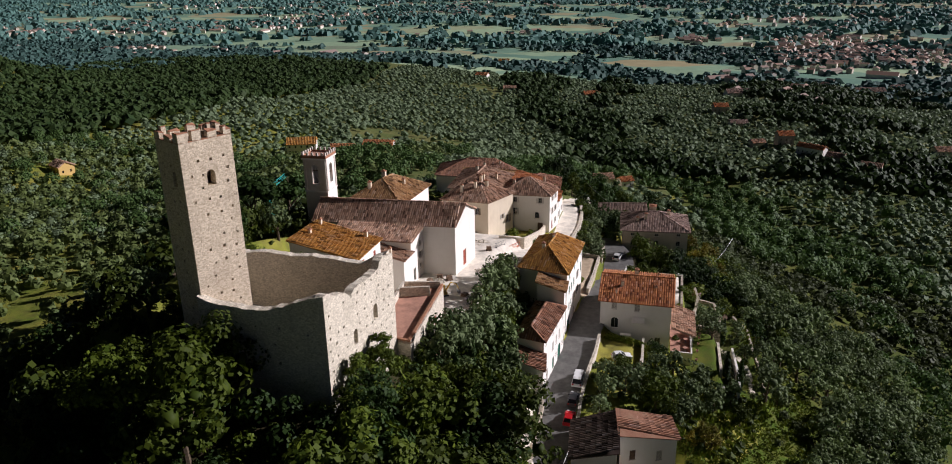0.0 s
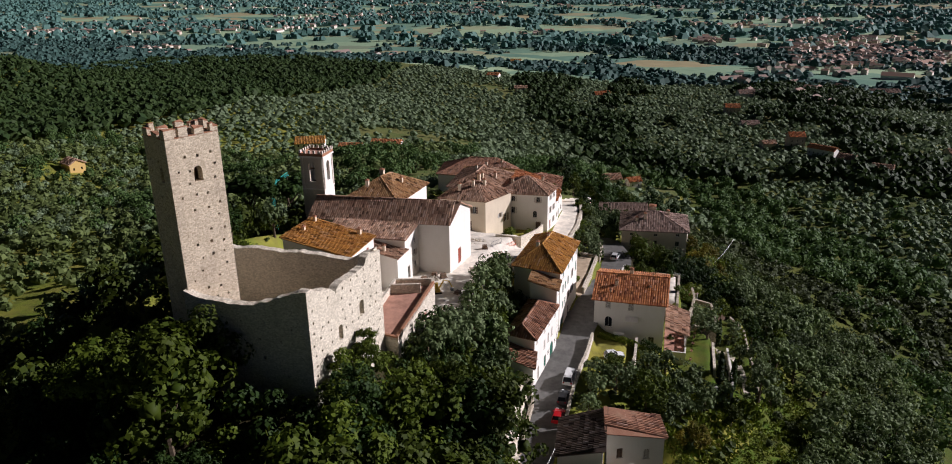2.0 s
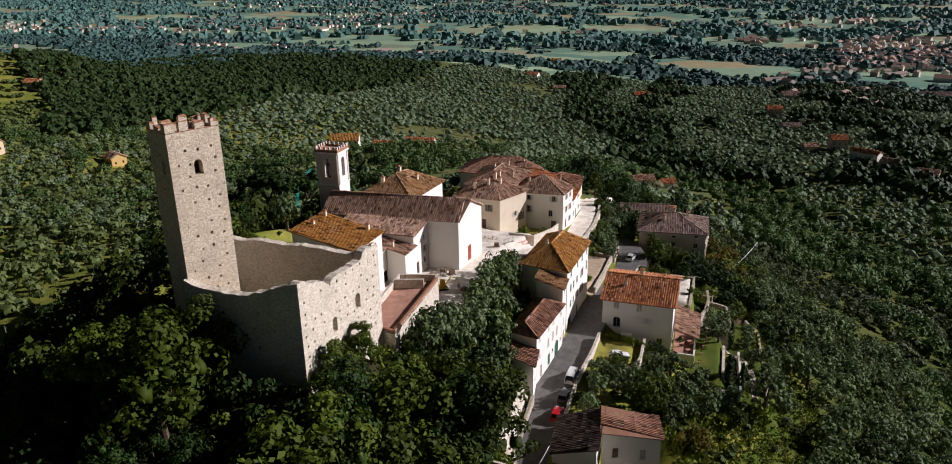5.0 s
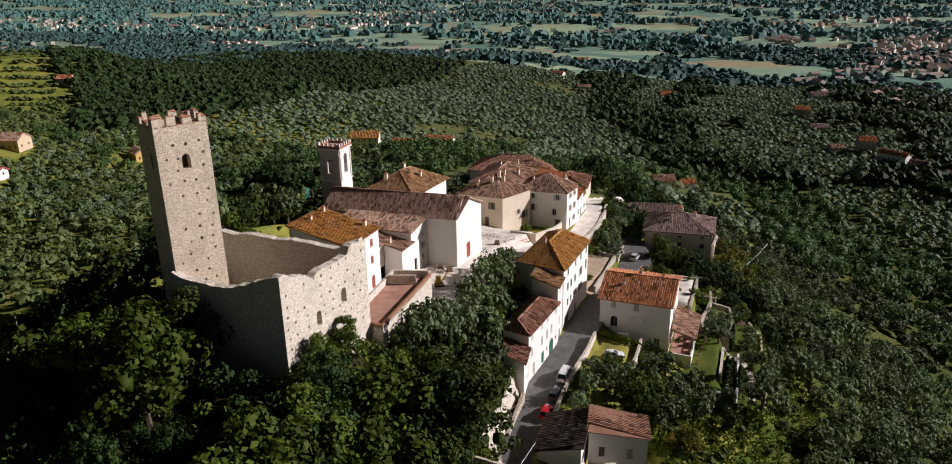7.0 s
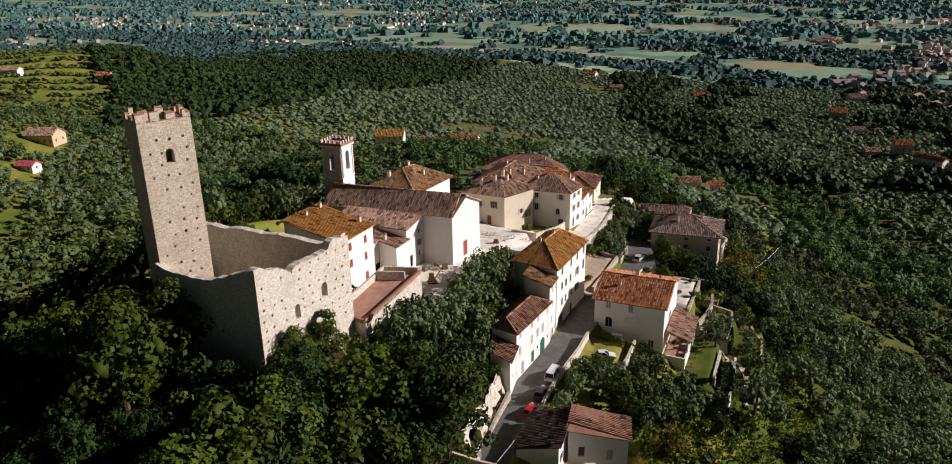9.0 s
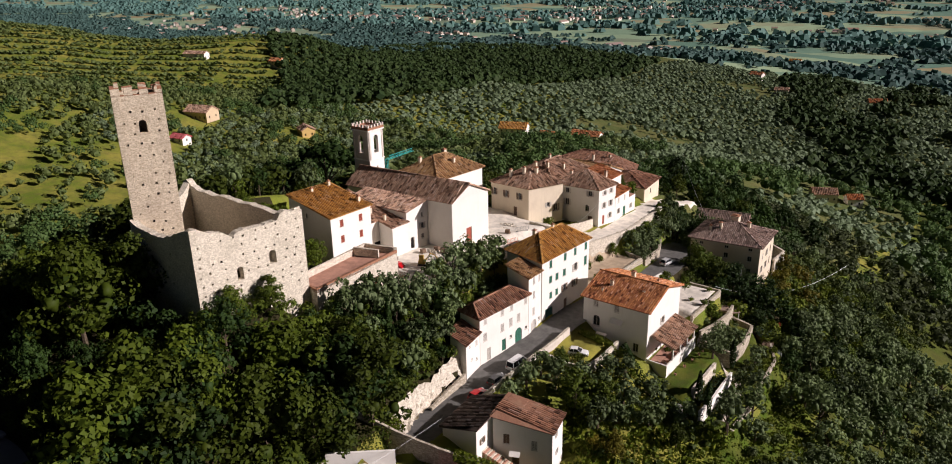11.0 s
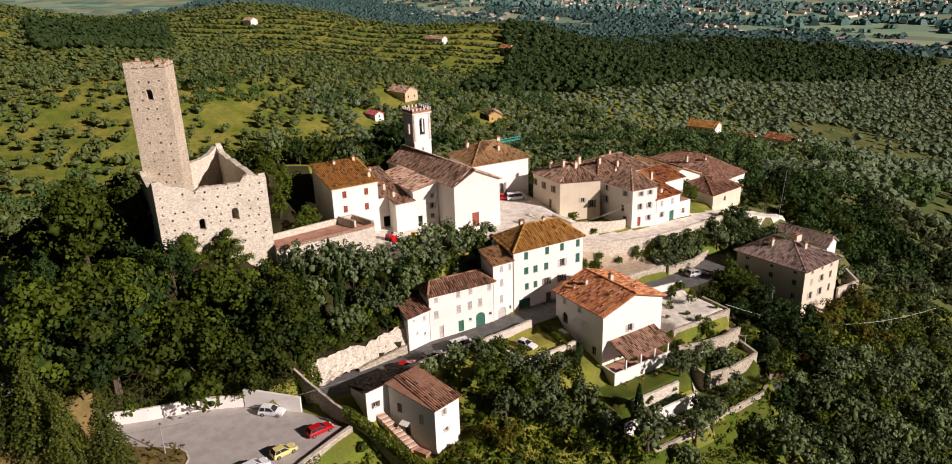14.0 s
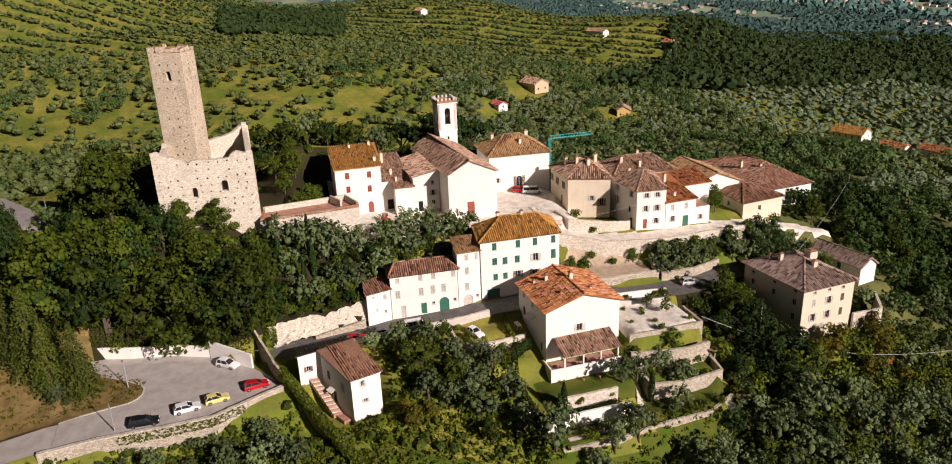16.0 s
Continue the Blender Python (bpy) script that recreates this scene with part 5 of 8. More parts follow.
rb.f = [(i * ROCK_M + j, (i + 1) * ROCK_M + j, (i + 1) * ROCK_M + j + 1, i * ROCK_M + j + 1) for i in range(ROCK_N - 1) for j in range(ROCK_M - 1)]
tagged(rb.done("rock_bank", M["palestone"]), "rough pale rock bank rising beside the lane", "rock bank", kind="structure")
run_wall("ramp_wall", "stone ramp wall below the lean-to", [(-14.3, 104.6, 12.6), (-14.2, 99.5, 11.9), (-14.0, 95, 11.2)], M["rubble"], 0.5)
run_wall("square_wall", "long pale retaining wall below the square", [(-31.0, 109.2, 23.2), (-27.6, 113, 23.0), (-26.4, 122, 22.9), (-25.4, 132, 22.7), (-23.6, 143, 21.6)], M["palestone"], 0.7)
run_wall("road_wall", "high pale retaining wall below the upper road", [(-22.6, 147.5, 20.6), (-18.6, 157, 18.6), (-16.2, 166, 18.3), (-15.7, 175, 18.1), (-16.0, 184, 18.0), (-17.0, 192, 17.4)], M["palestone"], 0.7, uneven=0.1)
run_wall("upper_garden_wall", "pale stone wall of the raised garden before the corner house", [(-31.0, 151.5, 22.6), (-25.6, 152.4, 22.0), (-23.4, 161.4, 20.8), (-23.0, 166.0, 20.4)], M["palestone"], 0.4)
run_wall("terrace_wall", "rubble retaining wall of the sandy terrace", [(-11.0, 146.5, 13.8), (-10.4, 155, 13.8), (-10.0, 165.4, 13.8), (-15.0, 166.5, 13.9)], M["rubble"], 0.5, cap=M["palestone"])
run_wall("roadside_wall", "rubble wall beside the road to the farm house", [(-9.6, 166, 13.4), (-9.6, 174, 13.2), (-12.5, 182, 12.6)], M["rubble"], 0.5)
run_wall("patio_wall", "white patio wall with plants in front", [(-5.0, 149.6, 13.2), (-4.2, 156, 13.2), (-3.4, 163.2, 13.0)], M["white"], 0.35)
run_wall("patio_edge", "stone edge wall of the pale patio", [(8.4, 148.2, 11.4), (8.6, 156, 11.4), (8.8, 163.2, 11.4), (2.0, 163.6, 11.4)], M["rubble"], 0.5)
run_wall("lawn_wall", "long white garden wall below the lawn", [(18.6, 126.5, 5.4), (18.9, 131, 5.4), (18.6, 142.8, 5.0)], M["white"], 0.4)
run_wall("lawn_border", "low stone border of the upper lawn", [(15.6, 131.0, 6.5), (15.7, 142, 6.4)], M["palestone"], 0.5)
run_wall("garden_step_wall", "low rubble wall between garden terraces", [(10.2, 147.6, 7.4), (16.6, 148.2, 6.0), (16.9, 155, 5.3), (16.2, 162.8, 5.3), (10.8, 163.2, 6.4)], M["rubble"], 0.5)
run_wall("garden_mid_wall", "rubble wall below the patio shrubs", [(10.6, 147.4, 9.2), (11.6, 152, 9.0), (12.2, 158, 8.8), (11.8, 163, 8.8)], M["rubble"], 0.5)
run_wall("low_garden_wall", "rubble wall at the foot of the garden", [(23.6, 128, 2.8), (24, 138, 2.7), (23.2, 147, 2.8), (23.0, 156, 2.7), (20.5, 162, 2.9)], M["rubble"], 0.45)
run_wall("farm_wall", "stone wall beside the farm house", [(10.6, 197.4, 7.0), (11.2, 204, 7.2), (5.5, 208, 7.6)], M["palestone"], 0.5)

# ---- trees ----


def cards(centres, normals, sizes, r):
    """Leaf clumps: bent four-cornered cards at the given places."""
    n = len(centres)
    t = r.normal(size=(n, 3))
    a = np.cross(normals, t)
    a /= np.linalg.norm(a, axis=1, keepdims=True) + 1e-9
    c = np.cross(normals, a)
    s = sizes[:, None]
    k = r.uniform(0.55, 1.0, (n, 4, 1))
    v = np.stack([centres - a * s * k[:, 0], centres - c * s * 0.7 * k[:, 1] + normals * s * 0.18, centres + a * s * k[:, 2], centres + c * s * 0.7 * k[:, 3] - normals * s * 0.12], 1)
    return v.reshape(-1, 3), np.arange(4 * n).reshape(n, 4)


def lump(r, rough=0.16):
    """A closed, uneven hull added inside foliage to block light, about one metre in radius: 24 quads."""
    v, seen, q = [], {}, []
    for ax in range(3):
        for sgn in (-1, 1):
            for i in range(2):
                for j in range(2):
                    ids = []
                    for a, e in ((i, j), (i + 1, j), (i + 1, j + 1), (i, j + 1)):
                        p = [0, 0, 0]
                        p[ax], p[(ax + 1) % 3], p[(ax + 2) % 3] = sgn, a - 1, e - 1
                        p = tuple(p)
                        if p not in seen:
                            seen[p] = len(v)
                            v.append(p)
                        ids.append(seen[p])
                    q.append(ids if sgn > 0 else ids[::-1])
    v = np.array(v, float)
    v /= np.linalg.norm(v, axis=1, keepdims=True)
    return v * (1 + rough * r.normal(size=(len(v), 1))), np.array(q)


def knob(r, rough=0.12):
    """A closed, uneven clump with only twelve quads, for trees far off and as a light block inside near sprays."""
    c = np.array([(x, y, z) for x in (-1, 1) for y in (-1, 1) for z in (-1, 1)], float) * 0.58
    a = np.array([(-1, 0, 0), (1, 0, 0), (0, -1, 0), (0, 1, 0), (0, 0, -1), (0, 0, 1)], float) * 1.1
    v = np.concatenate([c, a]) * (1 + rough * r.normal(size=(14, 1)))
    q = []
    for i in range(8):
        for j in range(i + 1, 8):
            diff = [k for k in range(3) if c[i][k] * c[j][k] < 0]
            if len(diff) == 1:
                k1, k2 = [k for k in range(3) if k != diff[0]]
                f1, f2 = 8 + 2 * k1 + (c[i][k1] > 0), 8 + 2 * k2 + (c[i][k2] > 0)
                quad = [i, f1, j, f2]
                nn = np.cross(v[quad[2]] - v[quad[0]], v[quad[3]] - v[quad[1]])
                q.append(quad if nn @ (v[i] + v[j]) > 0 else quad[::-1])
    return v, np.array(q)


def joined(parts):
    """Several (vertices, quads) as one."""
    vs, qs, k = [], [], 0
    for v, q in parts:
        vs.append(v)
        qs.append(q + k)
        k += len(v)
    return np.concatenate(vs), np.concatenate(qs)


def lobes_crown(r, lobes, n, size, shell=0.8, lift=0.25):
    """Hidden uneven hulls that block light, one a lobe (x, y, z, rx, rz), with leaf sprays all over them."""
    lobes = np.array(lobes)
    parts = []
    for x, y, z, rx, rz in lobes:
        v, q = lump(r)
        parts.append((v * np.array([rx, rx, rz]) * 0.4 + np.array([x, y, z]), q))
    w = lobes[:, 3] ** 2
    k = r.choice(len(lobes), n, p=w / w.sum())
    d = r.normal(size=(n, 3))
    d /= np.linalg.norm(d, axis=1, keepdims=True)
    d[:, 2] = np.where(d[:, 2] < -0.5, -d[:, 2], d[:, 2])
    rad = shell + (1.12 - shell) * r.random(n)
    L = lobes[k]
    c = L[:, :3] + d * rad[:, None] * np.stack([L[:, 3], L[:, 3], L[:, 4]], 1)
    nr = d + 0.5 * r.normal(size=(n, 3)) + np.array([0, 0, lift])
    nr /= np.linalg.norm(nr, axis=1, keepdims=True)
    parts.append(cards(c, nr, size * r.uniform(0.6, 1.25, n), r))
    return joined(parts)


def tuft_crown(r, lobes, tufts, per, tuft, size, solid=True):
    """Rounded sprays of leaves set over the lobes, each over a closed hull that blocks light, with dark gaps between
    them.
    """
    lobes = np.array(lobes)
    parts = []
    for x, y, z, rx, rz in lobes:
        v, q = lump(r)
        parts.append((v * np.array([rx, rx, rz]) * 0.4 + np.array([x, y, z]), q))
    w = lobes[:, 3] ** 2
    each = np.tile(np.arange(len(lobes)), 3)[:tufts]
    k = np.concatenate([each, r.choice(len(lobes), tufts - len(each), p=w / w.sum())])
    d = r.normal(size=(tufts, 3))
    d /= np.linalg.norm(d, axis=1, keepdims=True)
    d[:, 2] = np.where(d[:, 2] < -0.45, -d[:, 2], d[:, 2])
    L = lobes[k]
    c = L[:, :3] + d * (0.74 + 0.3 * r.random((tufts, 1))) * np.stack([L[:, 3], L[:, 3], L[:, 4]], 1)
    rad = tuft * r.uniform(0.6, 1.3, tufts)
    if solid:
        for p, f in zip(c, rad):
            v, q = knob(r)
            parts.append((v * f * np.array([0.55, 0.55, 0.45]) + p, q))
    e = r.normal(size=(tufts, per, 3)) + 0.6 * d[:, None]
    e /= np.linalg.norm(e, axis=2, keepdims=True)
    p = c[:, None] + e * (rad[:, None, None] * r.uniform(0.6, 1.1, (tufts, per, 1))) * np.array([1, 1, 0.8])
    nr = (0.9 * e + 0.3 * d[:, None] + 0.42 * r.normal(size=e.shape) + np.array([0, 0, 0.2])).reshape(-1, 3)
    nr /= np.linalg.norm(nr, axis=1, keepdims=True)
    parts.append(cards(p.reshape(-1, 3), nr, size * r.uniform(0.6, 1.3, tufts * per), r))
    return joined(parts)


def limbs(r, height, radius, crown_from, spread, count, sides=6):
    b = Build()
    lean = r.uniform(-0.06, 0.06, 2) * height
    b.tube([(0, 0, -0.6), (lean[0] * 0.3, lean[1] * 0.3, height * 0.3), (lean[0], lean[1], height * 0.75)], [radius * 1.25, radius * 0.85, radius * 0.3], sides)
    for i in range(count):
        t = 2 * math.pi * (i + r.uniform(-0.3, 0.3)) / count
        z = crown_from * height * r.uniform(0.8, 1.3)
        e = spread * r.uniform(0.5, 0.85)
        b.tube([(lean[0] * 0.4, lean[1] * 0.4, z), (math.cos(t) * e * 0.5, math.sin(t) * e * 0.5, z + height * 0.14), (math.cos(t) * e, math.sin(t) * e, z + height * 0.26)], [radius * 0.5, radius * 0.32, radius * 0.1], 5)
    return b


KINDS = {}


def make_kind(key, name, label, count, builder, leaf, group):
    """Build a few different trees of one kind, out of sight, to copy from."""
    KINDS[key] = []
    for i in range(count):
        r = np.random.default_rng(abs(sum(ord(c) for c in key)) * 31 + i)
        tb, (cv, cq) = builder(r)
        KINDS[key].append((name, label, group, mesh_of("trunk", tb.v, tb.f, M["bark"]), quads_of("crown", cv, cq, M[leaf])))


def plant(key, x, y, size=1.0, turn=None, z=None, tall=1.0):
    name, label, group, trunk, crown = random.choice(KINDS[key])
    ob = new(name)
    ob.empty_display_size = 0.3
    z = ground_z(x, y) if z is None else z
    ob.matrix_basis = pose(x, y, z, 0, 0, random.uniform(0, 360) if turn is None else turn) @ Matrix.Diagonal((size, size, size * tall, 1))
    tagged(ob, label, "tree", group)
    part_mesh("trunk", trunk, ob)
    part_mesh("crown", crown, ob)
    return ob


def oak(r, tufts=60, per=24, size=0.36, solid=False):
    h = 10.0
    lobes = [(0, 0, h * 0.72, 2.6, 2.4)]
    for i in range(12):
        t = 2 * math.pi * i / 12 + r.uniform(-0.3, 0.3)
        e = r.uniform(1.6, 3.0)
        lobes.append((math.cos(t) * e, math.sin(t) * e, h * r.uniform(0.24, 0.8), r.uniform(1.3, 2.0), r.uniform(1.2, 1.8)))
    lobes += [(r.uniform(-1, 1), r.uniform(-1, 1), h * 0.92, 1.3, 1.2), (r.uniform(-1.6, 1.6), r.uniform(-1.6, 1.6), h * 0.86, 1.2, 1.0)]
    return limbs(r, h, 0.22, 0.3, 2.2, 5), tuft_crown(r, lobes, tufts, per, 1.05, size, solid)


def dark_oak(r):
    return oak(r, 60, 21, 0.33, False)


def tall_oak(r):
    return oak(r, 72, 46, 0.31)


def olive(r):
    lobes = []
    for i in range(7):
        t = 2 * math.pi * i / 7 + r.uniform(-0.4, 0.4)
        e = r.uniform(0.7, 1.5)
        lobes.append((math.cos(t) * e, math.sin(t) * e, r.uniform(1.3, 3.3), r.uniform(0.8, 1.25), r.uniform(0.8, 1.2)))
    lobes.append((0, 0, 3.6, 1.1, 0.9))
    return limbs(r, 3.4, 0.2, 0.3, 1.4, 4), tuft_crown(r, lobes, 30, 15, 0.56, 0.26, False)


def cypress(r):
    n = 700
    z = r.random(n) ** 0.8
    rad = 0.75 * np.sin(np.pi * np.clip(z * 0.86 + 0.14, 0, 1)) ** 0.7 * (0.75 + 0.3 * r.random(n))
    t = r.uniform(0, 2 * np.pi, n)
    c = np.stack([rad * np.cos(t), rad * np.sin(t), 0.5 + z * 8.0], 1)
    nr = np.stack([np.cos(t), np.sin(t), np.full(n, 0.3)], 1) + 0.35 * r.normal(size=(n, 3))
    nr /= np.linalg.norm(nr, axis=1, keepdims=True)
    return Build().tube([(0, 0, -0.5), (0, 0, 3), (0, 0, 7.5)], [0.16, 0.12, 0.03], 6), cards(c, nr, r.uniform(0.2, 0.4, n), r)


def cedar(r):
    """A tall conifer in drooping tiers."""
    cs, ns, ss = [], [], []
    for i in range(40):
        f = i / 39
        z, e = 1.2 + f * 13.0, 3.9 * (1 - f) ** 0.85 + 0.3
        for j in range(int(6 + 6 * (1 - f))):
            t = r.uniform(0, 2 * math.pi)
            m = int(10 + 12 * (1 - f))
            q = np.linspace(0.25, 1, m)
            p = np.stack([np.cos(t) * e * q, np.sin(t) * e * q, z - e * 0.36 * q ** 2 + r.uniform(-0.2, 0.2)], 1) + 0.16 * r.normal(size=(m, 3))
            cs.append(p)
            nn = np.stack([np.full(m, math.cos(t) * 0.5), np.full(m, math.sin(t) * 0.5), np.full(m, 0.8)], 1) + 0.45 * r.normal(size=(m, 3))
            ns.append(nn / np.linalg.norm(nn, axis=1, keepdims=True))
            ss.append(r.uniform(0.16, 0.34, m))
    return Build().tube([(0, 0, -0.6), (0, 0, 6), (0, 0, 14)], [0.4, 0.26, 0.05], 8), cards(np.concatenate(cs), np.concatenate(ns), np.concatenate(ss), r)


def pine(r):
    lobes = [(math.cos(t) * e, math.sin(t) * e, 9.4 + r.uniform(-0.4, 0.5), 1.9, 0.75) for t, e in [(r.uniform(0, 6.28), r.uniform(0, 3.6)) for _ in range(13)]]
    b = limbs(r, 9.4, 0.3, 0.68, 3.2, 7)
    return b, tuft_crown(r, lobes, 60, 18, 0.8, 0.3)


def bush(r):
    lobes = [(math.cos(t) * e, math.sin(t) * e, r.uniform(0.5, 1.2), r.uniform(0.5, 0.85), r.uniform(0.45, 0.8)) for t, e in [(r.uniform(0, 6.28), r.uniform(0, 0.9)) for _ in range(7)]]
    return limbs(r, 1.2, 0.05, 0.2, 0.7, 4, 5), lobes_crown(r, lobes, 260, 0.24)


make_kind("oak", "oak_tree", "leafy green broadleaf tree on the wooded castle slope", 4, oak, "leaf_oak", "castle wood")
make_kind("tall_oak", "oak_tree", "tall leafy green broadleaf tree in the castle wood", 4, tall_oak, "leaf_oak", "castle wood")
make_kind("dark", "holm_oak", "dark evergreen oak on the slope", 3, dark_oak, "leaf_dark", "castle wood")
make_kind("yellow", "maple_tree", "broadleaf tree turning yellow", 2, oak, "leaf_yellow", "turning trees")
make_kind("olive", "olive_tree", "silver-green olive tree on the grassy slope", 5, olive, "leaf_silver", "olive trees")
make_kind("cypress", "cypress_tree", "slim dark cypress among other trees", 2, cypress, "leaf_dark", "cypresses")
make_kind("cedar", "cedar_tree", "tall drooping conifer beside the car park", 2, cedar, "leaf_cedar", "conifers")
make_kind("pine", "umbrella_pine", "umbrella pine with a flat dark crown", 2, pine, "leaf_dark", "pines")
make_kind("bush", "bush", "round green garden bush", 3, bush, "leaf_hedge", "bushes")
make_kind("olivebush", "grey_bush", "grey-green shrub on the bank", 2, bush, "leaf_olive", "bushes")

# footprints kept free of trees
KEEP = [(-27, 36, -3, 55), (-17, 86, -8, 106), (-64.5, 69.5, -32.6, 90), (-39, 87.5, -29.8, 110), (-64, 89, -38, 106), (-64, 104, -26, 160), (-48, 155, -14, 192), (-52, 188, -22, 210), (-68, 207, -32, 236), (-24, 126, 9, 166), (-21, 104, -7, 130), (-10, 89, 8, 105),
        (8, 127, 24, 163), (-8, 181, 13, 199), (-16, 205, 4, 217), (-7, 117, 2, 133)]


def free(x, y, gap=0.0):
    if any(a - gap < x < c + gap and e - gap < y < f + gap for a, e, c, f in KEEP):
        return False
    if 53 - gap < y < 88 + gap and -26.3 + 0.33 * (y - 56) + 0.35 * max(y - 74, 0) - gap < x < 3:
        return False
    if along([(18, 100, 0), (25, 116, 0), (29, 128, 0), (31, 140, 0), (25, 152, 0)], np.array([x]), np.array([y]))[0][0] < 4.6:
        return False
    for pts, half, bank in ROADS:
        d, _ = along(pts, np.array([x]), np.array([y]))
        if d[0] < half + 1.2 + gap:
            return False
    return True


def crest(x, y):
    """How high the tops of the castle wood stand."""
    if y > 86:
        return 21.5 - (y - 86) * 0.2
    return 28.5 + min(2.5, 0.3 * max(0, -22 - x)) + (0.42 if y < 69 else 0.22 + 0.14 * (86 - y) / 17) * min(28, max(0, -18 - x)) - 0.2 * max(0, -46 - x) - 0.8 * max(0, -56 - x)


def fill(key, n, x0, y0, x1, y1, size, space, keep=None, tall=(0.95, 1.25)):
    """Plant n trees of a kind in a stretch of the plan, no closer than space."""
    put, tries = [], 0
    while len(put) < n and tries < n * 60:
        tries += 1
        x, y = random.uniform(x0, x1), random.uniform(y0, y1)
        if not free(x, y) or (keep and not keep(x, y)) or any(math.dist((x, y), q) < space for q in put):
            continue
        put.append((x, y))
        if size == "crest":
            plant(key, x, y, min(1.7, max(0.3, (crest(x, y) - ground_z(x, y)) / 10.4)) * random.uniform(0.82, 1.1))
        else:
            plant(key, x, y, random.uniform(*size), tall=random.uniform(*tall))
    return put


# the wood round the castle
fill("tall_oak", 33, -32.4, 50, -10, 88, "crest", 5.2)
fill("dark", 7, -32, 50, -12, 92, "crest", 5.0)
fill("tall_oak", 18, -30, 87, -15.5, 106, "crest", 3.3)
fill("dark", 16, -30, 88, -17, 109, "crest", 3.0)
fill("olive", 12, -29, 90, -17, 110, (1.1, 1.5), 2.6)
fill("cypress", 9, -28, 89, -19, 104, (0.6, 0.85), 2.2)
fill("tall_oak", 9, -62, 60, -47, 70, "crest", 4.6)
fill("dark", 7, -66, 49, -48, 60, (0.45, 0.75), 5.0)
fill("dark", 8, -48, 46, -35, 60, (0.45, 0.7), 4.5)
fill("dark", 9, -30, 14, -8, 41, (0.7, 1.0), 4.8)
fill("dark", 14, -72, 4, -32, 40, (0.55, 0.85), 5.0)
fill("dark", 12, -92, 56, -65, 112, (0.42, 0.68), 4.6)
fill("oak", 12, -92, 56, -65, 116, (0.4, 0.65), 4.6)
fill("olive", 14, -92, 60, -65, 112, (1.0, 1.5), 3.6)
fill("oak", 8, -25.5, 110, -19.5, 128, (0.42, 0.55), 2.6)
fill("olive", 12, -26, 109, -20, 130, (1.1, 1.5), 2.6)
for x, y, s in ((-40.5, 97, 0.5), (-41, 101.5, 0.45), (-44, 100, 0.55), (-46, 95, 0.5), (-52, 98, 0.6), (-50, 102, 0.5), (-56, 94, 0.6), (-42.5, 104, 0.35), (-39.6, 93.5, 0.4), (-60, 98, 0.6), (-59, 103, 0.5)):
    plant("oak", x, y, s)
for x, y, s in ((-20.5, 47.5, 1.12), (-13.6, 55.2, 0.92), (-15.6, 50.4, 0.86), (-27.5, 49.5, 0.95), (-25.0, 43.0, 1.0)):
    plant("cedar", x, y, s)
for x, y, s in ((-11.8, 51.6, 1.5), (-13.4, 50.6, 1.3), (-10.6, 53.2, 0.8)):
    plant("olivebush", x, y, s)
for x, y, s in ((-84, 141, 1.9), (-96.5, 140, 1.9), (-78, 148, 1.6), (-90, 131, 1.7), (-104, 150, 1.6)):
    plant("pine", x, y, s)
# gardens below the lane
plant("oak", 3.6, 110.5, 0.85)
plant("oak", -3.0, 116.4, 0.5)
for x, y, s in ((-4.6, 108.5, 0.55), (-1.6, 112.8, 0.62), (1.0, 117.2, 0.5), (-4.9, 113.6, 0.5), (7.6, 110.6, 0.6), (10.2, 117.0, 0.55), (-5.2, 104.0, 0.42), (4.6, 117.6, 0.55)):
    plant("olive", x, y, s * 2.1)
plant("oak", 6.5, 115.5, 0.55)
for x, y, s in ((8, 119, 1.25), (11, 124, 1.3), (13.5, 118, 1.3), (17, 124, 1.2), (9.5, 113.5, 1.0), (14.6, 143.6, 1.25), (15, 155.5, 1.2), (6.5, 122.5, 1.1), (3.5, 121.5, 1.0)):
    plant("olive", x, y, s)
plant("oak", 9.6, 156.6, 0.5)
plant("oak", 2.6, 159.5, 0.3)
plant("oak", -0.6, 157.2, 0.28)
for x, y, s in ((16.6, 131.4, 0.85), (18.9, 129.6, 0.85), (17.2, 147.8, 0.75)):
    plant("cypress", x, y, s)
for x, y, s in ((12.5, 107, 1.3), (11.2, 110, 0.9), (9.3, 106.2, 0.8)):
    plant("yellow", x, y, s * 0.35)
for x, y, s in ((-1.5, 120.6, 0.9), (1.8, 126, 1.0), (2.2, 129.4, 0.9), (2.0, 122.4, 0.8), (-5.6, 120.2, 0.7), (-3.6, 149.8, 0.7), (-4.0, 152, 0.8), (-3.8, 154.4, 0.6), (-3.4, 160.5, 0.9), (-2.6, 162.2, 1.0), (10.6, 101.5, 1.1), (13.6, 101.6, 1.3), (8.9, 105.4, 0.9),
                (15.0, 104.6, 1.0), (12.3, 150.4, 0.9), (14.8, 160.4, 0.9), (11.4, 161.6, 1.1), (-24.4, 157.6, 1.0), (-25.2, 160.4, 1.1), (-25.4, 163.4, 0.9), (-28.5, 155.4, 1.2), (-13, 149.6, 0.9), (-17.4, 152, 1.3), (-19.0, 154.6, 1.1), (-17.2, 158.6, 1.0), (20.3, 144.6, 1.1), (22.3, 133, 0.9)):
    plant("bush", x, y, s)
for x, y, s in ((-17.6, 148.8, 0.34), (-16.6, 151.4, 0.32), (-16.0, 163.0, 0.34)):
    plant("oak", x, y, s)
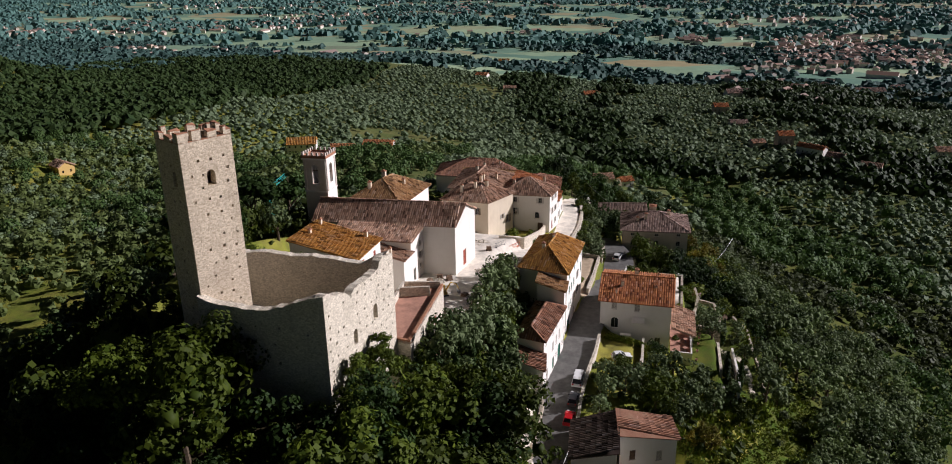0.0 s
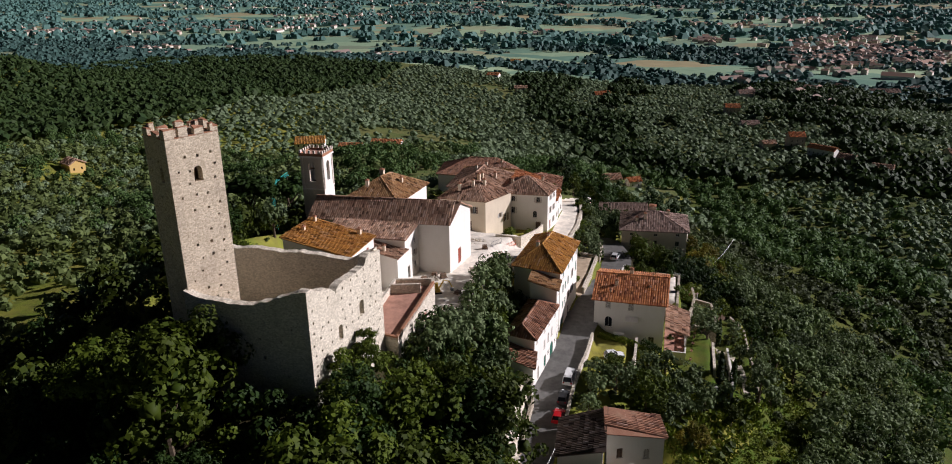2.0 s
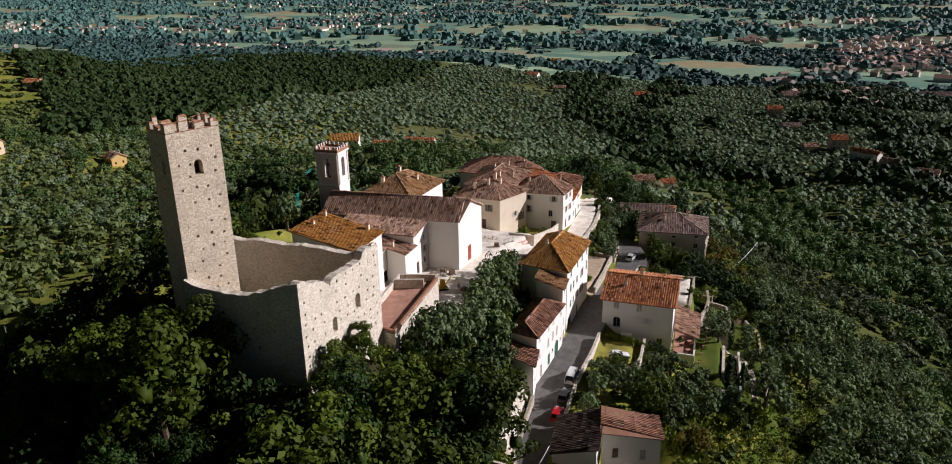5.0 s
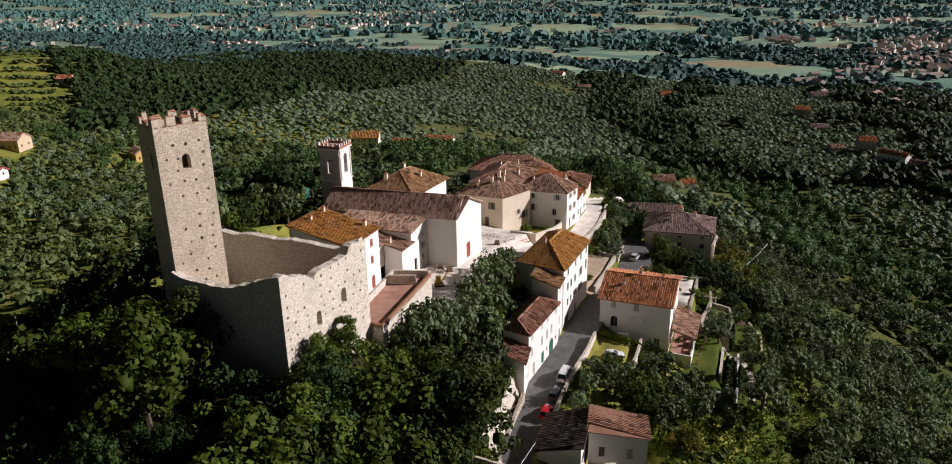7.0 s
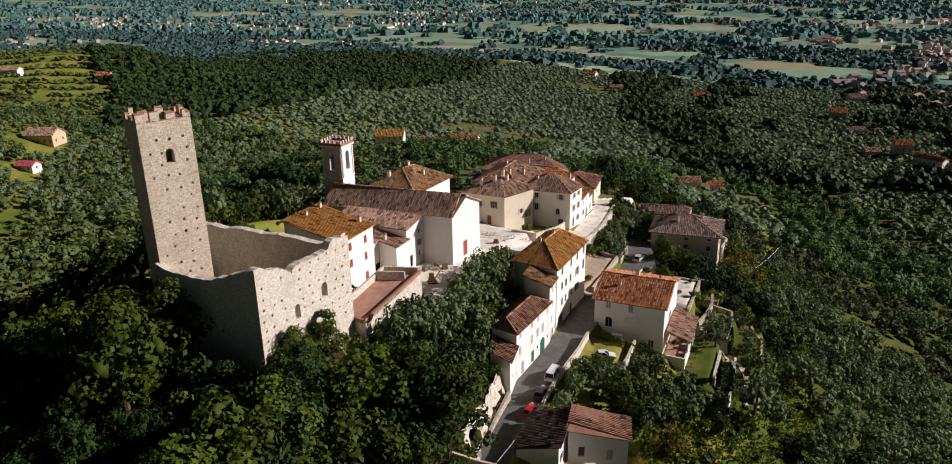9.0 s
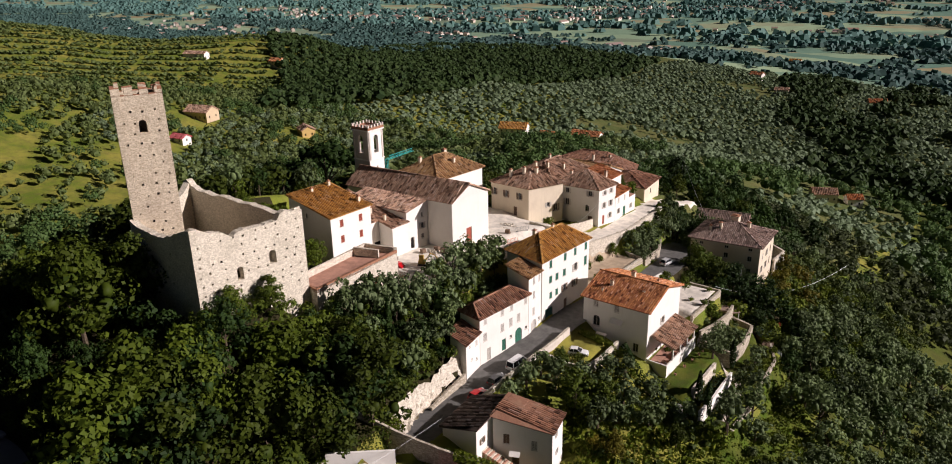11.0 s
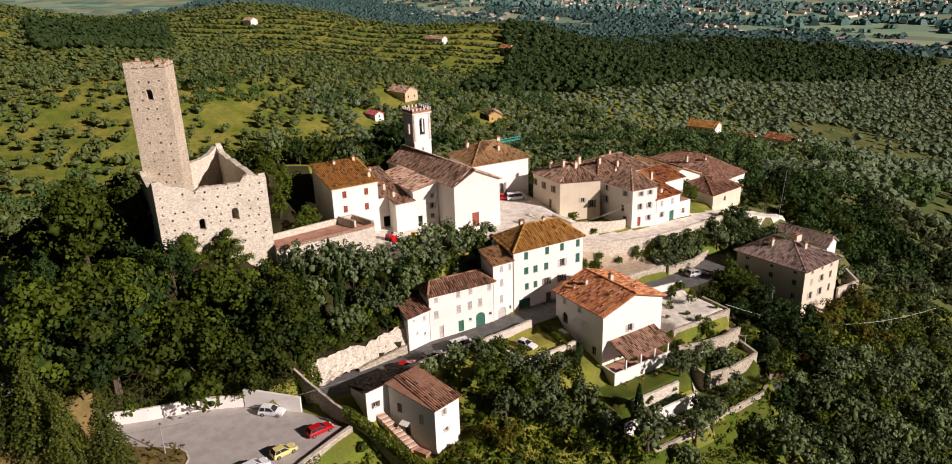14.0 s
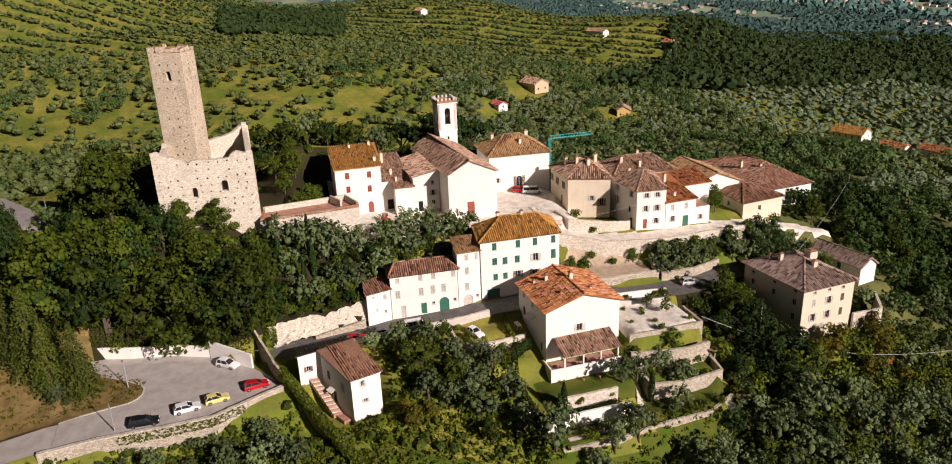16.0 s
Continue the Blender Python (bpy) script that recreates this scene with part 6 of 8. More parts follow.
# bank below the upper road, and the trees round the farm house
fill("olive", 12, -15, 166.5, -10.2, 186, (0.9, 1.25), 2.4)
for x, y, s in ((-14.4, 169, 0.45), (-14.0, 173, 0.5), (-14.2, 177.5, 0.5), (-13.6, 181, 0.45), (-15.0, 186.6, 0.55), (-17.0, 193, 0.5)):
    plant("oak", x, y, s)
for x, y, s in ((-1, 174.6, 0.8), (4, 173.6, 0.8), (8, 175.4, 0.85), (12, 177, 0.85), (7, 169.6, 0.6), (0.6, 178.4, 0.75), (6, 179.6, 0.7), (11.5, 171.6, 0.7), (16, 166.5, 0.6), (15.6, 174, 0.8), (19.6, 176, 0.8), (14.5, 181.2, 0.8)):
    plant("dark" if x > 5 else "oak", x, y, s)
for x, y, s in ((14.6, 190, 0.7), (15.5, 186, 0.6), (12.6, 201, 0.6), (16.5, 199, 0.7), (10.5, 206, 0.6), (19.6, 194, 0.6)):
    plant("yellow", x, y, s)
fill("dark", 12, -34, 214, 10, 262, (0.7, 1.05), 4.5)
fill("oak", 5, -30, 212, 6, 240, (0.6, 0.9), 4.5)
fill("dark", 8, -66, 236, -10, 290, (0.7, 1.0), 4.5)
fill("oak", 6, -92, 150, -66, 205, (0.6, 0.9), 5)
fill("olive", 34, -92, 112, -66, 215, (1.0, 1.35), 4.2)
fill("olive", 10, -34, 190, -17, 205, (0.9, 1.2), 3.4)
fill("olive", 16, -21, 184, -6, 206, (1.0, 1.4), 2.8)
fill("dark", 8, -24, 192, -6, 216, (0.45, 0.7), 4.0)
fill("oak", 6, -24, 196, -4, 220, (0.4, 0.65), 4.0)
for x, y, s in ((-31, 186.8, 0.5), (-28.5, 191, 0.55), (-24.5, 189, 0.5)):
    plant("oak", x, y, s)
# the bank below the car park and the olives of the eastern slope that stand nearest
fill("olivebush", 14, 4.4, 46, 9, 86, (0.9, 1.5), 2.6)
fill("olive", 10, 3.5, 40, 16, 90, (0.8, 1.1), 4.0)
fill("olive", 150, 23, 84, 62, 205, (1.1, 1.7), 3.9)
fill("oak", 20, 15, 84, 50, 215, (0.4, 0.7), 6.0)
fill("dark", 18, 18, 100, 56, 230, (0.4, 0.75), 6.5)
fill("olive", 26, 2, 200, 40, 240, (0.95, 1.3), 4.0)

# ---- groves and woods seen from afar ----


def far_tree(r, n, radius, height, base, size, lobes=1):
    """A small tree far off: one or more closed uneven clumps with leaf sprays on them; quads in a row."""
    out = []
    big = n > 15
    for i in range(lobes):
        v, q = (lump if big else knob)(r, 0.14)
        t, e = r.uniform(0, 6.28), (0.0 if lobes == 1 else radius * 0.55)
        f = 1.0 if lobes == 1 else r.uniform(0.55, 0.8)
        p = v * np.array([radius, radius, height / 2]) * f * (0.36 if lobes > 1 else 0.66 if big else 0.8)
        p = p + np.array([math.cos(t) * e, math.sin(t) * e, base + height / 2 + (0 if lobes == 1 else r.uniform(-0.25, 0.25) * height)])
        out.append(p[q].reshape(-1, 3))
    d = r.normal(size=(n, 3))
    d /= np.linalg.norm(d, axis=1, keepdims=True)
    d[:, 2] = np.where(d[:, 2] < -0.2, -d[:, 2], d[:, 2])
    c = d * np.array([radius, radius, height / 2]) * r.uniform(0.7, 1.08, (n, 1)) + np.array([0, 0, base + height / 2])
    nr = d + 0.4 * r.normal(size=(n, 3))
    nr /= np.linalg.norm(nr, axis=1, keepdims=True)
    v, _ = cards(c, nr, size * r.uniform(0.7, 1.25, n), r)
    out.append(v)
    return np.concatenate(out)


def grove(name, label, xy, scales, templates, material, category="trees"):
    """Very many trees, joined into one piece of stuff."""
    r = np.random.default_rng(len(name) * 13 + len(xy))
    xy = np.asarray(xy, float)
    if not len(xy):
        return None
    z = land(xy[:, 0], xy[:, 1])
    pick = r.integers(0, len(templates), len(xy))
    turn = r.uniform(0, 2 * np.pi, len(xy))
    out = []
    for k, t in enumerate(templates):
        w = np.where(pick == k)[0]
        c, s = np.cos(turn[w])[:, None], np.sin(turn[w])[:, None]
        sc = scales[w][:, None]
        x, y = t[None, :, 0] * c - t[None, :, 1] * s, t[None, :, 0] * s + t[None, :, 1] * c
        p = np.stack([x * sc + xy[w, 0][:, None], y * sc + xy[w, 1][:, None], t[None, :, 2] * sc + z[w][:, None]], -1)
        out.append(p.reshape(-1, 3))
    v = np.concatenate(out)
    me = quads_of(name, v, np.arange(len(v)).reshape(-1, 4), material)
    return tagged(new(name, me), label, category, kind="stuff")


def lattice(x0, y0, x1, y1, step, jitter, r, turn=0.0):
    c, s = math.cos(radians(turn)), math.sin(radians(turn))
    m = max(x1 - x0, y1 - y0) * 0.75
    g = np.arange(-m, m, step)
    a, e = np.meshgrid(g, g)
    a, e = a.ravel() + r.uniform(-jitter, jitter, a.size), e.ravel() + r.uniform(-jitter, jitter, a.size)
    x, y = (x0 + x1) / 2 + a * c - e * s, (y0 + y1) / 2 + a * s + e * c
    k = (x > x0) & (x < x1) & (y > y0) & (y < y1)
    return x[k], y[k]


def patchy(x, y, scale, seed):
    """Slow waves between 0 and 1 over the plan."""
    return 0.5 + 0.25 * (np.sin(x / scale + seed) + np.sin(y / scale * 1.3 + 2 * seed) * np.cos((x + y) / scale * 0.6 + seed))


# treeless spots round the country houses, placed so the camera sees the walls
COUNTRY = [(-203, 402, 21), (-180, 408, 15), (-160, 416, 17), (-294, 312, 15), (-333, 270, 19), (-303, 236, 12), (-28, 447, 14), (-14, 458, 12), (103, 624, 14), (117, 586, 16), (129, 562, 14), (147, 540, 14), (218, 626, 14), (84, 632, 12), (66, 792, 14), (98, 930, 20), (78, 730, 12)]


def clear_of_village(x, y):
    k = np.ones(len(x), bool)
    for a, e, c, f in KEEP + [(-94, 0, 3, 110), (-68, 104, 62, 240)]:
        k &= ~((x > a - 1) & (x < c + 1) & (y > e - 1) & (y < f + 1))
    for pts, half, bank in ROADS:
        d, _ = along(pts, x, y)
        k &= d > half + 2.5
    for a, e, rad in COUNTRY:
        # a second, smaller clearing lies on the camera's side of each house
        d = math.hypot(a - 30, e - 20)
        k &= (np.hypot(x - a, y - e) > rad * 0.75) & (np.hypot(x - a + 13 * (a - 30) / d, y - e + 13 * (e - 20) / d) > rad * 0.6)
    return k


rt = np.random.default_rng(11)
OLIVE_NEAR = [far_tree(rt, 42, 2.0, 3.4, 0.4, 0.58) for _ in range(6)]
OLIVE_MID = [far_tree(rt, 18, 2.0, 3.3, 0.4, 0.74) for _ in range(6)]
OLIVE_FAR = [far_tree(rt, 11, 2.0, 3.2, 0.4, 0.6) for _ in range(6)]
OLIVE_TINY = [far_tree(rt, 3, 2.7, 3.8, 0.3, 1.2)[16:] for _ in range(5)]
WOOD_MID = [far_tree(rt, 110, 3.8, 8.0, 1.2, 0.85, 3) for _ in range(5)]
WOOD_NEAR = [far_tree(rt, 46, 4.2, 8.0, 1.0, 1.05) for _ in range(5)]
WOOD_FAR = [far_tree(rt, 11, 4.6, 8.5, 1.0, 1.9) for _ in range(5)]
SCRUB = [far_tree(rt, 12, 1.1, 1.5, 0.0, 0.5) for _ in range(4)]


def in_wood(x, y):
    west = (x < -345 + 14 * np.sin(y / 60)) & (y > 335 + 0.85 * np.maximum(0, -345 - x) + 9 * np.sin(x / 45)) & (y < 1000)
    valley, _ = along([(-215, 1290, 0), (-118, 830, 0), (-40, 655, 0), (10, 530, 0), (40, 440, 0), (75, 330, 0)], x, y)
    spur, _ = along([(-85, 262, 0), (-120, 310, 0), (-150, 345, 0)], x, y)
    return west, (valley < 30 + 14 * np.sin(y / 37)) | (spur < 17 + 7 * np.sin(x / 23))


# a square copse of dark trees on the terraced hill
COPSE = [(-694, 99), (-518, 91), (-613, 200), (-791, 234)]


def scatter():
    r = np.random.default_rng(5)
    olive_mid, olive_far, wood_mid, wood_far, olive_east, olive_west, rows_west = [], [], [], [], [], [], []
    # the eastern slope: close olives with dark trees between
    x, y = lattice(20, -120, 330, 470, 5.0, 1.5, r, 12)
    k = clear_of_village(x, y) & (x > 22 + 0.0 * y)
    x, y = x[k], y[k]
    k = r.random(len(x)) < 0.94 - 0.3 * (patchy(x, y, 24, 1) < 0.2)
    x, y = x[k], y[k]
    _, v = in_wood(x, y)
    dark = (patchy(x, y, 19, 4) > 0.72) | v | (r.random(len(x)) < 0.08)
    near = np.hypot(x - 30, y - 140) < 170
    seen = x < 60 + 0.75 * (y - 40)
    olive_east.append(np.stack([x, y], 1)[~dark & near & seen])
    olive_far.append(np.stack([x, y], 1)[~dark & ~near & seen])
    olive_east.append(np.stack([x, y], 1)[~seen & (x < 230) & (y < 190)])
    k = dark & seen & (r.random(len(x)) < 0.55)
    wood_mid.append(np.stack([x, y], 1)[k & near])
    wood_far.append(np.stack([x, y], 1)[k & ~near])
    # the groves to the north
    x, y = lattice(-345, 205, 380, 1060, 5.9, 2.3, r, 24)
    k = clear_of_village(x, y) & (x < 20 + 0.0 * y) | ((x >= 20) & (y > 470))
    x, y = x[k], y[k]
    w, v = in_wood(x, y)
    open_ground = patchy(x, y, 52, 2) < 0.16
    dark = v | ((patchy(x, y, 27, 6) > 0.9) & (y < 420)) | ((x > -160) & (patchy(x, y, 29, 3) + 0.12 * np.sin(x / 11) > 0.76)) | ((x > 0) & (patchy(x, y, 63, 5) > 0.66))
    k = ~w & ~dark & ~(open_ground & (r.random(len(x)) < 0.8)) & (r.random(len(x)) < 0.93)
    near = y < 330
    olive_mid.append(np.stack([x, y], 1)[k & near & (x < -45)])
    olive_east.append(np.stack([x, y], 1)[k & near & (x >= -45)])
    olive_far.append(np.stack([x, y], 1)[k & ~near])
    k = dark & ~w & (r.random(len(x)) < 0.5)
    wood_mid.append(np.stack([x, y], 1)[k & near])
    wood_far.append(np.stack([x, y], 1)[k & ~near])
    # the western slope: open grass with loose olives, closer towards the saddle
    x, y = lattice(-440, -70, -92, 392, 5.2, 2.0, r, 8)
    k = clear_of_village(x, y)
    x, y = x[k], y[k]
    dens = 0.34 + 0.75 * smooth((y - 175 + 0.25 * (x + 250)) / 60) + 0.5 * (patchy(x, y, 31, 8) > 0.55) + 0.3 * (patchy(x, y, 13, 9) > 0.65) - 0.16 * (patchy(x, y, 24, 3) < 0.35)
    k = r.random(len(x)) < dens
    x, y = x[k], y[k]
    dark = (patchy(x, y, 21, 5) > 0.78) & (x > -360) | (r.random(len(x)) < 0.05)
    near = x > -250
    olive_west.append(np.stack([x, y], 1)[~dark & (r.random(len(x)) < 0.9)])
    wood_mid.append(np.stack([x, y], 1)[dark & (r.random(len(x)) < 0.6)])
    # terraces in rows on the hill beyond
    x, y = lattice(-1180, -260, -440, 640, 3.5, 0.4, r, 20)
    row = (x * math.cos(radians(152)) + y * math.sin(radians(152)) + 5 * np.sin(y / 80)) / 21.0
    k = (np.abs(row - np.round(row)) < 0.11) & ~in_wood(x, y)[0] & ~within(x, y, COPSE)
    rows_west.append(np.stack([x, y], 1)[k & (r.random(len(x)) < 0.85)])
    x, y = lattice(-800, 80, -505, 245, 5.5, 1.5, r, 5)
    k = within(x, y, COPSE)
    wood_far.append(np.stack([x, y], 1)[k])
    # the wood in the north-west
    x, y = lattice(-1150, 320, -330, 1005, 8.3, 2.4, r, 15)
    k = in_wood(x, y)[0] & (x > -520 - 1.0 * (y - 330))
    wood_far.append(np.stack([x, y], 1)[k])
    return [np.concatenate(q) for q in (olive_mid, olive_far, wood_mid, wood_far, olive_east, olive_west, rows_west)]


olive_mid, olive_far, wood_mid, wood_far, olive_east, olive_west, rows_west = scatter()
rs = np.random.default_rng(3)
grove("olive_grove", "close-set silver-green olive trees on the slopes round the village", olive_mid, rs.uniform(0.75, 1.4, len(olive_mid)), OLIVE_NEAR, M["leaf_olive_lit"])
grove("western_olive_grove", "round olive trees and bushes scattered over the western grass slope", olive_west, rs.uniform(0.8, 1.75, len(olive_west)), OLIVE_MID, M["leaf_west"])
grove("eastern_olive_grove", "close olive trees and scrub on the eastern slope, shade put into their green", olive_east, rs.uniform(0.95, 1.5, len(olive_east)), OLIVE_NEAR, M["leaf_olive"])
away = np.hypot(olive_far[:, 0] + 0, olive_far[:, 1] - 60) > 480
near_half, far_half = olive_far[~away], olive_far[away]
grove("hill_olive_grove", "rows of olive trees on the nearer hillsides", near_half, rs.uniform(0.75, 1.5, len(near_half)), OLIVE_FAR, M["leaf_olive_lit"])
grove("far_olive_grove", "rows of olive trees on the farther hillsides", far_half, rs.uniform(0.75, 1.5, len(far_half)), OLIVE_TINY, M["leaf_olive_lit"])
grove("terraced_olive_grove", "olive trees in rows along the grassy terraces of the western hill", rows_west, rs.uniform(0.8, 1.2, len(rows_west)), OLIVE_TINY, M["leaf_west"])
grove("thicket", "dark green trees between the olive groves", wood_mid, rs.uniform(0.55, 1.0, len(wood_mid)), WOOD_MID, M["leaf_wood"])
close = np.hypot(wood_far[:, 0], wood_far[:, 1] - 60) < 440
grove("valley_wood", "dark broadleaf trees in the valley below the village", wood_far[close], rs.uniform(0.6, 1.1, close.sum()), WOOD_NEAR, M["leaf_wood"])
wood_far = wood_far[~close]
grove("far_wood", "dense dark broadleaf wood on the hillside and in the valley", wood_far, rs.uniform(0.75, 1.25, len(wood_far)), WOOD_FAR, M["leaf_wood"])


def dome(r):
    """A rounded crown of five quads, open below."""
    lo = np.array([(-1, -1, -0.3), (1, -1, -0.3), (1, 1, -0.3), (-1, 1, -0.3)]) * np.array([0.85, 0.85, 1])
    hi = np.array([(-1, -1, 0.62), (1, -1, 0.62), (1, 1, 0.62), (-1, 1, 0.62)]) * np.array([0.38, 0.38, 1])
    v = np.concatenate([lo, hi]) * (1 + 0.2 * r.normal(size=(8, 1)))
    t = r.uniform(0, 2 * np.pi)
    c, s = math.cos(t), math.sin(t)
    v = np.stack([v[:, 0] * c - v[:, 1] * s, v[:, 0] * s + v[:, 1] * c, v[:, 2]], 1)
    return v, np.array([(4, 5, 6, 7), (0, 1, 5, 4), (1, 2, 6, 5), (2, 3, 7, 6), (3, 0, 4, 7)])


def clump(r, n, radius, lo, hi):
    """A stand of trees far off: uneven crowns side by side."""
    out = []
    for i in range(n):
        v, q = dome(r)
        t, e = r.uniform(0, 2 * np.pi), radius * math.sqrt(r.random())
        f = r.uniform(lo, hi)
        p = v * np.array([f, f, f * 1.0]) + np.array([e * math.cos(t), e * math.sin(t), 0.3 * f + r.uniform(0, 2.5)])
        out.append(p[q].reshape(-1, 3))
    return np.concatenate(out)


CLUMP = [clump(rt, 6, 15.0, 3.4, 6.0) for _ in range(6)]
CLUMP_FAR = [clump(rt, 3, 17.0, 5.0, 8.5) for _ in range(6)]


def plain_trees(y0, y1, step, seed):
    """Woods in long belts over the plain, with fields between."""
    r = np.random.default_rng(seed)
    x, y = np.meshgrid(np.arange(-4800, 2600, step), np.arange(y0, y1, step))
    x, y = x.ravel() + r.uniform(-step, step, x.size) * 0.5, y.ravel() + r.uniform(-step, step, x.size) * 0.5
    k = (x > -2.6 * y - 1200) & (x < 0.42 * y + 60) & ((y > 640) | (x < -900)) & (np.hypot(x + 100, y - 200) > 860)
    x, y = x[k], y[k]
    bend = 1.6 * np.sin(x / 330 + 0.7) + 0.8 * np.sin(x / 121)
    w = 0.5 + 0.28 * np.sin(y / 88 + bend) + 0.22 * np.sin(x / 270 + 1.9 * np.sin(y / 240)) + 0.1 * np.sin(x / 47 + y / 39)
    near_town = (np.hypot((x - 320) / 300, (y - 1640) / 170) < 1)
    wooded = (x < -420 + 60 * np.sin(y / 70)) & (y < 1420 + 60 * np.sin(x / 110))
    k = (w > np.where(near_town, 0.72, np.where(wooded, 0.12, 0.46))) | (r.random(len(x)) < 0.09)
    for cx, cy, rx, ry in ((0, 2555, 380, 70), (90, 1890, 150, 140), (40, 1330, 75, 140), (-520, 1250, 60, 90), (330, 2300, 160, 60), (-300, 3100, 260, 90), (-1300, 3000, 300, 80)):
        k &= (np.hypot((x - cx) / rx, (y - cy) / ry) > 1) | (r.random(len(x)) < 0.05)
    return np.stack([x[k], y[k]], 1)


pxy = plain_trees(60, 1750, 27, 9)
grove("plain_wood", "long dark woods and hedgerows over the plain, blued by painted haze", pxy, rs.uniform(1.0, 1.6, len(pxy)), CLUMP, M["leaf_hazed"])
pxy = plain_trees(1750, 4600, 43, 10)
grove("distant_wood", "dark belts of trees on the distant plain, blued by painted haze", pxy, rs.uniform(1.2, 1.9, len(pxy)), CLUMP_FAR, M["leaf_hazed"])

# undergrowth on the banks near the village
ux, uy = lattice(-66, 30, 24, 260, 2.3, 1.0, rs, 9)
k = np.array([free(a, e, -0.6) for a, e in zip(ux, uy)]) & (rs.random(len(ux)) < 0.62)
uxy = np.stack([ux, uy], 1)[k]
grove("undergrowth", "low green scrub and weeds covering the banks", uxy, rs.uniform(0.4, 1.1, len(uxy)), SCRUB, M["leaf_scrub"], "scrub")

gx2, gy2 = lattice(2, 42, 24, 132, 1.0, 0.5, rs, 31)
k = np.array([free(a, e, -0.4) for a, e in zip(gx2, gy2)]) & (rs.random(len(gx2)) < 0.8)
gxy = np.stack([gx2, gy2], 1)[k]
TUFT = []
for _ in range(5):
    away_ = rt.normal(size=(12, 3)) * np.array([1, 1, 0.2]) + np.array([0, 0, 0.2])
    away_ /= np.linalg.norm(away_, axis=1, keepdims=True)
    TUFT.append(cards(0.35 * rt.normal(size=(12, 3)) * np.array([1, 1, 0.4]) + np.array([0, 0, 0.3]), away_, rt.uniform(0.18, 0.38, 12), rt)[0])
grove("tall_grass", "tall tufted yellow-green grass on the banks below the lane", gxy, rs.uniform(0.9, 2.0, len(gxy)), TUFT, M["leaf_hedge"], "grass")

vx, vy = lattice(-32, 40, -4, 66, 1.0, 0.5, rs, 8)
k = within(vx, vy, [(-34, 38), (-7, 38), (-8, 63), (-13, 65), (-22, 57), (-30, 54)]) & (along(LOTROAD, vx, vy)[0] > 5.0) & (rs.random(len(vx)) < 0.7)
vxy = np.stack([vx, vy], 1)[k]
grove("dry_grass", "dry brown and yellow grass tufts on the verge by the car park", vxy, rs.uniform(0.3, 0.9, len(vxy)), TUFT, M["leaf_yellow"], "grass")
lx, ly = lattice(12, 96, 37, 160, 0.95, 0.5, rs, 14)
k = along([(18, 100, 0), (24, 112, 0), (28.5, 126, 0), (30, 140, 0), (25, 153, 0)], lx, ly)[0] < 5.0
lxy = np.stack([lx, ly], 1)[k]
grove("meadow_grass", "uneven green grass on the strip below the gardens", lxy, rs.uniform(0.6, 1.4, len(lxy)), TUFT, M["leaf_hedge"], "grass")

# shrubs that close the wood towards the ground, and the thickets round the farm house


def shrubs(name, label, box, step, scales, leaf, keep=None, share=0.9, seed=1, gap=0.6):
    r = np.random.default_rng(seed)
    x, y = lattice(*box, step, step * 0.45, r, 17)
    k = np.array([free(a, e, gap) and (keep is None or keep(a, e)) for a, e in zip(x, y)]) & (r.random(len(x)) < share)
    xy = np.stack([x, y], 1)[k]
    return grove(name, label, xy, r.uniform(*scales, len(xy)), WOOD_MID, M[leaf], "shrubs")


shrubs("wood_understorey", "leafy young growth under the trees of the castle wood", (-66, 40, -15, 108), 2.6, (0.22, 0.45), "leaf_oak", lambda a, e: a < -16 or e < 50, seed=2, gap=-0.6)
shrubs("dark_understorey", "dark evergreen shrubs under the castle wood", (-66, 40, -16, 112), 4.5, (0.3, 0.6), "leaf_dark", seed=3, gap=-0.2)
shrubs("farm_thicket", "dark shrubs growing thick below the farm house", (11, 163, 44, 232), 3.4, (0.32, 0.6), "leaf_scrub", seed=4)
shrubs("yellow_shrubs", "yellow-green shrubs on the slope below the farm house", (12, 164, 34, 214), 3.6, (0.36, 0.62), "leaf_hedge", seed=5, share=0.75)
shrubs("turning_shrubs", "shrubs turning yellow on the slope", (14, 168, 32, 206), 9.0, (0.3, 0.5), "leaf_yellow", seed=6, share=0.7)
shrubs("western_shrubs", "leafy shrubs and young trees on the western foot of the castle hill", (-92, 48, -65, 206), 4.2, (0.45, 0.85), "leaf_oak", seed=9, share=0.75)
# the dark leaf tone stands in for the shade on this slope
shrubs("northern_shrubs", "green trees closing the slope north of the village", (-66, 212, 8, 262), 4.4, (0.45, 0.85), "leaf_dark", seed=10, share=0.8)
shrubs("bank_scrub", "green scrub on the bank below the lane", (-10, 164, 2, 200), 2.6, (0.26, 0.45), "leaf_scrub", seed=8)

# ---- hedges and ivy ----


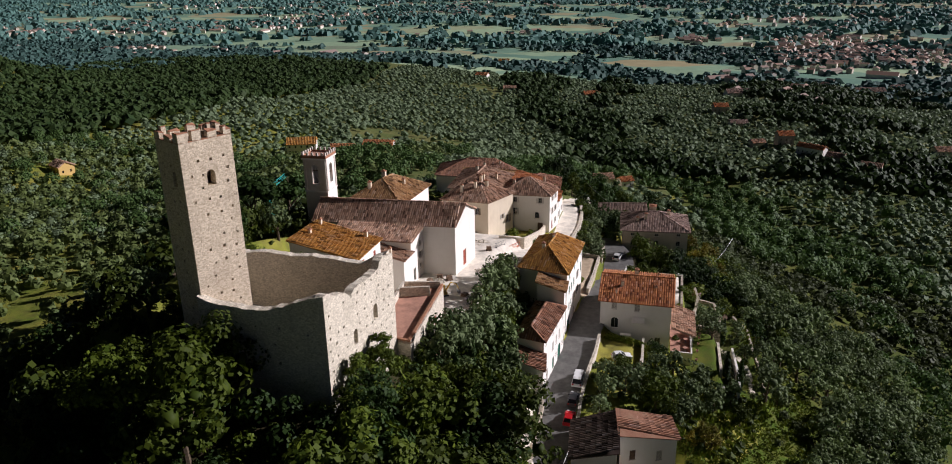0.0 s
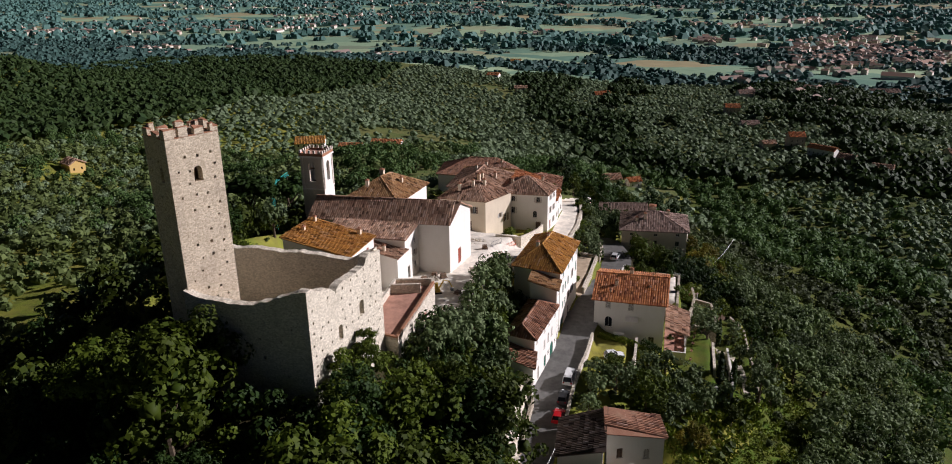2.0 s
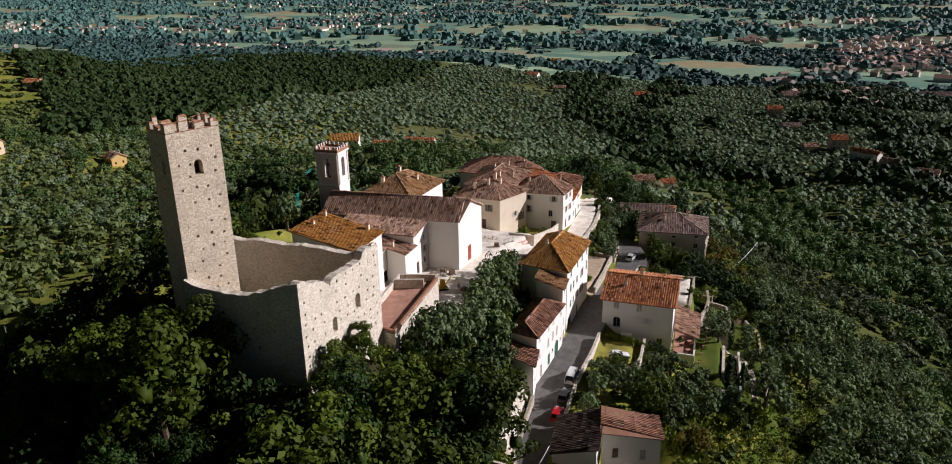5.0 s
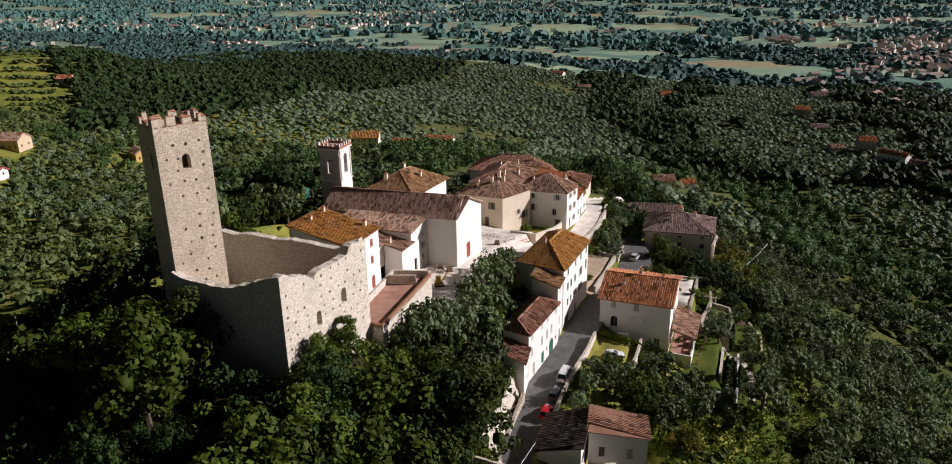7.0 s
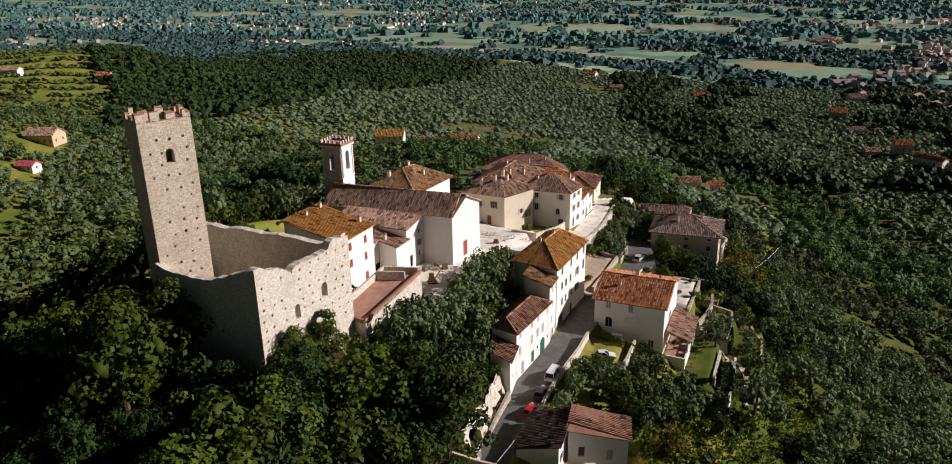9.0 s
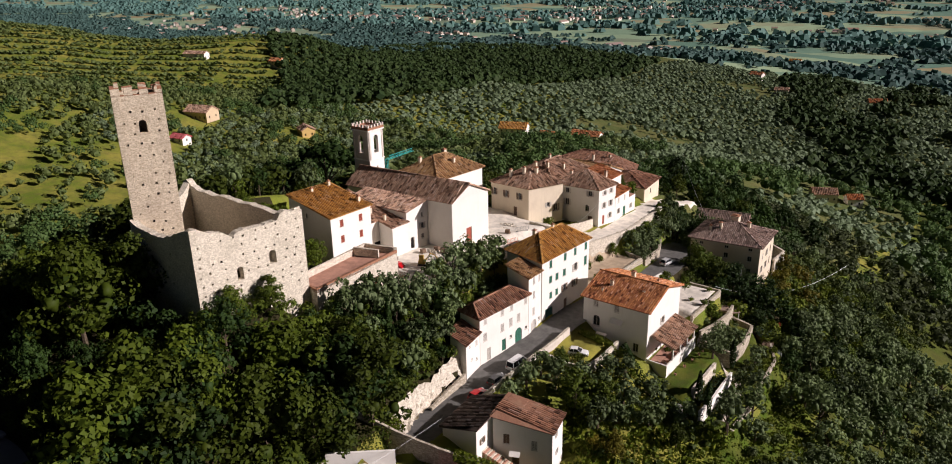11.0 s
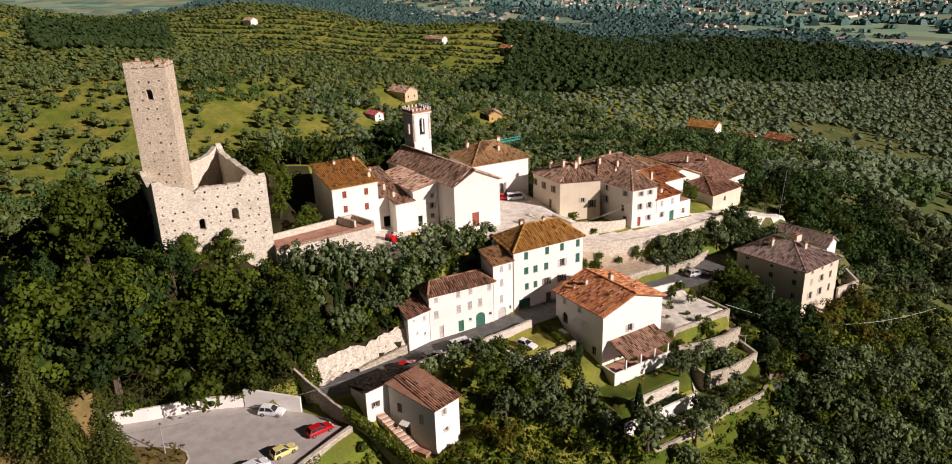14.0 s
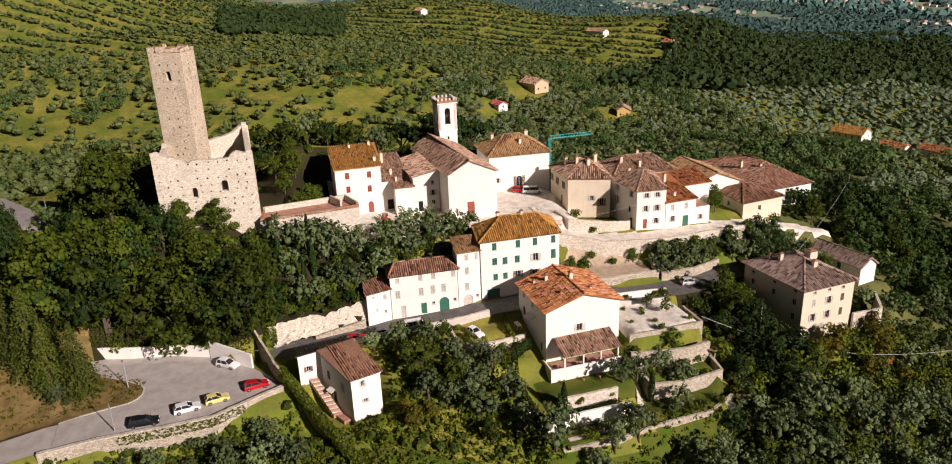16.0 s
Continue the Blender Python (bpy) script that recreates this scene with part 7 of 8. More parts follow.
def hedge(name, label, pts, width, height, n, leaf="leaf_hedge", lift=0.0):
    """A clipped or trailing run of leaves along a line of places (x, y, z or None for the ground)."""
    r = np.random.default_rng(len(pts) * 17 + n)
    seg = [math.dist(a[:2], c[:2]) for a, c in zip(pts, pts[1:])]
    k = r.choice(len(seg), n, p=np.array(seg) / sum(seg))
    f = r.random(n)
    P = np.array([(p[0], p[1], p[2] if p[2] is not None else ground_z(p[0], p[1])) for p in pts])
    c = P[k] + (P[k + 1] - P[k]) * f[:, None]
    d = (P[k + 1] - P[k])[:, :2]
    d /= np.linalg.norm(d, axis=1, keepdims=True)
    t = r.uniform(0, 2 * np.pi, n)
    e = 0.7 + 0.35 * r.random(n)
    off = np.cos(t) * e * width / 2
    c[:, 0] += -d[:, 1] * off
    c[:, 1] += d[:, 0] * off
    c[:, 2] += lift + height / 2 + np.sin(t) * e * height / 2
    nr = np.stack([-d[:, 1] * np.cos(t), d[:, 0] * np.cos(t), np.sin(t)], 1) + 0.4 * r.normal(size=(n, 3))
    nr /= np.linalg.norm(nr, axis=1, keepdims=True)
    v, q = cards(c, nr, r.uniform(0.13, 0.3, n), r)
    return tagged(new(name, quads_of(name, v, q, M[leaf])), label, "hedge")


hedge("ivy_hedge", "yellow-green ivy hedge on top of the bending lane wall", [(-3.6, 87.7, 11.3), (-1.0, 88.9, 10.5), (2.8, 90.7, 9.0), (7.5, 92.7, 7.2), (13.4, 95.2, 5.4), (17.6, 97.6, 4.0)], 1.9, 1.9, 7500, lift=-1.2)
hedge("bank_ivy", "leafy branches hanging down the bank behind the white wall", [(-26.6, 56, 11.5), (-25.4, 61, 11.5), (-23.2, 69, 11.3), (-20.0, 76.5, 11.2), (-16.6, 80.2, 10.8), (-12.6, 84.2, 10.2)], 3.2, 5.2, 6500, "leaf_oak", -1.2)
hedge("yard_hedge", "clipped green hedge in the shaded yard", [(-6.2, 129.6, 11.3), (-1.0, 128.6, 11.3), (1.6, 129.0, 10.2)], 0.9, 1.3, 900)
hedge("garden_hedge", "dark green hedge running down the garden", [(2.2, 131.2, None), (5.6, 127.0, None), (9.6, 125.6, None), (13.8, 126.4, None), (17.4, 127.2, None)], 1.3, 2.5, 2400, "leaf_dark")
hedge("square_hedge", "green creeper over the edge of the square", [(-27.2, 116, 22.2), (-26.2, 123, 22.2), (-25.4, 131, 21.8)], 1.2, 1.6, 1300, lift=-1.0)
hedge("wall_ivy", "green weeds hanging over the rubble retaining wall", [(3.3, 62, 8.6), (3.7, 69, 8.7), (3.6, 76, 8.7), (1.3, 81, 8.8)], 0.9, 1.6, 1100, lift=-0.9)
hedge("bank_creeper", "flowering creeper on the pale stone bank", [(-13.2, 86.9, 11.6), (-15.0, 87.0, 12.6), (-17.5, 87.0, 14.0), (-19.5, 87.4, 14.8)], 2.4, 1.8, 2200, "leaf_hedge", -0.6)
hedge("lawn_border_hedge", "dark shrubs planted along the white garden wall", [(17.6, 131, 3.9), (17.4, 137, 3.9), (17.2, 142, 3.9)], 1.6, 1.0, 900, "leaf_dark")

# ---- cars ----


def car(name, label, paint, x, y, z, heading, L=4.1, Wd=1.7, Hg=1.48, van=False):
    base = group_at(name, x, y, z, heading)
    tagged(base, label, "car", "parked cars")
    h = Wd / 2
    nose = 0.62 if not van else 0.8
    side = [(-L / 2, 0.32), (-L / 2 + 0.05, 0.75), (-L / 2 + 0.12, 0.92), (L / 2 - 1.25, 0.95), (L / 2 - 0.35, 0.8), (L / 2 - 0.03, nose), (L / 2, 0.34), (L / 2 - 0.2, 0.24), (-L / 2 + 0.2, 0.24)]
    n = len(side)
    b = Build()
    v = [(u, s * (h if 0.3 < w < 0.9 else h - 0.07), w) for s in (-1, 1) for u, w in side]
    b.add(v, [tuple(range(n)), tuple(range(2 * n - 1, n - 1, -1))] + [(i, n + i, n + (i + 1) % n, (i + 1) % n) for i in range(n)])
    b.done("body", paint, base)
    r0, r1, t0, t1 = -L / 2 + 0.1, L / 2 - (1.2 if not van else 0.75), -L / 2 + (0.5 if not van else 0.2), L / 2 - (2.0 if not van else 1.3)
    lo = [(r0, -h + 0.08, 0.9), (r1, -h + 0.08, 0.93), (r1, h - 0.08, 0.93), (r0, h - 0.08, 0.9)]
    hi = [(t0, -h + 0.24, Hg - 0.06), (t1, -h + 0.24, Hg - 0.06), (t1, h - 0.24, Hg - 0.06), (t0, h - 0.24, Hg - 0.06)]
    Build().add(lo + hi, [(3, 2, 1, 0), (4, 5, 6, 7), (0, 1, 5, 4), (1, 2, 6, 5), (2, 3, 7, 6), (3, 0, 4, 7)]).done("glazing", M["glass"], base, "dark tinted car windows")
    rf = Build()
    rf.prism([(t0 - 0.06, -h + 0.22), (t1 + 0.06, -h + 0.22), (t1 + 0.06, h - 0.22), (t0 - 0.06, h - 0.22)], Hg - 0.055, Hg)
    for s in (-1, 1):
        for f in (0.0, 0.42, 1.0):
            a = Vector((r0 + (r1 - r0) * f, s * (h - 0.075), 0.9))
            c = Vector((t0 + (t1 - t0) * f, s * (h - 0.235), Hg - 0.04))
            Build().tube([a, c], [0.05, 0.05], 4).done("pillar", paint, base)
    rf.done("roof", paint, base)
    for u in (-L / 2 + 0.72, L / 2 - 0.78):
        for s in (-1, 1):
            w = Build()
            prof = [(0.0, 0.0), (0.3, 0.0), (0.32, 0.04), (0.32, 0.16), (0.3, 0.2), (0.0, 0.2)]
            w.lathe(prof[1:5], sides=16)
            w.f.append(tuple(range(15, -1, -1)))
            w.v = [(a + u, s * (h - 0.19 + c), e + 0.32) for a, e, c in w.v]
            wo = w.done("wheel", M["tyre"], base)
            rm = Build().lathe([(0.2, 0.0), (0.19, 0.02)], sides=12)
            rm.v = [(a + u, s * (h + 0.012 + c), e + 0.32) for a, e, c in rm.v]
            rm.done("rim", M["rim"], wo)
    for s in (-1, 1):
        Build().box(L / 2 - 0.16, s * (h - 0.34) - 0.2, 0.6, L / 2 + 0.005, s * (h - 0.34) + 0.2, 0.74).done("headlight", M["lamp_clear"], base)
        Build().box(-L / 2 - 0.005, s * (h - 0.25) - 0.14, 0.66, -L / 2 + 0.12, s * (h - 0.25) + 0.14, 0.86).done("tail_light", M["lamp_red"], base)
        Build().box(r1 - 0.35, s * (h + 0.06) - 0.08, 0.92, r1 - 0.2, s * (h + 0.06) + 0.08, 1.06).done("mirror", paint, base)
    return base


LOT = 8.86
car("hatchback", "white sport utility car parked by the white wall", M["car_white"], -13.2, 79.0, LOT, 48, 4.1, 1.75, 1.58)
car("hatchback", "red hatchback parked at the car park parapet", M["car_red"], -3.9, 83.4, LOT, 96, 4.2, 1.7, 1.46)
car("hatchback", "pale yellow hatchback parked at the parapet", M["car_yellow"], -2.0, 76.9, LOT, 98, 3.9, 1.65, 1.46)
car("hatchback", "white hatchback parked at the parapet", M["car_white"], -1.0, 72.2, LOT, 97, 4.2, 1.7, 1.46)
car("sedan", "black car parked at the parapet", M["car_black"], 0.5, 65.8, LOT, 86, 4.6, 1.75, 1.45)
car("hatchback", "red car parked in the narrow lane", M["car_red"], -9.7, 102.0, 10.92, 88, 3.8, 1.6, 1.45)
car("hatchback", "dark grey car parked in the narrow lane", M["car_grey"], -9.6, 107.3, 11.1, 88, 4.0, 1.65, 1.45)
car("van", "white van parked in the narrow lane", M["car_white"], -9.4, 113.2, 11.35, 87, 4.6, 1.8, 1.85, True)
car("hatchback", "small white car parked in the garden yard", M["car_white"], -2.6, 122.6, 11.32, 20, 3.6, 1.6, 1.45)
car("pickup", "white pickup parked on the building site", M["car_white"], -46.2, 152.6, 22.0, 70, 4.8, 1.8, 1.7, True)
car("hatchback", "dark red car in the shade of the hall", M["car_red"], -48.0, 150.0, 22.05, 60, 3.9, 1.65, 1.45)
car("hatchback", "dark car on the road by the farm house", M["car_silver"], -6.0, 170.6, 11.35, 80, 4.0, 1.65, 1.45)
car("hatchback", "silver car parked in the shade of the castle wood", M["car_silver"], -50.0, 47.0, 19.4, 10, 4.0, 1.65, 1.45)

# ---- building site on the square ----
loader = group_at("skid_loader", -38.0, 114.6, 22.95, 20)
tagged(loader, "small red loader on the building site", "loader")
Build().box(-0.9, -0.6, 0.35, 0.9, 0.6, 1.0).prism([(-0.9, -0.55), (0.1, -0.55), (0.1, 0.55), (-0.9, 0.55)], 1.0, 1.35).done("chassis", M["car_red"], loader)
Build().box(-0.4, -0.5, 1.36, 0.5, -0.42, 2.0).box(-0.4, 0.42, 1.36, 0.5, 0.5, 2.0).box(-0.45, -0.52, 2.0, 0.55, 0.52, 2.06).done("cab", M["metal"], loader)
Build().prism([(1.0, -0.8), (1.7, -0.8), (1.7, 0.8), (1.0, 0.8)], [0.15, 0.1, 0.1, 0.15], [0.75, 0.2, 0.2, 0.75]).done("bucket", M["car_red"], loader)
for u in (-0.55, 0.55):
    for s in (-1, 1):
        w = Build().lathe([(0.36, 0.0), (0.36, 0.25)], sides=14)
        w.v = [(a + u, s * (0.6 + c), e + 0.37) for a, e, c in w.v]
        w.done("wheel", M["tyre"], loader)
digger = group_at("mini_excavator", -34.4, 118.4, 22.75, 30)
tagged(digger, "yellow mini excavator on the building site", "excavator")
yellow_paint = plain("machine_yellow", (0.55, 0.36, 0.04), 0.5)
for s in (-1, 1):
    Build().box(-0.9, s * 0.6 - 0.16, 0.02, 0.9, s * 0.6 + 0.16, 0.42).done("track", M["tyre"], digger)
Build().box(-0.8, -0.55, 0.5, 0.6, 0.55, 1.1).prism([(-0.6, -0.5), (0.3, -0.5), (0.3, 0.1), (-0.6, 0.1)], 1.1, 2.2).done("cab", yellow_paint, digger)
Build().tube([(0.5, 0.3, 0.9), (1.5, 0.3, 2.4), (2.5, 0.3, 2.0), (3.0, 0.3, 0.8)], [0.14, 0.13, 0.11, 0.09], 6).done("boom", yellow_paint, digger)
Build().box(2.7, 0.0, 0.1, 3.2, 0.6, 0.7).done("bucket", M["metal"], digger)


def heap(name, label, x, y, z, size, material, seed):
    r = random.Random(seed)
    b = Build()
    for _ in range(26):
        a, e = r.uniform(0, 6.28), size * r.random() ** 0.7
        s = r.uniform(0.12, 0.4) * size * 0.35
        cx, cy, cz = math.cos(a) * e, math.sin(a) * e, max(0, (size - e) * 0.35) * r.uniform(0.3, 1)
        b.lathe([(s, cz - 0.2), (s * 0.9, cz + s * 0.4), (s * 0.35, cz + s * 0.8)], cx, cy, 6)
    b.v = [(p[0] * 1.2 + r.uniform(-0.05, 0.05), p[1] + r.uniform(-0.05, 0.05), p[2]) for p in b.v]
    ob = b.done(name, material)
    ob.matrix_basis = pose(x, y, z)
    return tagged(ob, label, "rubble")


heap("rubble_heap", "heap of pale rubble on the building site", -34.5, 147.5, 21.9, 2.2, M["palestone"], 1)
heap("rubble_heap", "heap of pale rubble on the building site", -36.8, 124.8, 22.9, 1.2, M["palestone"], 2)
heap("rubble_heap", "heap of earth and stones beside the terrace block", -33.0, 111.0, 23.1, 1.6, M["sand"], 3)
heap("rubble_heap", "heap of pale rubble on the building site", -30.5, 131.0, 22.7, 1.2, M["palestone"], 4)
heap("gravel_heap", "heap of gravel by the square wall", -29.0, 124.0, 22.7, 1.0, M["gravel"], 5)
for x, y, t in ((-37.2, 126.2, 10), (-38.4, 123.4, 80), (-35.2, 125.6, 40), (-30.6, 119.0, 70), (-31.4, 143.2, 20)):
    b = Build()
    for i in range(4):
        b.box(-0.6, -0.5 + 0.28 * i, 0.12, 0.6, -0.32 + 0.28 * i, 0.15)
    for i in range(3):
        b.box(-0.6 + 0.55 * i, -0.5, 0.0, -0.5 + 0.55 * i, 0.52, 0.119)
    b.box(-0.5, -0.4, 0.151, 0.45, 0.4, 0.151 + random.uniform(0.3, 0.8))
    ob = b.done("pallet", M["wood_brown"])
    ob.matrix_basis = pose(x, y, ground_z(x, y) + 0.02, 0, 0, t)
    tagged(ob, "wooden pallet with building material", "pallet", "pallets")
for i, (x, y, t) in enumerate(((-28.6, 136.0, 75), (-27.8, 139.4, 75), (-29.6, 146.2, 60), (-27.2, 150.0, 60), (-29.2, 117.0, 85))):
    b = Build()
    b.box(-1.6, -0.02, 0.15, 1.6, 0.02, 0.2).box(-1.6, -0.02, 1.0, 1.6, 0.02, 1.05)
    for k in range(9):
        b.box(-1.6 + 0.39 * k, -0.015, 0.2, -1.56 + 0.39 * k, 0.015, 1.0)
    b.box(-1.3, -0.25, 0.0, -1.2, 0.25, 0.15).box(1.2, -0.25, 0.0, 1.3, 0.25, 0.15)
    ob = b.done("site_barrier", M["orange_net"] if i % 2 else M["metal"])
    ob.matrix_basis = pose(x, y, ground_z(x, y) + 0.01, 0, 0, t)
    tagged(ob, "site barrier on the edge of the square", "barrier", "barriers")

crane = group_at("crane", -102.0, 182.3, ground_z(-102.0, 182.3))
tagged(crane, "turquoise self-erecting crane with a lattice jib", "crane")
ch = 20.0 - ground_z(-102.0, 182.3)
b = Build()
for s, q in ((-0.3, -0.3), (0.3, -0.3), (0.3, 0.3), (-0.3, 0.3)):
    b.box(s - 0.05, q - 0.05, 0, s + 0.05, q + 0.05, ch)
for i in range(int(ch / 1.2)):
    b.tube([(-0.3, -0.3, i * 1.2), (0.3, -0.3, i * 1.2 + 1.2)], [0.03, 0.03], 4).tube([(0.3, 0.3, i * 1.2), (0.3, -0.3, i * 1.2 + 1.2)], [0.03, 0.03], 4)
b.done("mast", M["turquoise"], crane)
b = Build()
jd = Vector((-3.7, 15.8, -1.2)).normalized()
for off in ((0.0, 0.0, 0.9), (0.45, 0.1, 0.0), (-0.45, -0.1, 0.0)):
    a = Vector(off) + Vector((0, 0, ch))
    b.tube([a, a + jd * 17], [0.09, 0.07], 5)
for i in range(14):
    a = Vector((0.45, 0.1, ch)) + jd * (i * 1.2)
    b.tube([a, Vector((0, 0, ch + 0.9)) + jd * (i * 1.2 + 0.6), Vector((-0.45, -0.1, ch)) + jd * (i * 1.2 + 1.2)], [0.045] * 3, 4)
b.done("jib", M["turquoise"], crane)
Build().box(-1.1, -1.1, 0, 1.1, 1.1, 0.7).done("ballast", M["rubble"], crane)

# ---- steps, landing and garden things ----
stair = group_at("outdoor_stair", 0, 0, 0)
tagged(stair, "brick and stone stair down to the gate house", "stairs")
for i in range(20):
    f = i / 20
    x, y, z = -2.2 + 6.0 * f, 92.6 + 3.0 * f, 9.8 - 4.6 * f
    Build().prism([(x, y - 0.75), (x + 0.42, y - 0.55), (x + 0.42, y + 0.95), (x, y + 0.75)], z - 0.8, z).done("step", M["terracotta"] if i % 2 else M["palestone"], stair)
Build().prism([(3.6, 95.2), (6.2, 96.3), (5.9, 97.4), (3.2, 96.2)], 4.2, 5.15).done("landing", M["terracotta"], stair)
canopy = group_at("door_canopy", 1.7, 95.4, 8.7, 24)
tagged(canopy, "small white canopy over the gate house door", "canopy")
Build().prism([(-0.8, -0.75), (0.8, -0.75), (0.8, 0.12), (-0.8, 0.12)], [0.0, 0.0, 0.35, 0.35], [0.06, 0.06, 0.41, 0.41]).done("canopy_sheet", M["white"], canopy)
Build().tube([(-0.7, 0.1, -0.3), (-0.7, -0.6, 0.05)], [0.03, 0.03], 4).tube([(0.7, 0.1, -0.3), (0.7, -0.6, 0.05)], [0.03, 0.03], 4).done("bracket", M["metal"], canopy)
awning = group_at("awning", -0.2, 132.9, 14.6)
tagged(awning, "white awning rolled out over a garden door", "awning")
Build().prism([(-1.2, -1.0), (1.2, -1.0), (1.2, 0.05), (-1.2, 0.05)], [-0.5, -0.5, 0.1, 0.1], [-0.45, -0.45, 0.15, 0.15]).done("awning_cloth", M["white"], awning)
Build().box(-1.2, -1.04, -0.62, 1.2, -0.98, -0.44).done("valance", M["white"], awning)
garden_table = group_at("garden_table", -2.4, 130.9, 11.3)
tagged(garden_table, "white garden table in the yard", "table")
Build().box(-1.0, -0.45, 0.70, 1.0, 0.45, 0.75).done("tabletop", M["white"], garden_table)
for sx in (-0.9, 0.84):
    for sy in (-0.4, 0.34):
        Build().box(sx, sy, 0, sx + 0.06, sy + 0.06, 0.699).done("leg", M["white"], garden_table)
pergola = group_at("pergola", 10.4, 163.0, ground_z(10.4, 163.0), 40)
tagged(pergola, "garden pergola with a dark weathered roof", "pergola")
ph = 7.4 - ground_z(10.4, 163.0)
Build().prism([(-2.6, -1.6), (2.6, -1.6), (2.6, 1.6), (-2.6, 1.6)], [ph - 0.25, ph - 0.25, ph + 0.1, ph + 0.1], [ph - 0.13, ph - 0.13, ph + 0.22, ph + 0.22]).done("roof", M["tile_grey"], pergola)
for sx in (-2.4, 2.28):
    for sy in (-1.45, 1.33):
        Build().box(sx, sy, -0.4, sx + 0.12, sy + 0.12, ph - 0.2).done("post", M["white"], pergola)
shed = group_at("garden_shed", 18.2, 166.6, ground_z(18.2, 166.6), 50)
tagged(shed, "small garden shed with a green metal roof", "shed")
Build().box(-1.4, -1.1, -0.5, 1.4, 1.1, 1.9).done("body", M["wood_brown"], shed)
Build().prism([(-1.7, -1.4), (0, -1.4), (0, 1.4), (-1.7, 1.4)], [1.85, 2.45, 2.45, 1.85], [1.93, 2.53, 2.53, 1.93]).prism([(0.002, -1.4), (1.7, -1.4), (1.7, 1.4), (0.002, 1.4)], [2.45, 1.85, 1.85, 2.45], [2.53, 1.93, 1.93, 2.53]).done("roof", plain("green_sheet", (0.10, 0.16, 0.12), 0.5), shed)
cabinet = group_at("utility_cabinet", 15.4, 125.6, ground_z(15.4, 125.6))
tagged(cabinet, "white utility cabinet beside the garden hedge", "cabinet")
Build().box(-0.5, -0.4, -0.3, 0.5, 0.4, 2.0).prism([(-0.6, -0.5), (0.6, -0.5), (0.6, 0.5), (-0.6, 0.5)], [2.0, 2.0, 2.2, 2.2], [2.08, 2.08, 2.28, 2.28]).done("body", M["white"], cabinet)
for x, y in ((11.2, 134), (11.5, 137.6), (11.8, 140.6), (12.1, 143.4), (12.2, 145.0)):
    b = Build().lathe([(0.16, 0.0), (0.26, 0.42), (0.28, 0.45), (0.24, 0.45), (0.2, 0.38)], sides=12)
    pot = group_at("flower_pot", x, y, ground_z(x, y))
    tagged(pot, "terracotta flower pot with a small plant", "flower pot", "flower pots")
    b.done("pot", M["terracotta"], pot)
    cv, cq = lobes_crown(rs, [(0, 0, 0.6, 0.28, 0.25)], 40, 0.12)
    part_mesh("plant", quads_of("plant", cv, cq, M["leaf_hedge"]), pot)
for x, y, z in ((9.0, 134.6, 7.72), (9.2, 138.2, 7.72), (9.3, 142.0, 7.72)):
    tb = group_at("porch_table", x, y, z)
    tagged(tb, "round table on the porch", "table", "porch tables")
    Build().lathe([(0.5, 0.72), (0.5, 0.76)], sides=18).done("tabletop", M["terracotta"], tb)
    Build().lathe([(0.25, 0.0), (0.05, 0.06), (0.05, 0.719)], sides=10).done("pedestal", M["metal"], tb)

# shrubs, young trees and beds that fill the gardens
shed_spots = random.Random(12)
for n, box, kinds, size in ((16, (9.4, 147.5, 14.2, 163), ("bush", "olivebush", "bush"), (0.6, 1.3)), (12, (15.7, 131, 18.0, 143), ("bush",), (0.4, 0.8)), (8, (24.4, 118, 31, 164), ("bush", "olivebush"), (0.7, 1.4)),
                            (10, (17.4, 148.5, 22.4, 161.5), ("bush", "olivebush"), (0.4, 0.8)), (8, (19.6, 127, 23, 146), ("bush", "olivebush"), (0.4, 0.9)), (8, (3.2, 132, 8.5, 147), ("bush",), (0.4, 0.8)), (12, (5.5, 164.5, 16, 171), ("bush",), (0.9, 1.6)),
                            (7, (1.0, 104.5, 10, 118), ("bush", "olivebush"), (0.7, 1.2)), (6, (-2.5, 151, 7.5, 162), ("bush",), (0.35, 0.6)), (16, (5, 198, 17, 215), ("bush", "olivebush"), (1.0, 2.0)), (14, (9.0, 147.5, 16.2, 163), ("bush", "bush", "olivebush"), (0.5, 1.0)), (10, (12.6, 183, 22, 200), ("bush",), (1.0, 1.9))):
    for _ in range(n):
        plant(shed_spots.choice(kinds), shed_spots.uniform(box[0], box[2]), shed_spots.uniform(box[1], box[3]), shed_spots.uniform(*size))
for x, y, s in ((12.6, 152.5, 1.0), (20.4, 151.5, 0.95), (21.0, 141.5, 0.9), (13.6, 147.0, 1.15), (26.5, 133, 1.1), (28, 150, 1.2)):
    plant("olive", x, y, s)
tunnel = group_at("plant_tunnel", 20.6, 161.2, ground_z(20.6, 161.2), 25)
tagged(tunnel, "small garden tunnel covered with grey-green sheet", "garden tunnel")
tb_ = Build()
for i in range(9):
    a = math.pi * i / 8
    tb_.v += [(-2.2, 1.3 * math.cos(a), 1.5 * math.sin(a)), (2.2, 1.3 * math.cos(a), 1.5 * math.sin(a))]
tb_.f = [(2 * i, 2 * i + 1, 2 * i + 3, 2 * i + 2) for i in range(8)] + [tuple(range(0, 18, 2)), tuple(range(17, 0, -2))]
tb_.done("cover", plain("grey_green_sheet", (0.16, 0.19, 0.16), 0.5), tunnel)
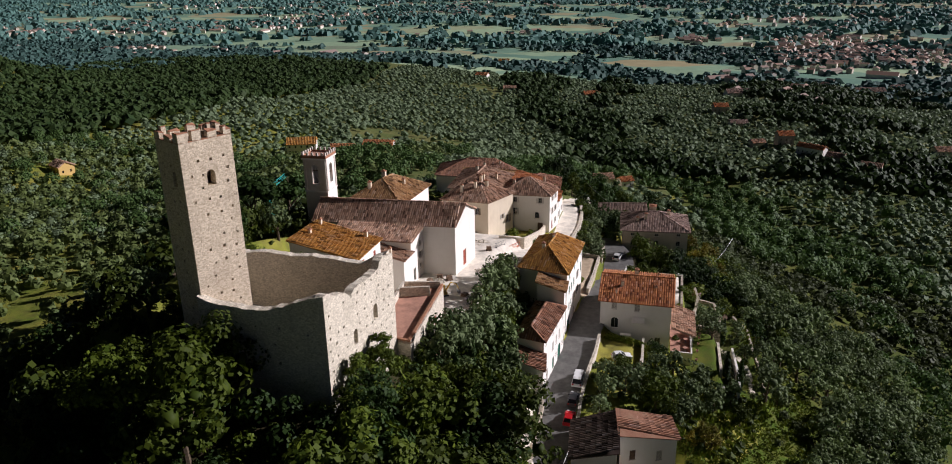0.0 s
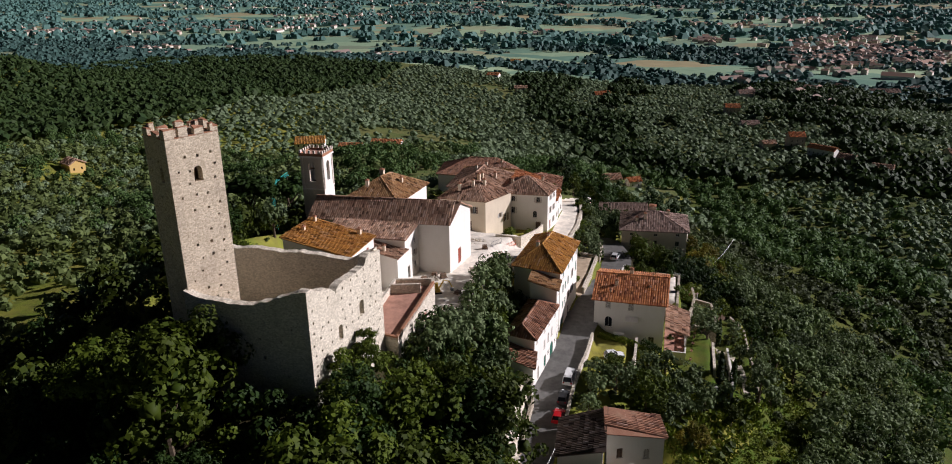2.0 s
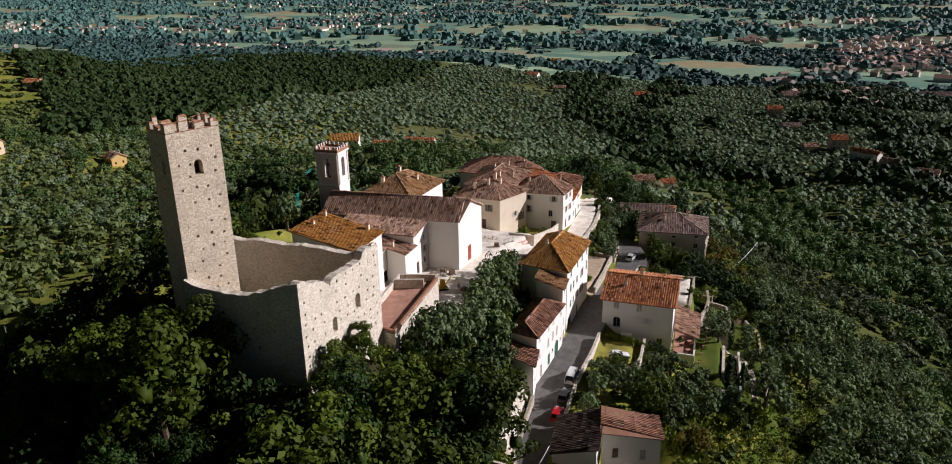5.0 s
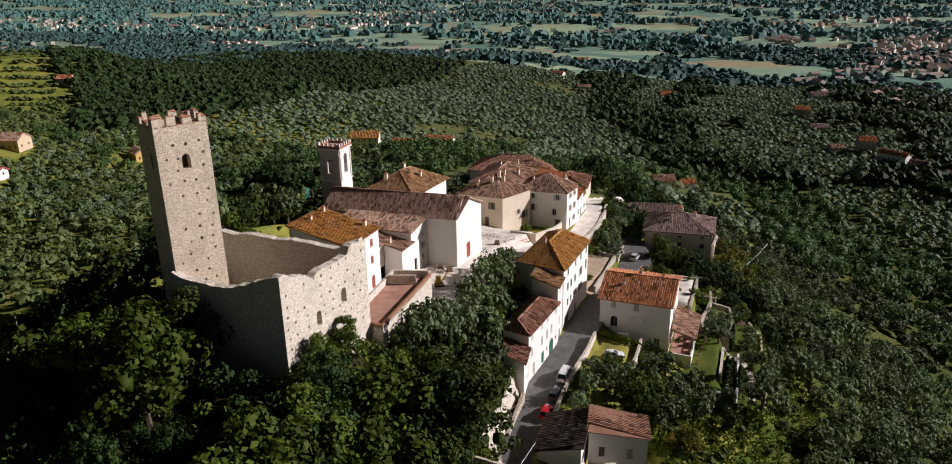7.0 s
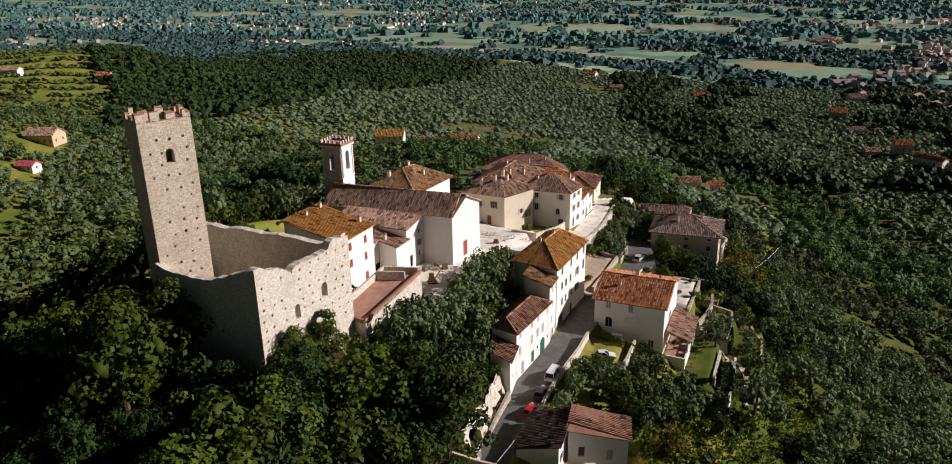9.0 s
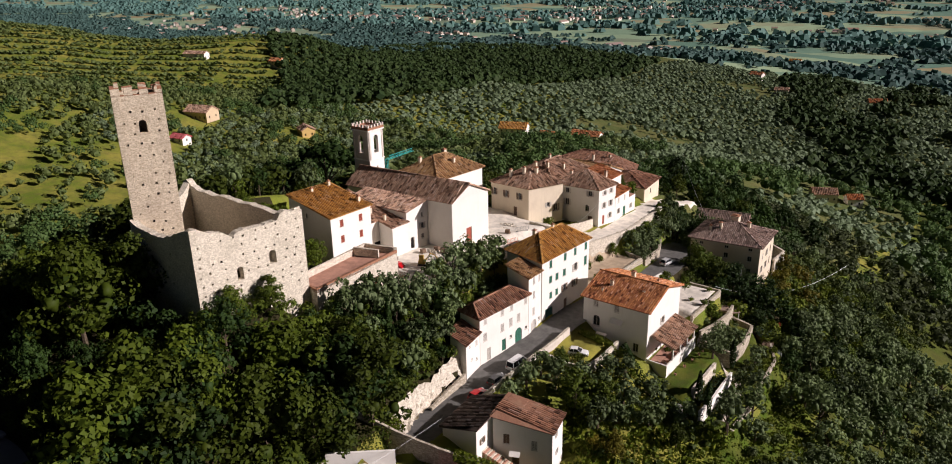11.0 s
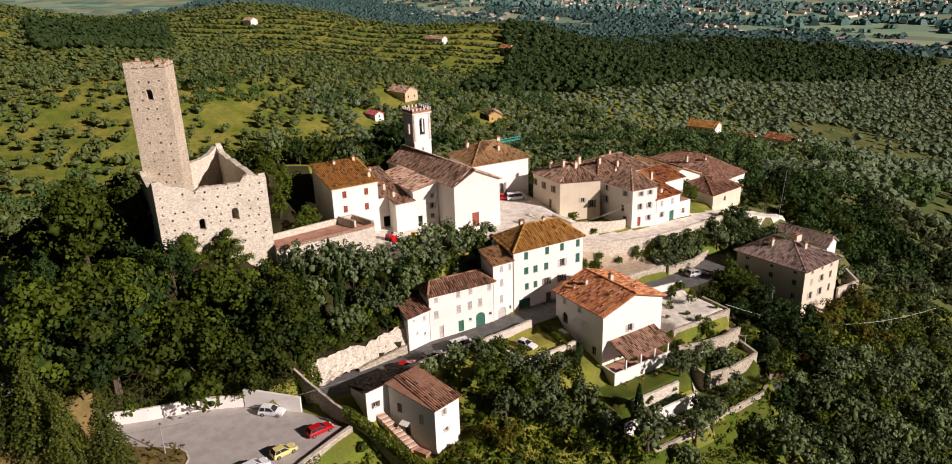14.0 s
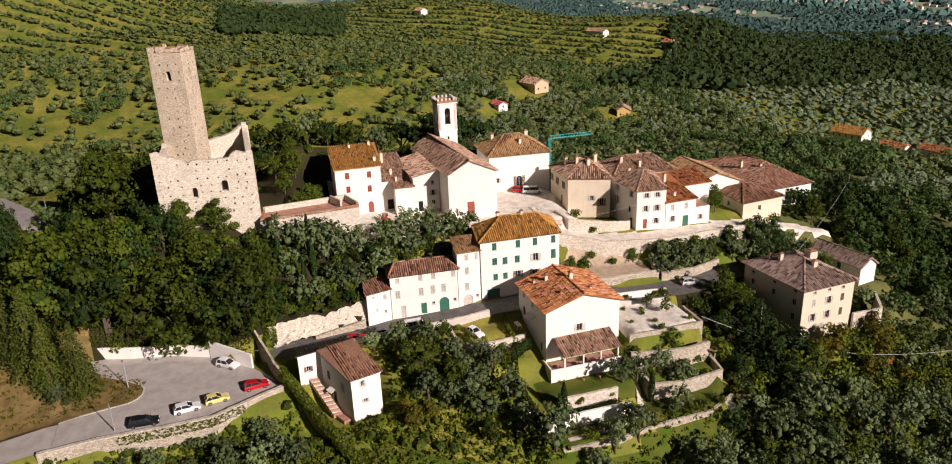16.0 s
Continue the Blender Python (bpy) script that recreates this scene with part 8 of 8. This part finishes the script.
for x in (-2.15, 0.0, 2.15):
    Build().tube([(x, 1.33 * math.cos(math.pi * i / 8), 1.53 * math.sin(math.pi * i / 8)) for i in range(9)], [0.03] * 9, 4).done("hoop", M["metal"], tunnel)
road_strip("path_garden", "pale stone garden path between the lawns", [(14.0, 146.6, 0), (17.6, 146.6, 0), (20.6, 143.4, 0), (21.4, 138, 0), (21.6, 130, 0)], 0.55, M["palestone"], 0.05)

# ---- poles, lamps and wires ----


def street_pole(name, label, x, y, height, lean=0.0, lamp=False, z=None, radius=0.09):
    z = ground_z(x, y) if z is None else z
    ob = group_at(name, x, y, z)
    tagged(ob, label, "pole")
    Build().tube([(0, 0, -0.4), (lean * 0.5, 0, height / 2), (lean, 0, height)], [radius * 1.3, radius, radius * 0.7], 8).done("post", M["steel_post"], ob)
    if lamp:
        Build().tube([(lean, 0, height), (lean + 0.5, 0, height + 0.15)], [0.04, 0.04], 5).done("arm", M["steel_post"], ob)
        Build().box(lean + 0.45, -0.12, height + 0.06, lean + 0.95, 0.12, height + 0.18).done("lamp_head", M["metal"], ob)
    else:
        Build().box(lean - 0.5, -0.04, height - 0.35, lean + 0.5, 0.04, height - 0.25).done("crossarm", M["wood_brown"], ob)
    return ob


street_pole("lamp_post", "leaning grey lamp post in the car park", -12.8, 62.3, 5.2, -0.3, True, LOT)
street_pole("lamp_post", "grey lamp post by the parapet", 0.6, 61.4, 5.0, 0.0, True, LOT)
street_pole("utility_pole", "wooden utility pole among the olive trees", -26.1, 229.2, 11.0)
street_pole("utility_pole", "wooden utility pole among the trees", 9.0, 176.5, 9.0)
for x, y in ((-412, 105), (-380, 175), (-352, 240), (-330, 20), (-300, -30), (-70, 44), (-120, 100)):
    street_pole("utility_pole", "thin utility pole on the hillside", x, y, 9.0)


def wire(name, a, c, sag, radius=0.035):
    a, c = Vector(a), Vector(c)
    pts = [a.lerp(c, i / 16) - Vector((0, 0, sag * 4 * (i / 16) * (1 - i / 16))) for i in range(17)]
    ob = Build().tube(pts, [radius] * 17, 4).done(name, M["steel_post"])
    return tagged(ob, "slack overhead cable strung between poles", "cable")


wire("overhead_cable", (7.5, 164.0, 11.6), (24.5, 213.0, 3.0), 4.2)
wire("overhead_cable", (-26.1, 229.2, 20.5), (-6.0, 197.0, 14.0), 1.2)
wire("overhead_cable", (-12.8, 62.3, 13.6), (-8.6, 91.0, 13.4), 0.8, 0.02)
wire("overhead_cable", (-22.0, 167.5, 24.5), (-17.0, 140.0, 26.6), 1.2, 0.025)
for x, y, w, t in ((16.5, 201.5, 2.4, 60), (12.8, 206.8, 2.6, 100), (17.8, 176.8, 2.0, 30)):
    b = Build()
    for i in range(6):
        b.box(-w / 2 + w * i / 6, -0.02 + 0.05 * (i % 2), 0, -w / 2 + w * (i + 1) / 6 - 0.01, 0.01 + 0.05 * (i % 2), 1.0 + 0.1 * (i % 3))
    ob = b.done("safety_net", M["orange_net"])
    ob.matrix_basis = pose(x, y, ground_z(x, y), 0, 0, t)
    tagged(ob, "orange plastic safety net along the slope", "net", "safety nets")

# ---- houses in the country round about ----


def cottage(name, label, x, y, turn, w, d, h, wall, tile, lift=0.0, rise=0.28):
    z = ground_z(x, y) + lift
    c, s = math.cos(radians(turn)), math.sin(radians(turn))
    f = [(x + a * c - e * s, y + a * s + e * c) for a, e in ((-w / 2, -d / 2), (w / 2, -d / 2), (w / 2, d / 2), (-w / 2, d / 2))]
    mid = [((f[0][0] + f[3][0]) / 2, (f[0][1] + f[3][1]) / 2), ((f[1][0] + f[2][0]) / 2, (f[1][1] + f[2][1]) / 2)]
    zr = z + h + d * rise
    ops = []
    for st in range(max(1, int(h / 3))):
        zc = z + 1.6 + 3.0 * st
        if zc + 0.7 < z + h - 0.4:
            for i in range(max(2, int(w / 3.2))):
                ops.append((0, w * (i + 0.5) / max(2, int(w / 3.2)), zc, 0.9, 1.3, "hole"))
            for i in range(max(1, int(d / 4))):
                ops.append((1, d * (i + 0.5) / max(1, int(d / 4)), zc, 0.9, 1.3, "hole"))
    return house(name, label, f, z, z + h, ("ridge", (*mid[0], zr), (*mid[1], zr), True), wall, tile, ops, over=0.5, pitch=0.9, cornice=False, seed=int(abs(x) + abs(y)))


for q in (("villa", "white country villa with an orange tile roof", -203, 407, 20, 17, 11, 9.0, M["white"], M["tile_orange"]),
          ("farmhouse", "white farm building beside the villa", -180, 414, 10, 14, 8, 5.5, M["white"], M["tile_red"]),
          ("farmhouse", "long low farm building with a red roof", -160, 422, 5, 18, 8, 5.2, M["white"], M["tile_red"]),
          ("farmhouse", "pale farm building with a brown roof", -214, 424, 30, 12, 8, 4.5, M["cream"], M["tile_brown"]),
          ("yellow_house", "small yellow house with a brown roof in the olives", -294, 318, -25, 10, 8, 4.2, M["yellow"], M["tile_brown"]),
          ("red_roof_house", "country house with a wide red-brown roof", -335, 276, 15, 16, 11, 4.5, M["ochre"], M["tile_brown"]),
          ("red_roof_shed", "low shed with a bright red roof", -303, 240, 10, 9, 6, 2.8, M["white"], plain("red_sheet_roof", (0.42, 0.05, 0.05), 0.6)),
          ("far_white_house", "white house on the western hill", -739, 311, 20, 13, 9, 5.5, M["white"], M["tile_brown"]),
          ("olive_cottage", "pale cottage among the olive trees north of the village", -28, 452, 25, 13, 9, 4.2, M["cream"], M["tile_brown"]),
          ("olive_cottage", "small white cottage among the olive trees", -14, 462, 30, 8, 7, 4.0, M["white"], M["tile_red"]),
          ("hamlet_house", "tall pink house in the hamlet on the opposite slope", 103, 629, 10, 12, 10, 11, M["rose"], M["tile_red"]),
          ("hamlet_house", "long white house in the hamlet on the opposite slope", 117, 591, -35, 20, 8, 8, M["white"], M["tile_red"]),
          ("hamlet_house", "cream house in the hamlet on the opposite slope", 129, 567, -30, 12, 9, 7.5, M["cream"], M["tile_brown"]),
          ("hamlet_house", "white house at the end of the hamlet", 147, 545, -20, 13, 9, 7, M["white"], M["tile_brown"]),
          ("hamlet_house", "pale house standing apart on the opposite slope", 218, 631, 12, 13, 10, 6.5, M["cream"], M["tile_brown"]),
          ("hamlet_house", "old pale house above the hamlet road", 84, 637, 20, 11, 8, 5, M["old"], M["tile_brown"]),
          ("roadside_house", "orange-red house beside the valley road", 66, 797, 8, 14, 11, 8, M["rose"], M["tile_red"]),
          ("roadside_house", "low grey house beside the valley road", 78, 735, 15, 16, 10, 4, M["old"], M["tile_grey"]),
          ("workshop", "long white workshop in the valley", 98, 936, 15, 34, 14, 6, M["white"], M["tile_grey"]),
          ("workshop", "white workshop on the plain", 264, 1043, 10, 36, 14, 6, M["white"], M["tile_grey"]),
          ("workshop", "low grey workshop on the plain", 313, 1098, 20, 26, 12, 5, M["old"], M["tile_grey"]),
          ("olive_farm", "red-roofed farm at the edge of the groves", -73, 900, 25, 18, 11, 6, M["ochre"], M["tile_red"]),
          ("olive_farm", "white farm among the far groves", -223, 986, -10, 16, 10, 6, M["white"], M["tile_red"]),
          ("olive_farm", "cream farm among the far groves", -170, 900, 10, 15, 9, 5, M["cream"], M["tile_brown"]),
          ("olive_farm", "white house among the far groves", -258, 1311, 5, 18, 11, 7, M["white"], M["tile_orange"]),
          ("olive_farm", "white farm building below the western hill", -620, 470, 20, 24, 9, 4.5, M["white"], M["tile_brown"]),
          ("olive_farm", "pale farmhouse below the western hill", -560, 520, 10, 14, 10, 6, M["cream"], M["tile_red"])):
    cottage(*q)


def towns():
    """The towns of the plain: hundreds of plain houses with tiled roofs, in streets."""
    r = np.random.default_rng(21)
    spots = [(390, 1760, 130, 250, 280), (300, 1560, 90, 110, 60), (560, 1600, 130, 120, 60), (100, 1950, 60, 50, 24), (150, 1130, 50, 90, 12), (150, 940, 40, 60, 6), (210, 1380, 50, 60, 14), (-1600, 2150, 330, 200, 130), (-1150, 2350, 150, 230, 80), (-1030, 2700, 220, 110, 50),
             (-730, 3000, 130, 280, 70), (-1880, 1930, 170, 80, 50), (-320, 2030, 200, 45, 30), (60, 2380, 260, 50, 40), (-560, 1420, 130, 50, 12), (-1150, 1560, 150, 60, 18), (600, 2500, 400, 200, 110), (200, 3300, 700, 250, 90), (-1500, 3300, 700, 300, 110), (1200, 3000, 500, 400, 110), (-2300, 2000, 300, 250, 70), (-2000, 1400, 300, 120, 40)]
    bw, br = Build(), Build()
    for cx, cy, sx, sy, n in spots:
        t0 = r.uniform(0, 90)
        for _ in range(n):
            x, y = cx + sx * r.normal() * 0.7, cy + sy * r.normal() * 0.7
            big = r.random() < 0.08
            w, d, h = (r.uniform(22, 45), r.uniform(12, 20), r.uniform(5, 8)) if big else (r.uniform(9, 16), r.uniform(8, 11), r.uniform(5, 9))
            t = radians(t0 + r.choice([0, 90]) + r.normal() * 4)
            z = ground_z(x, y)
            c, s = math.cos(t), math.sin(t)
            P = lambda a, e: (x + a * c - e * s, y + a * s + e * c)
            f = [P(-w / 2, -d / 2), P(w / 2, -d / 2), P(w / 2, d / 2), P(-w / 2, d / 2)]
            bw.add([(*p, z - 1) for p in f] + [(*p, z + h) for p in f] + [(*P(-w / 2, 0), z + h + d * 0.22), (*P(w / 2, 0), z + h + d * 0.22)], [(0, 1, 5, 4), (1, 2, 6, 9, 5), (2, 3, 7, 6), (3, 0, 4, 8, 7)])
            g = [P(-w / 2 - 0.4, -d / 2 - 0.5), P(w / 2 + 0.4, -d / 2 - 0.5), P(w / 2 + 0.4, d / 2 + 0.5), P(-w / 2 - 0.4, d / 2 + 0.5)]
            q = [(*p, z + h - 0.1) for p in g] + [(*P(-w / 2 - 0.4, 0), z + h + d * 0.24), (*P(w / 2 + 0.4, 0), z + h + d * 0.24)]
            br.add(q, [(0, 1, 5, 4), (2, 3, 4, 5)])
    wm = Nodes("town_walls")
    col = wm.mix(wm.island(), (0.80, 0.74, 0.66), (0.45, 0.36, 0.28))
    wm.done(col, 0.9)
    rm = Nodes("town_roofs")
    col = rm.mix(rm.island(), (0.36, 0.23, 0.17), (0.30, 0.23, 0.20))
    rm.done(col, 0.9)
    town = group_at("distant_towns", 0, 0, 0)
    tagged(town, "pale houses with red roofs in the towns of the plain", "town", kind="stuff")
    bw.done("house_walls", wm.m, town)
    br.done("house_roofs", rm.m, town)


towns()
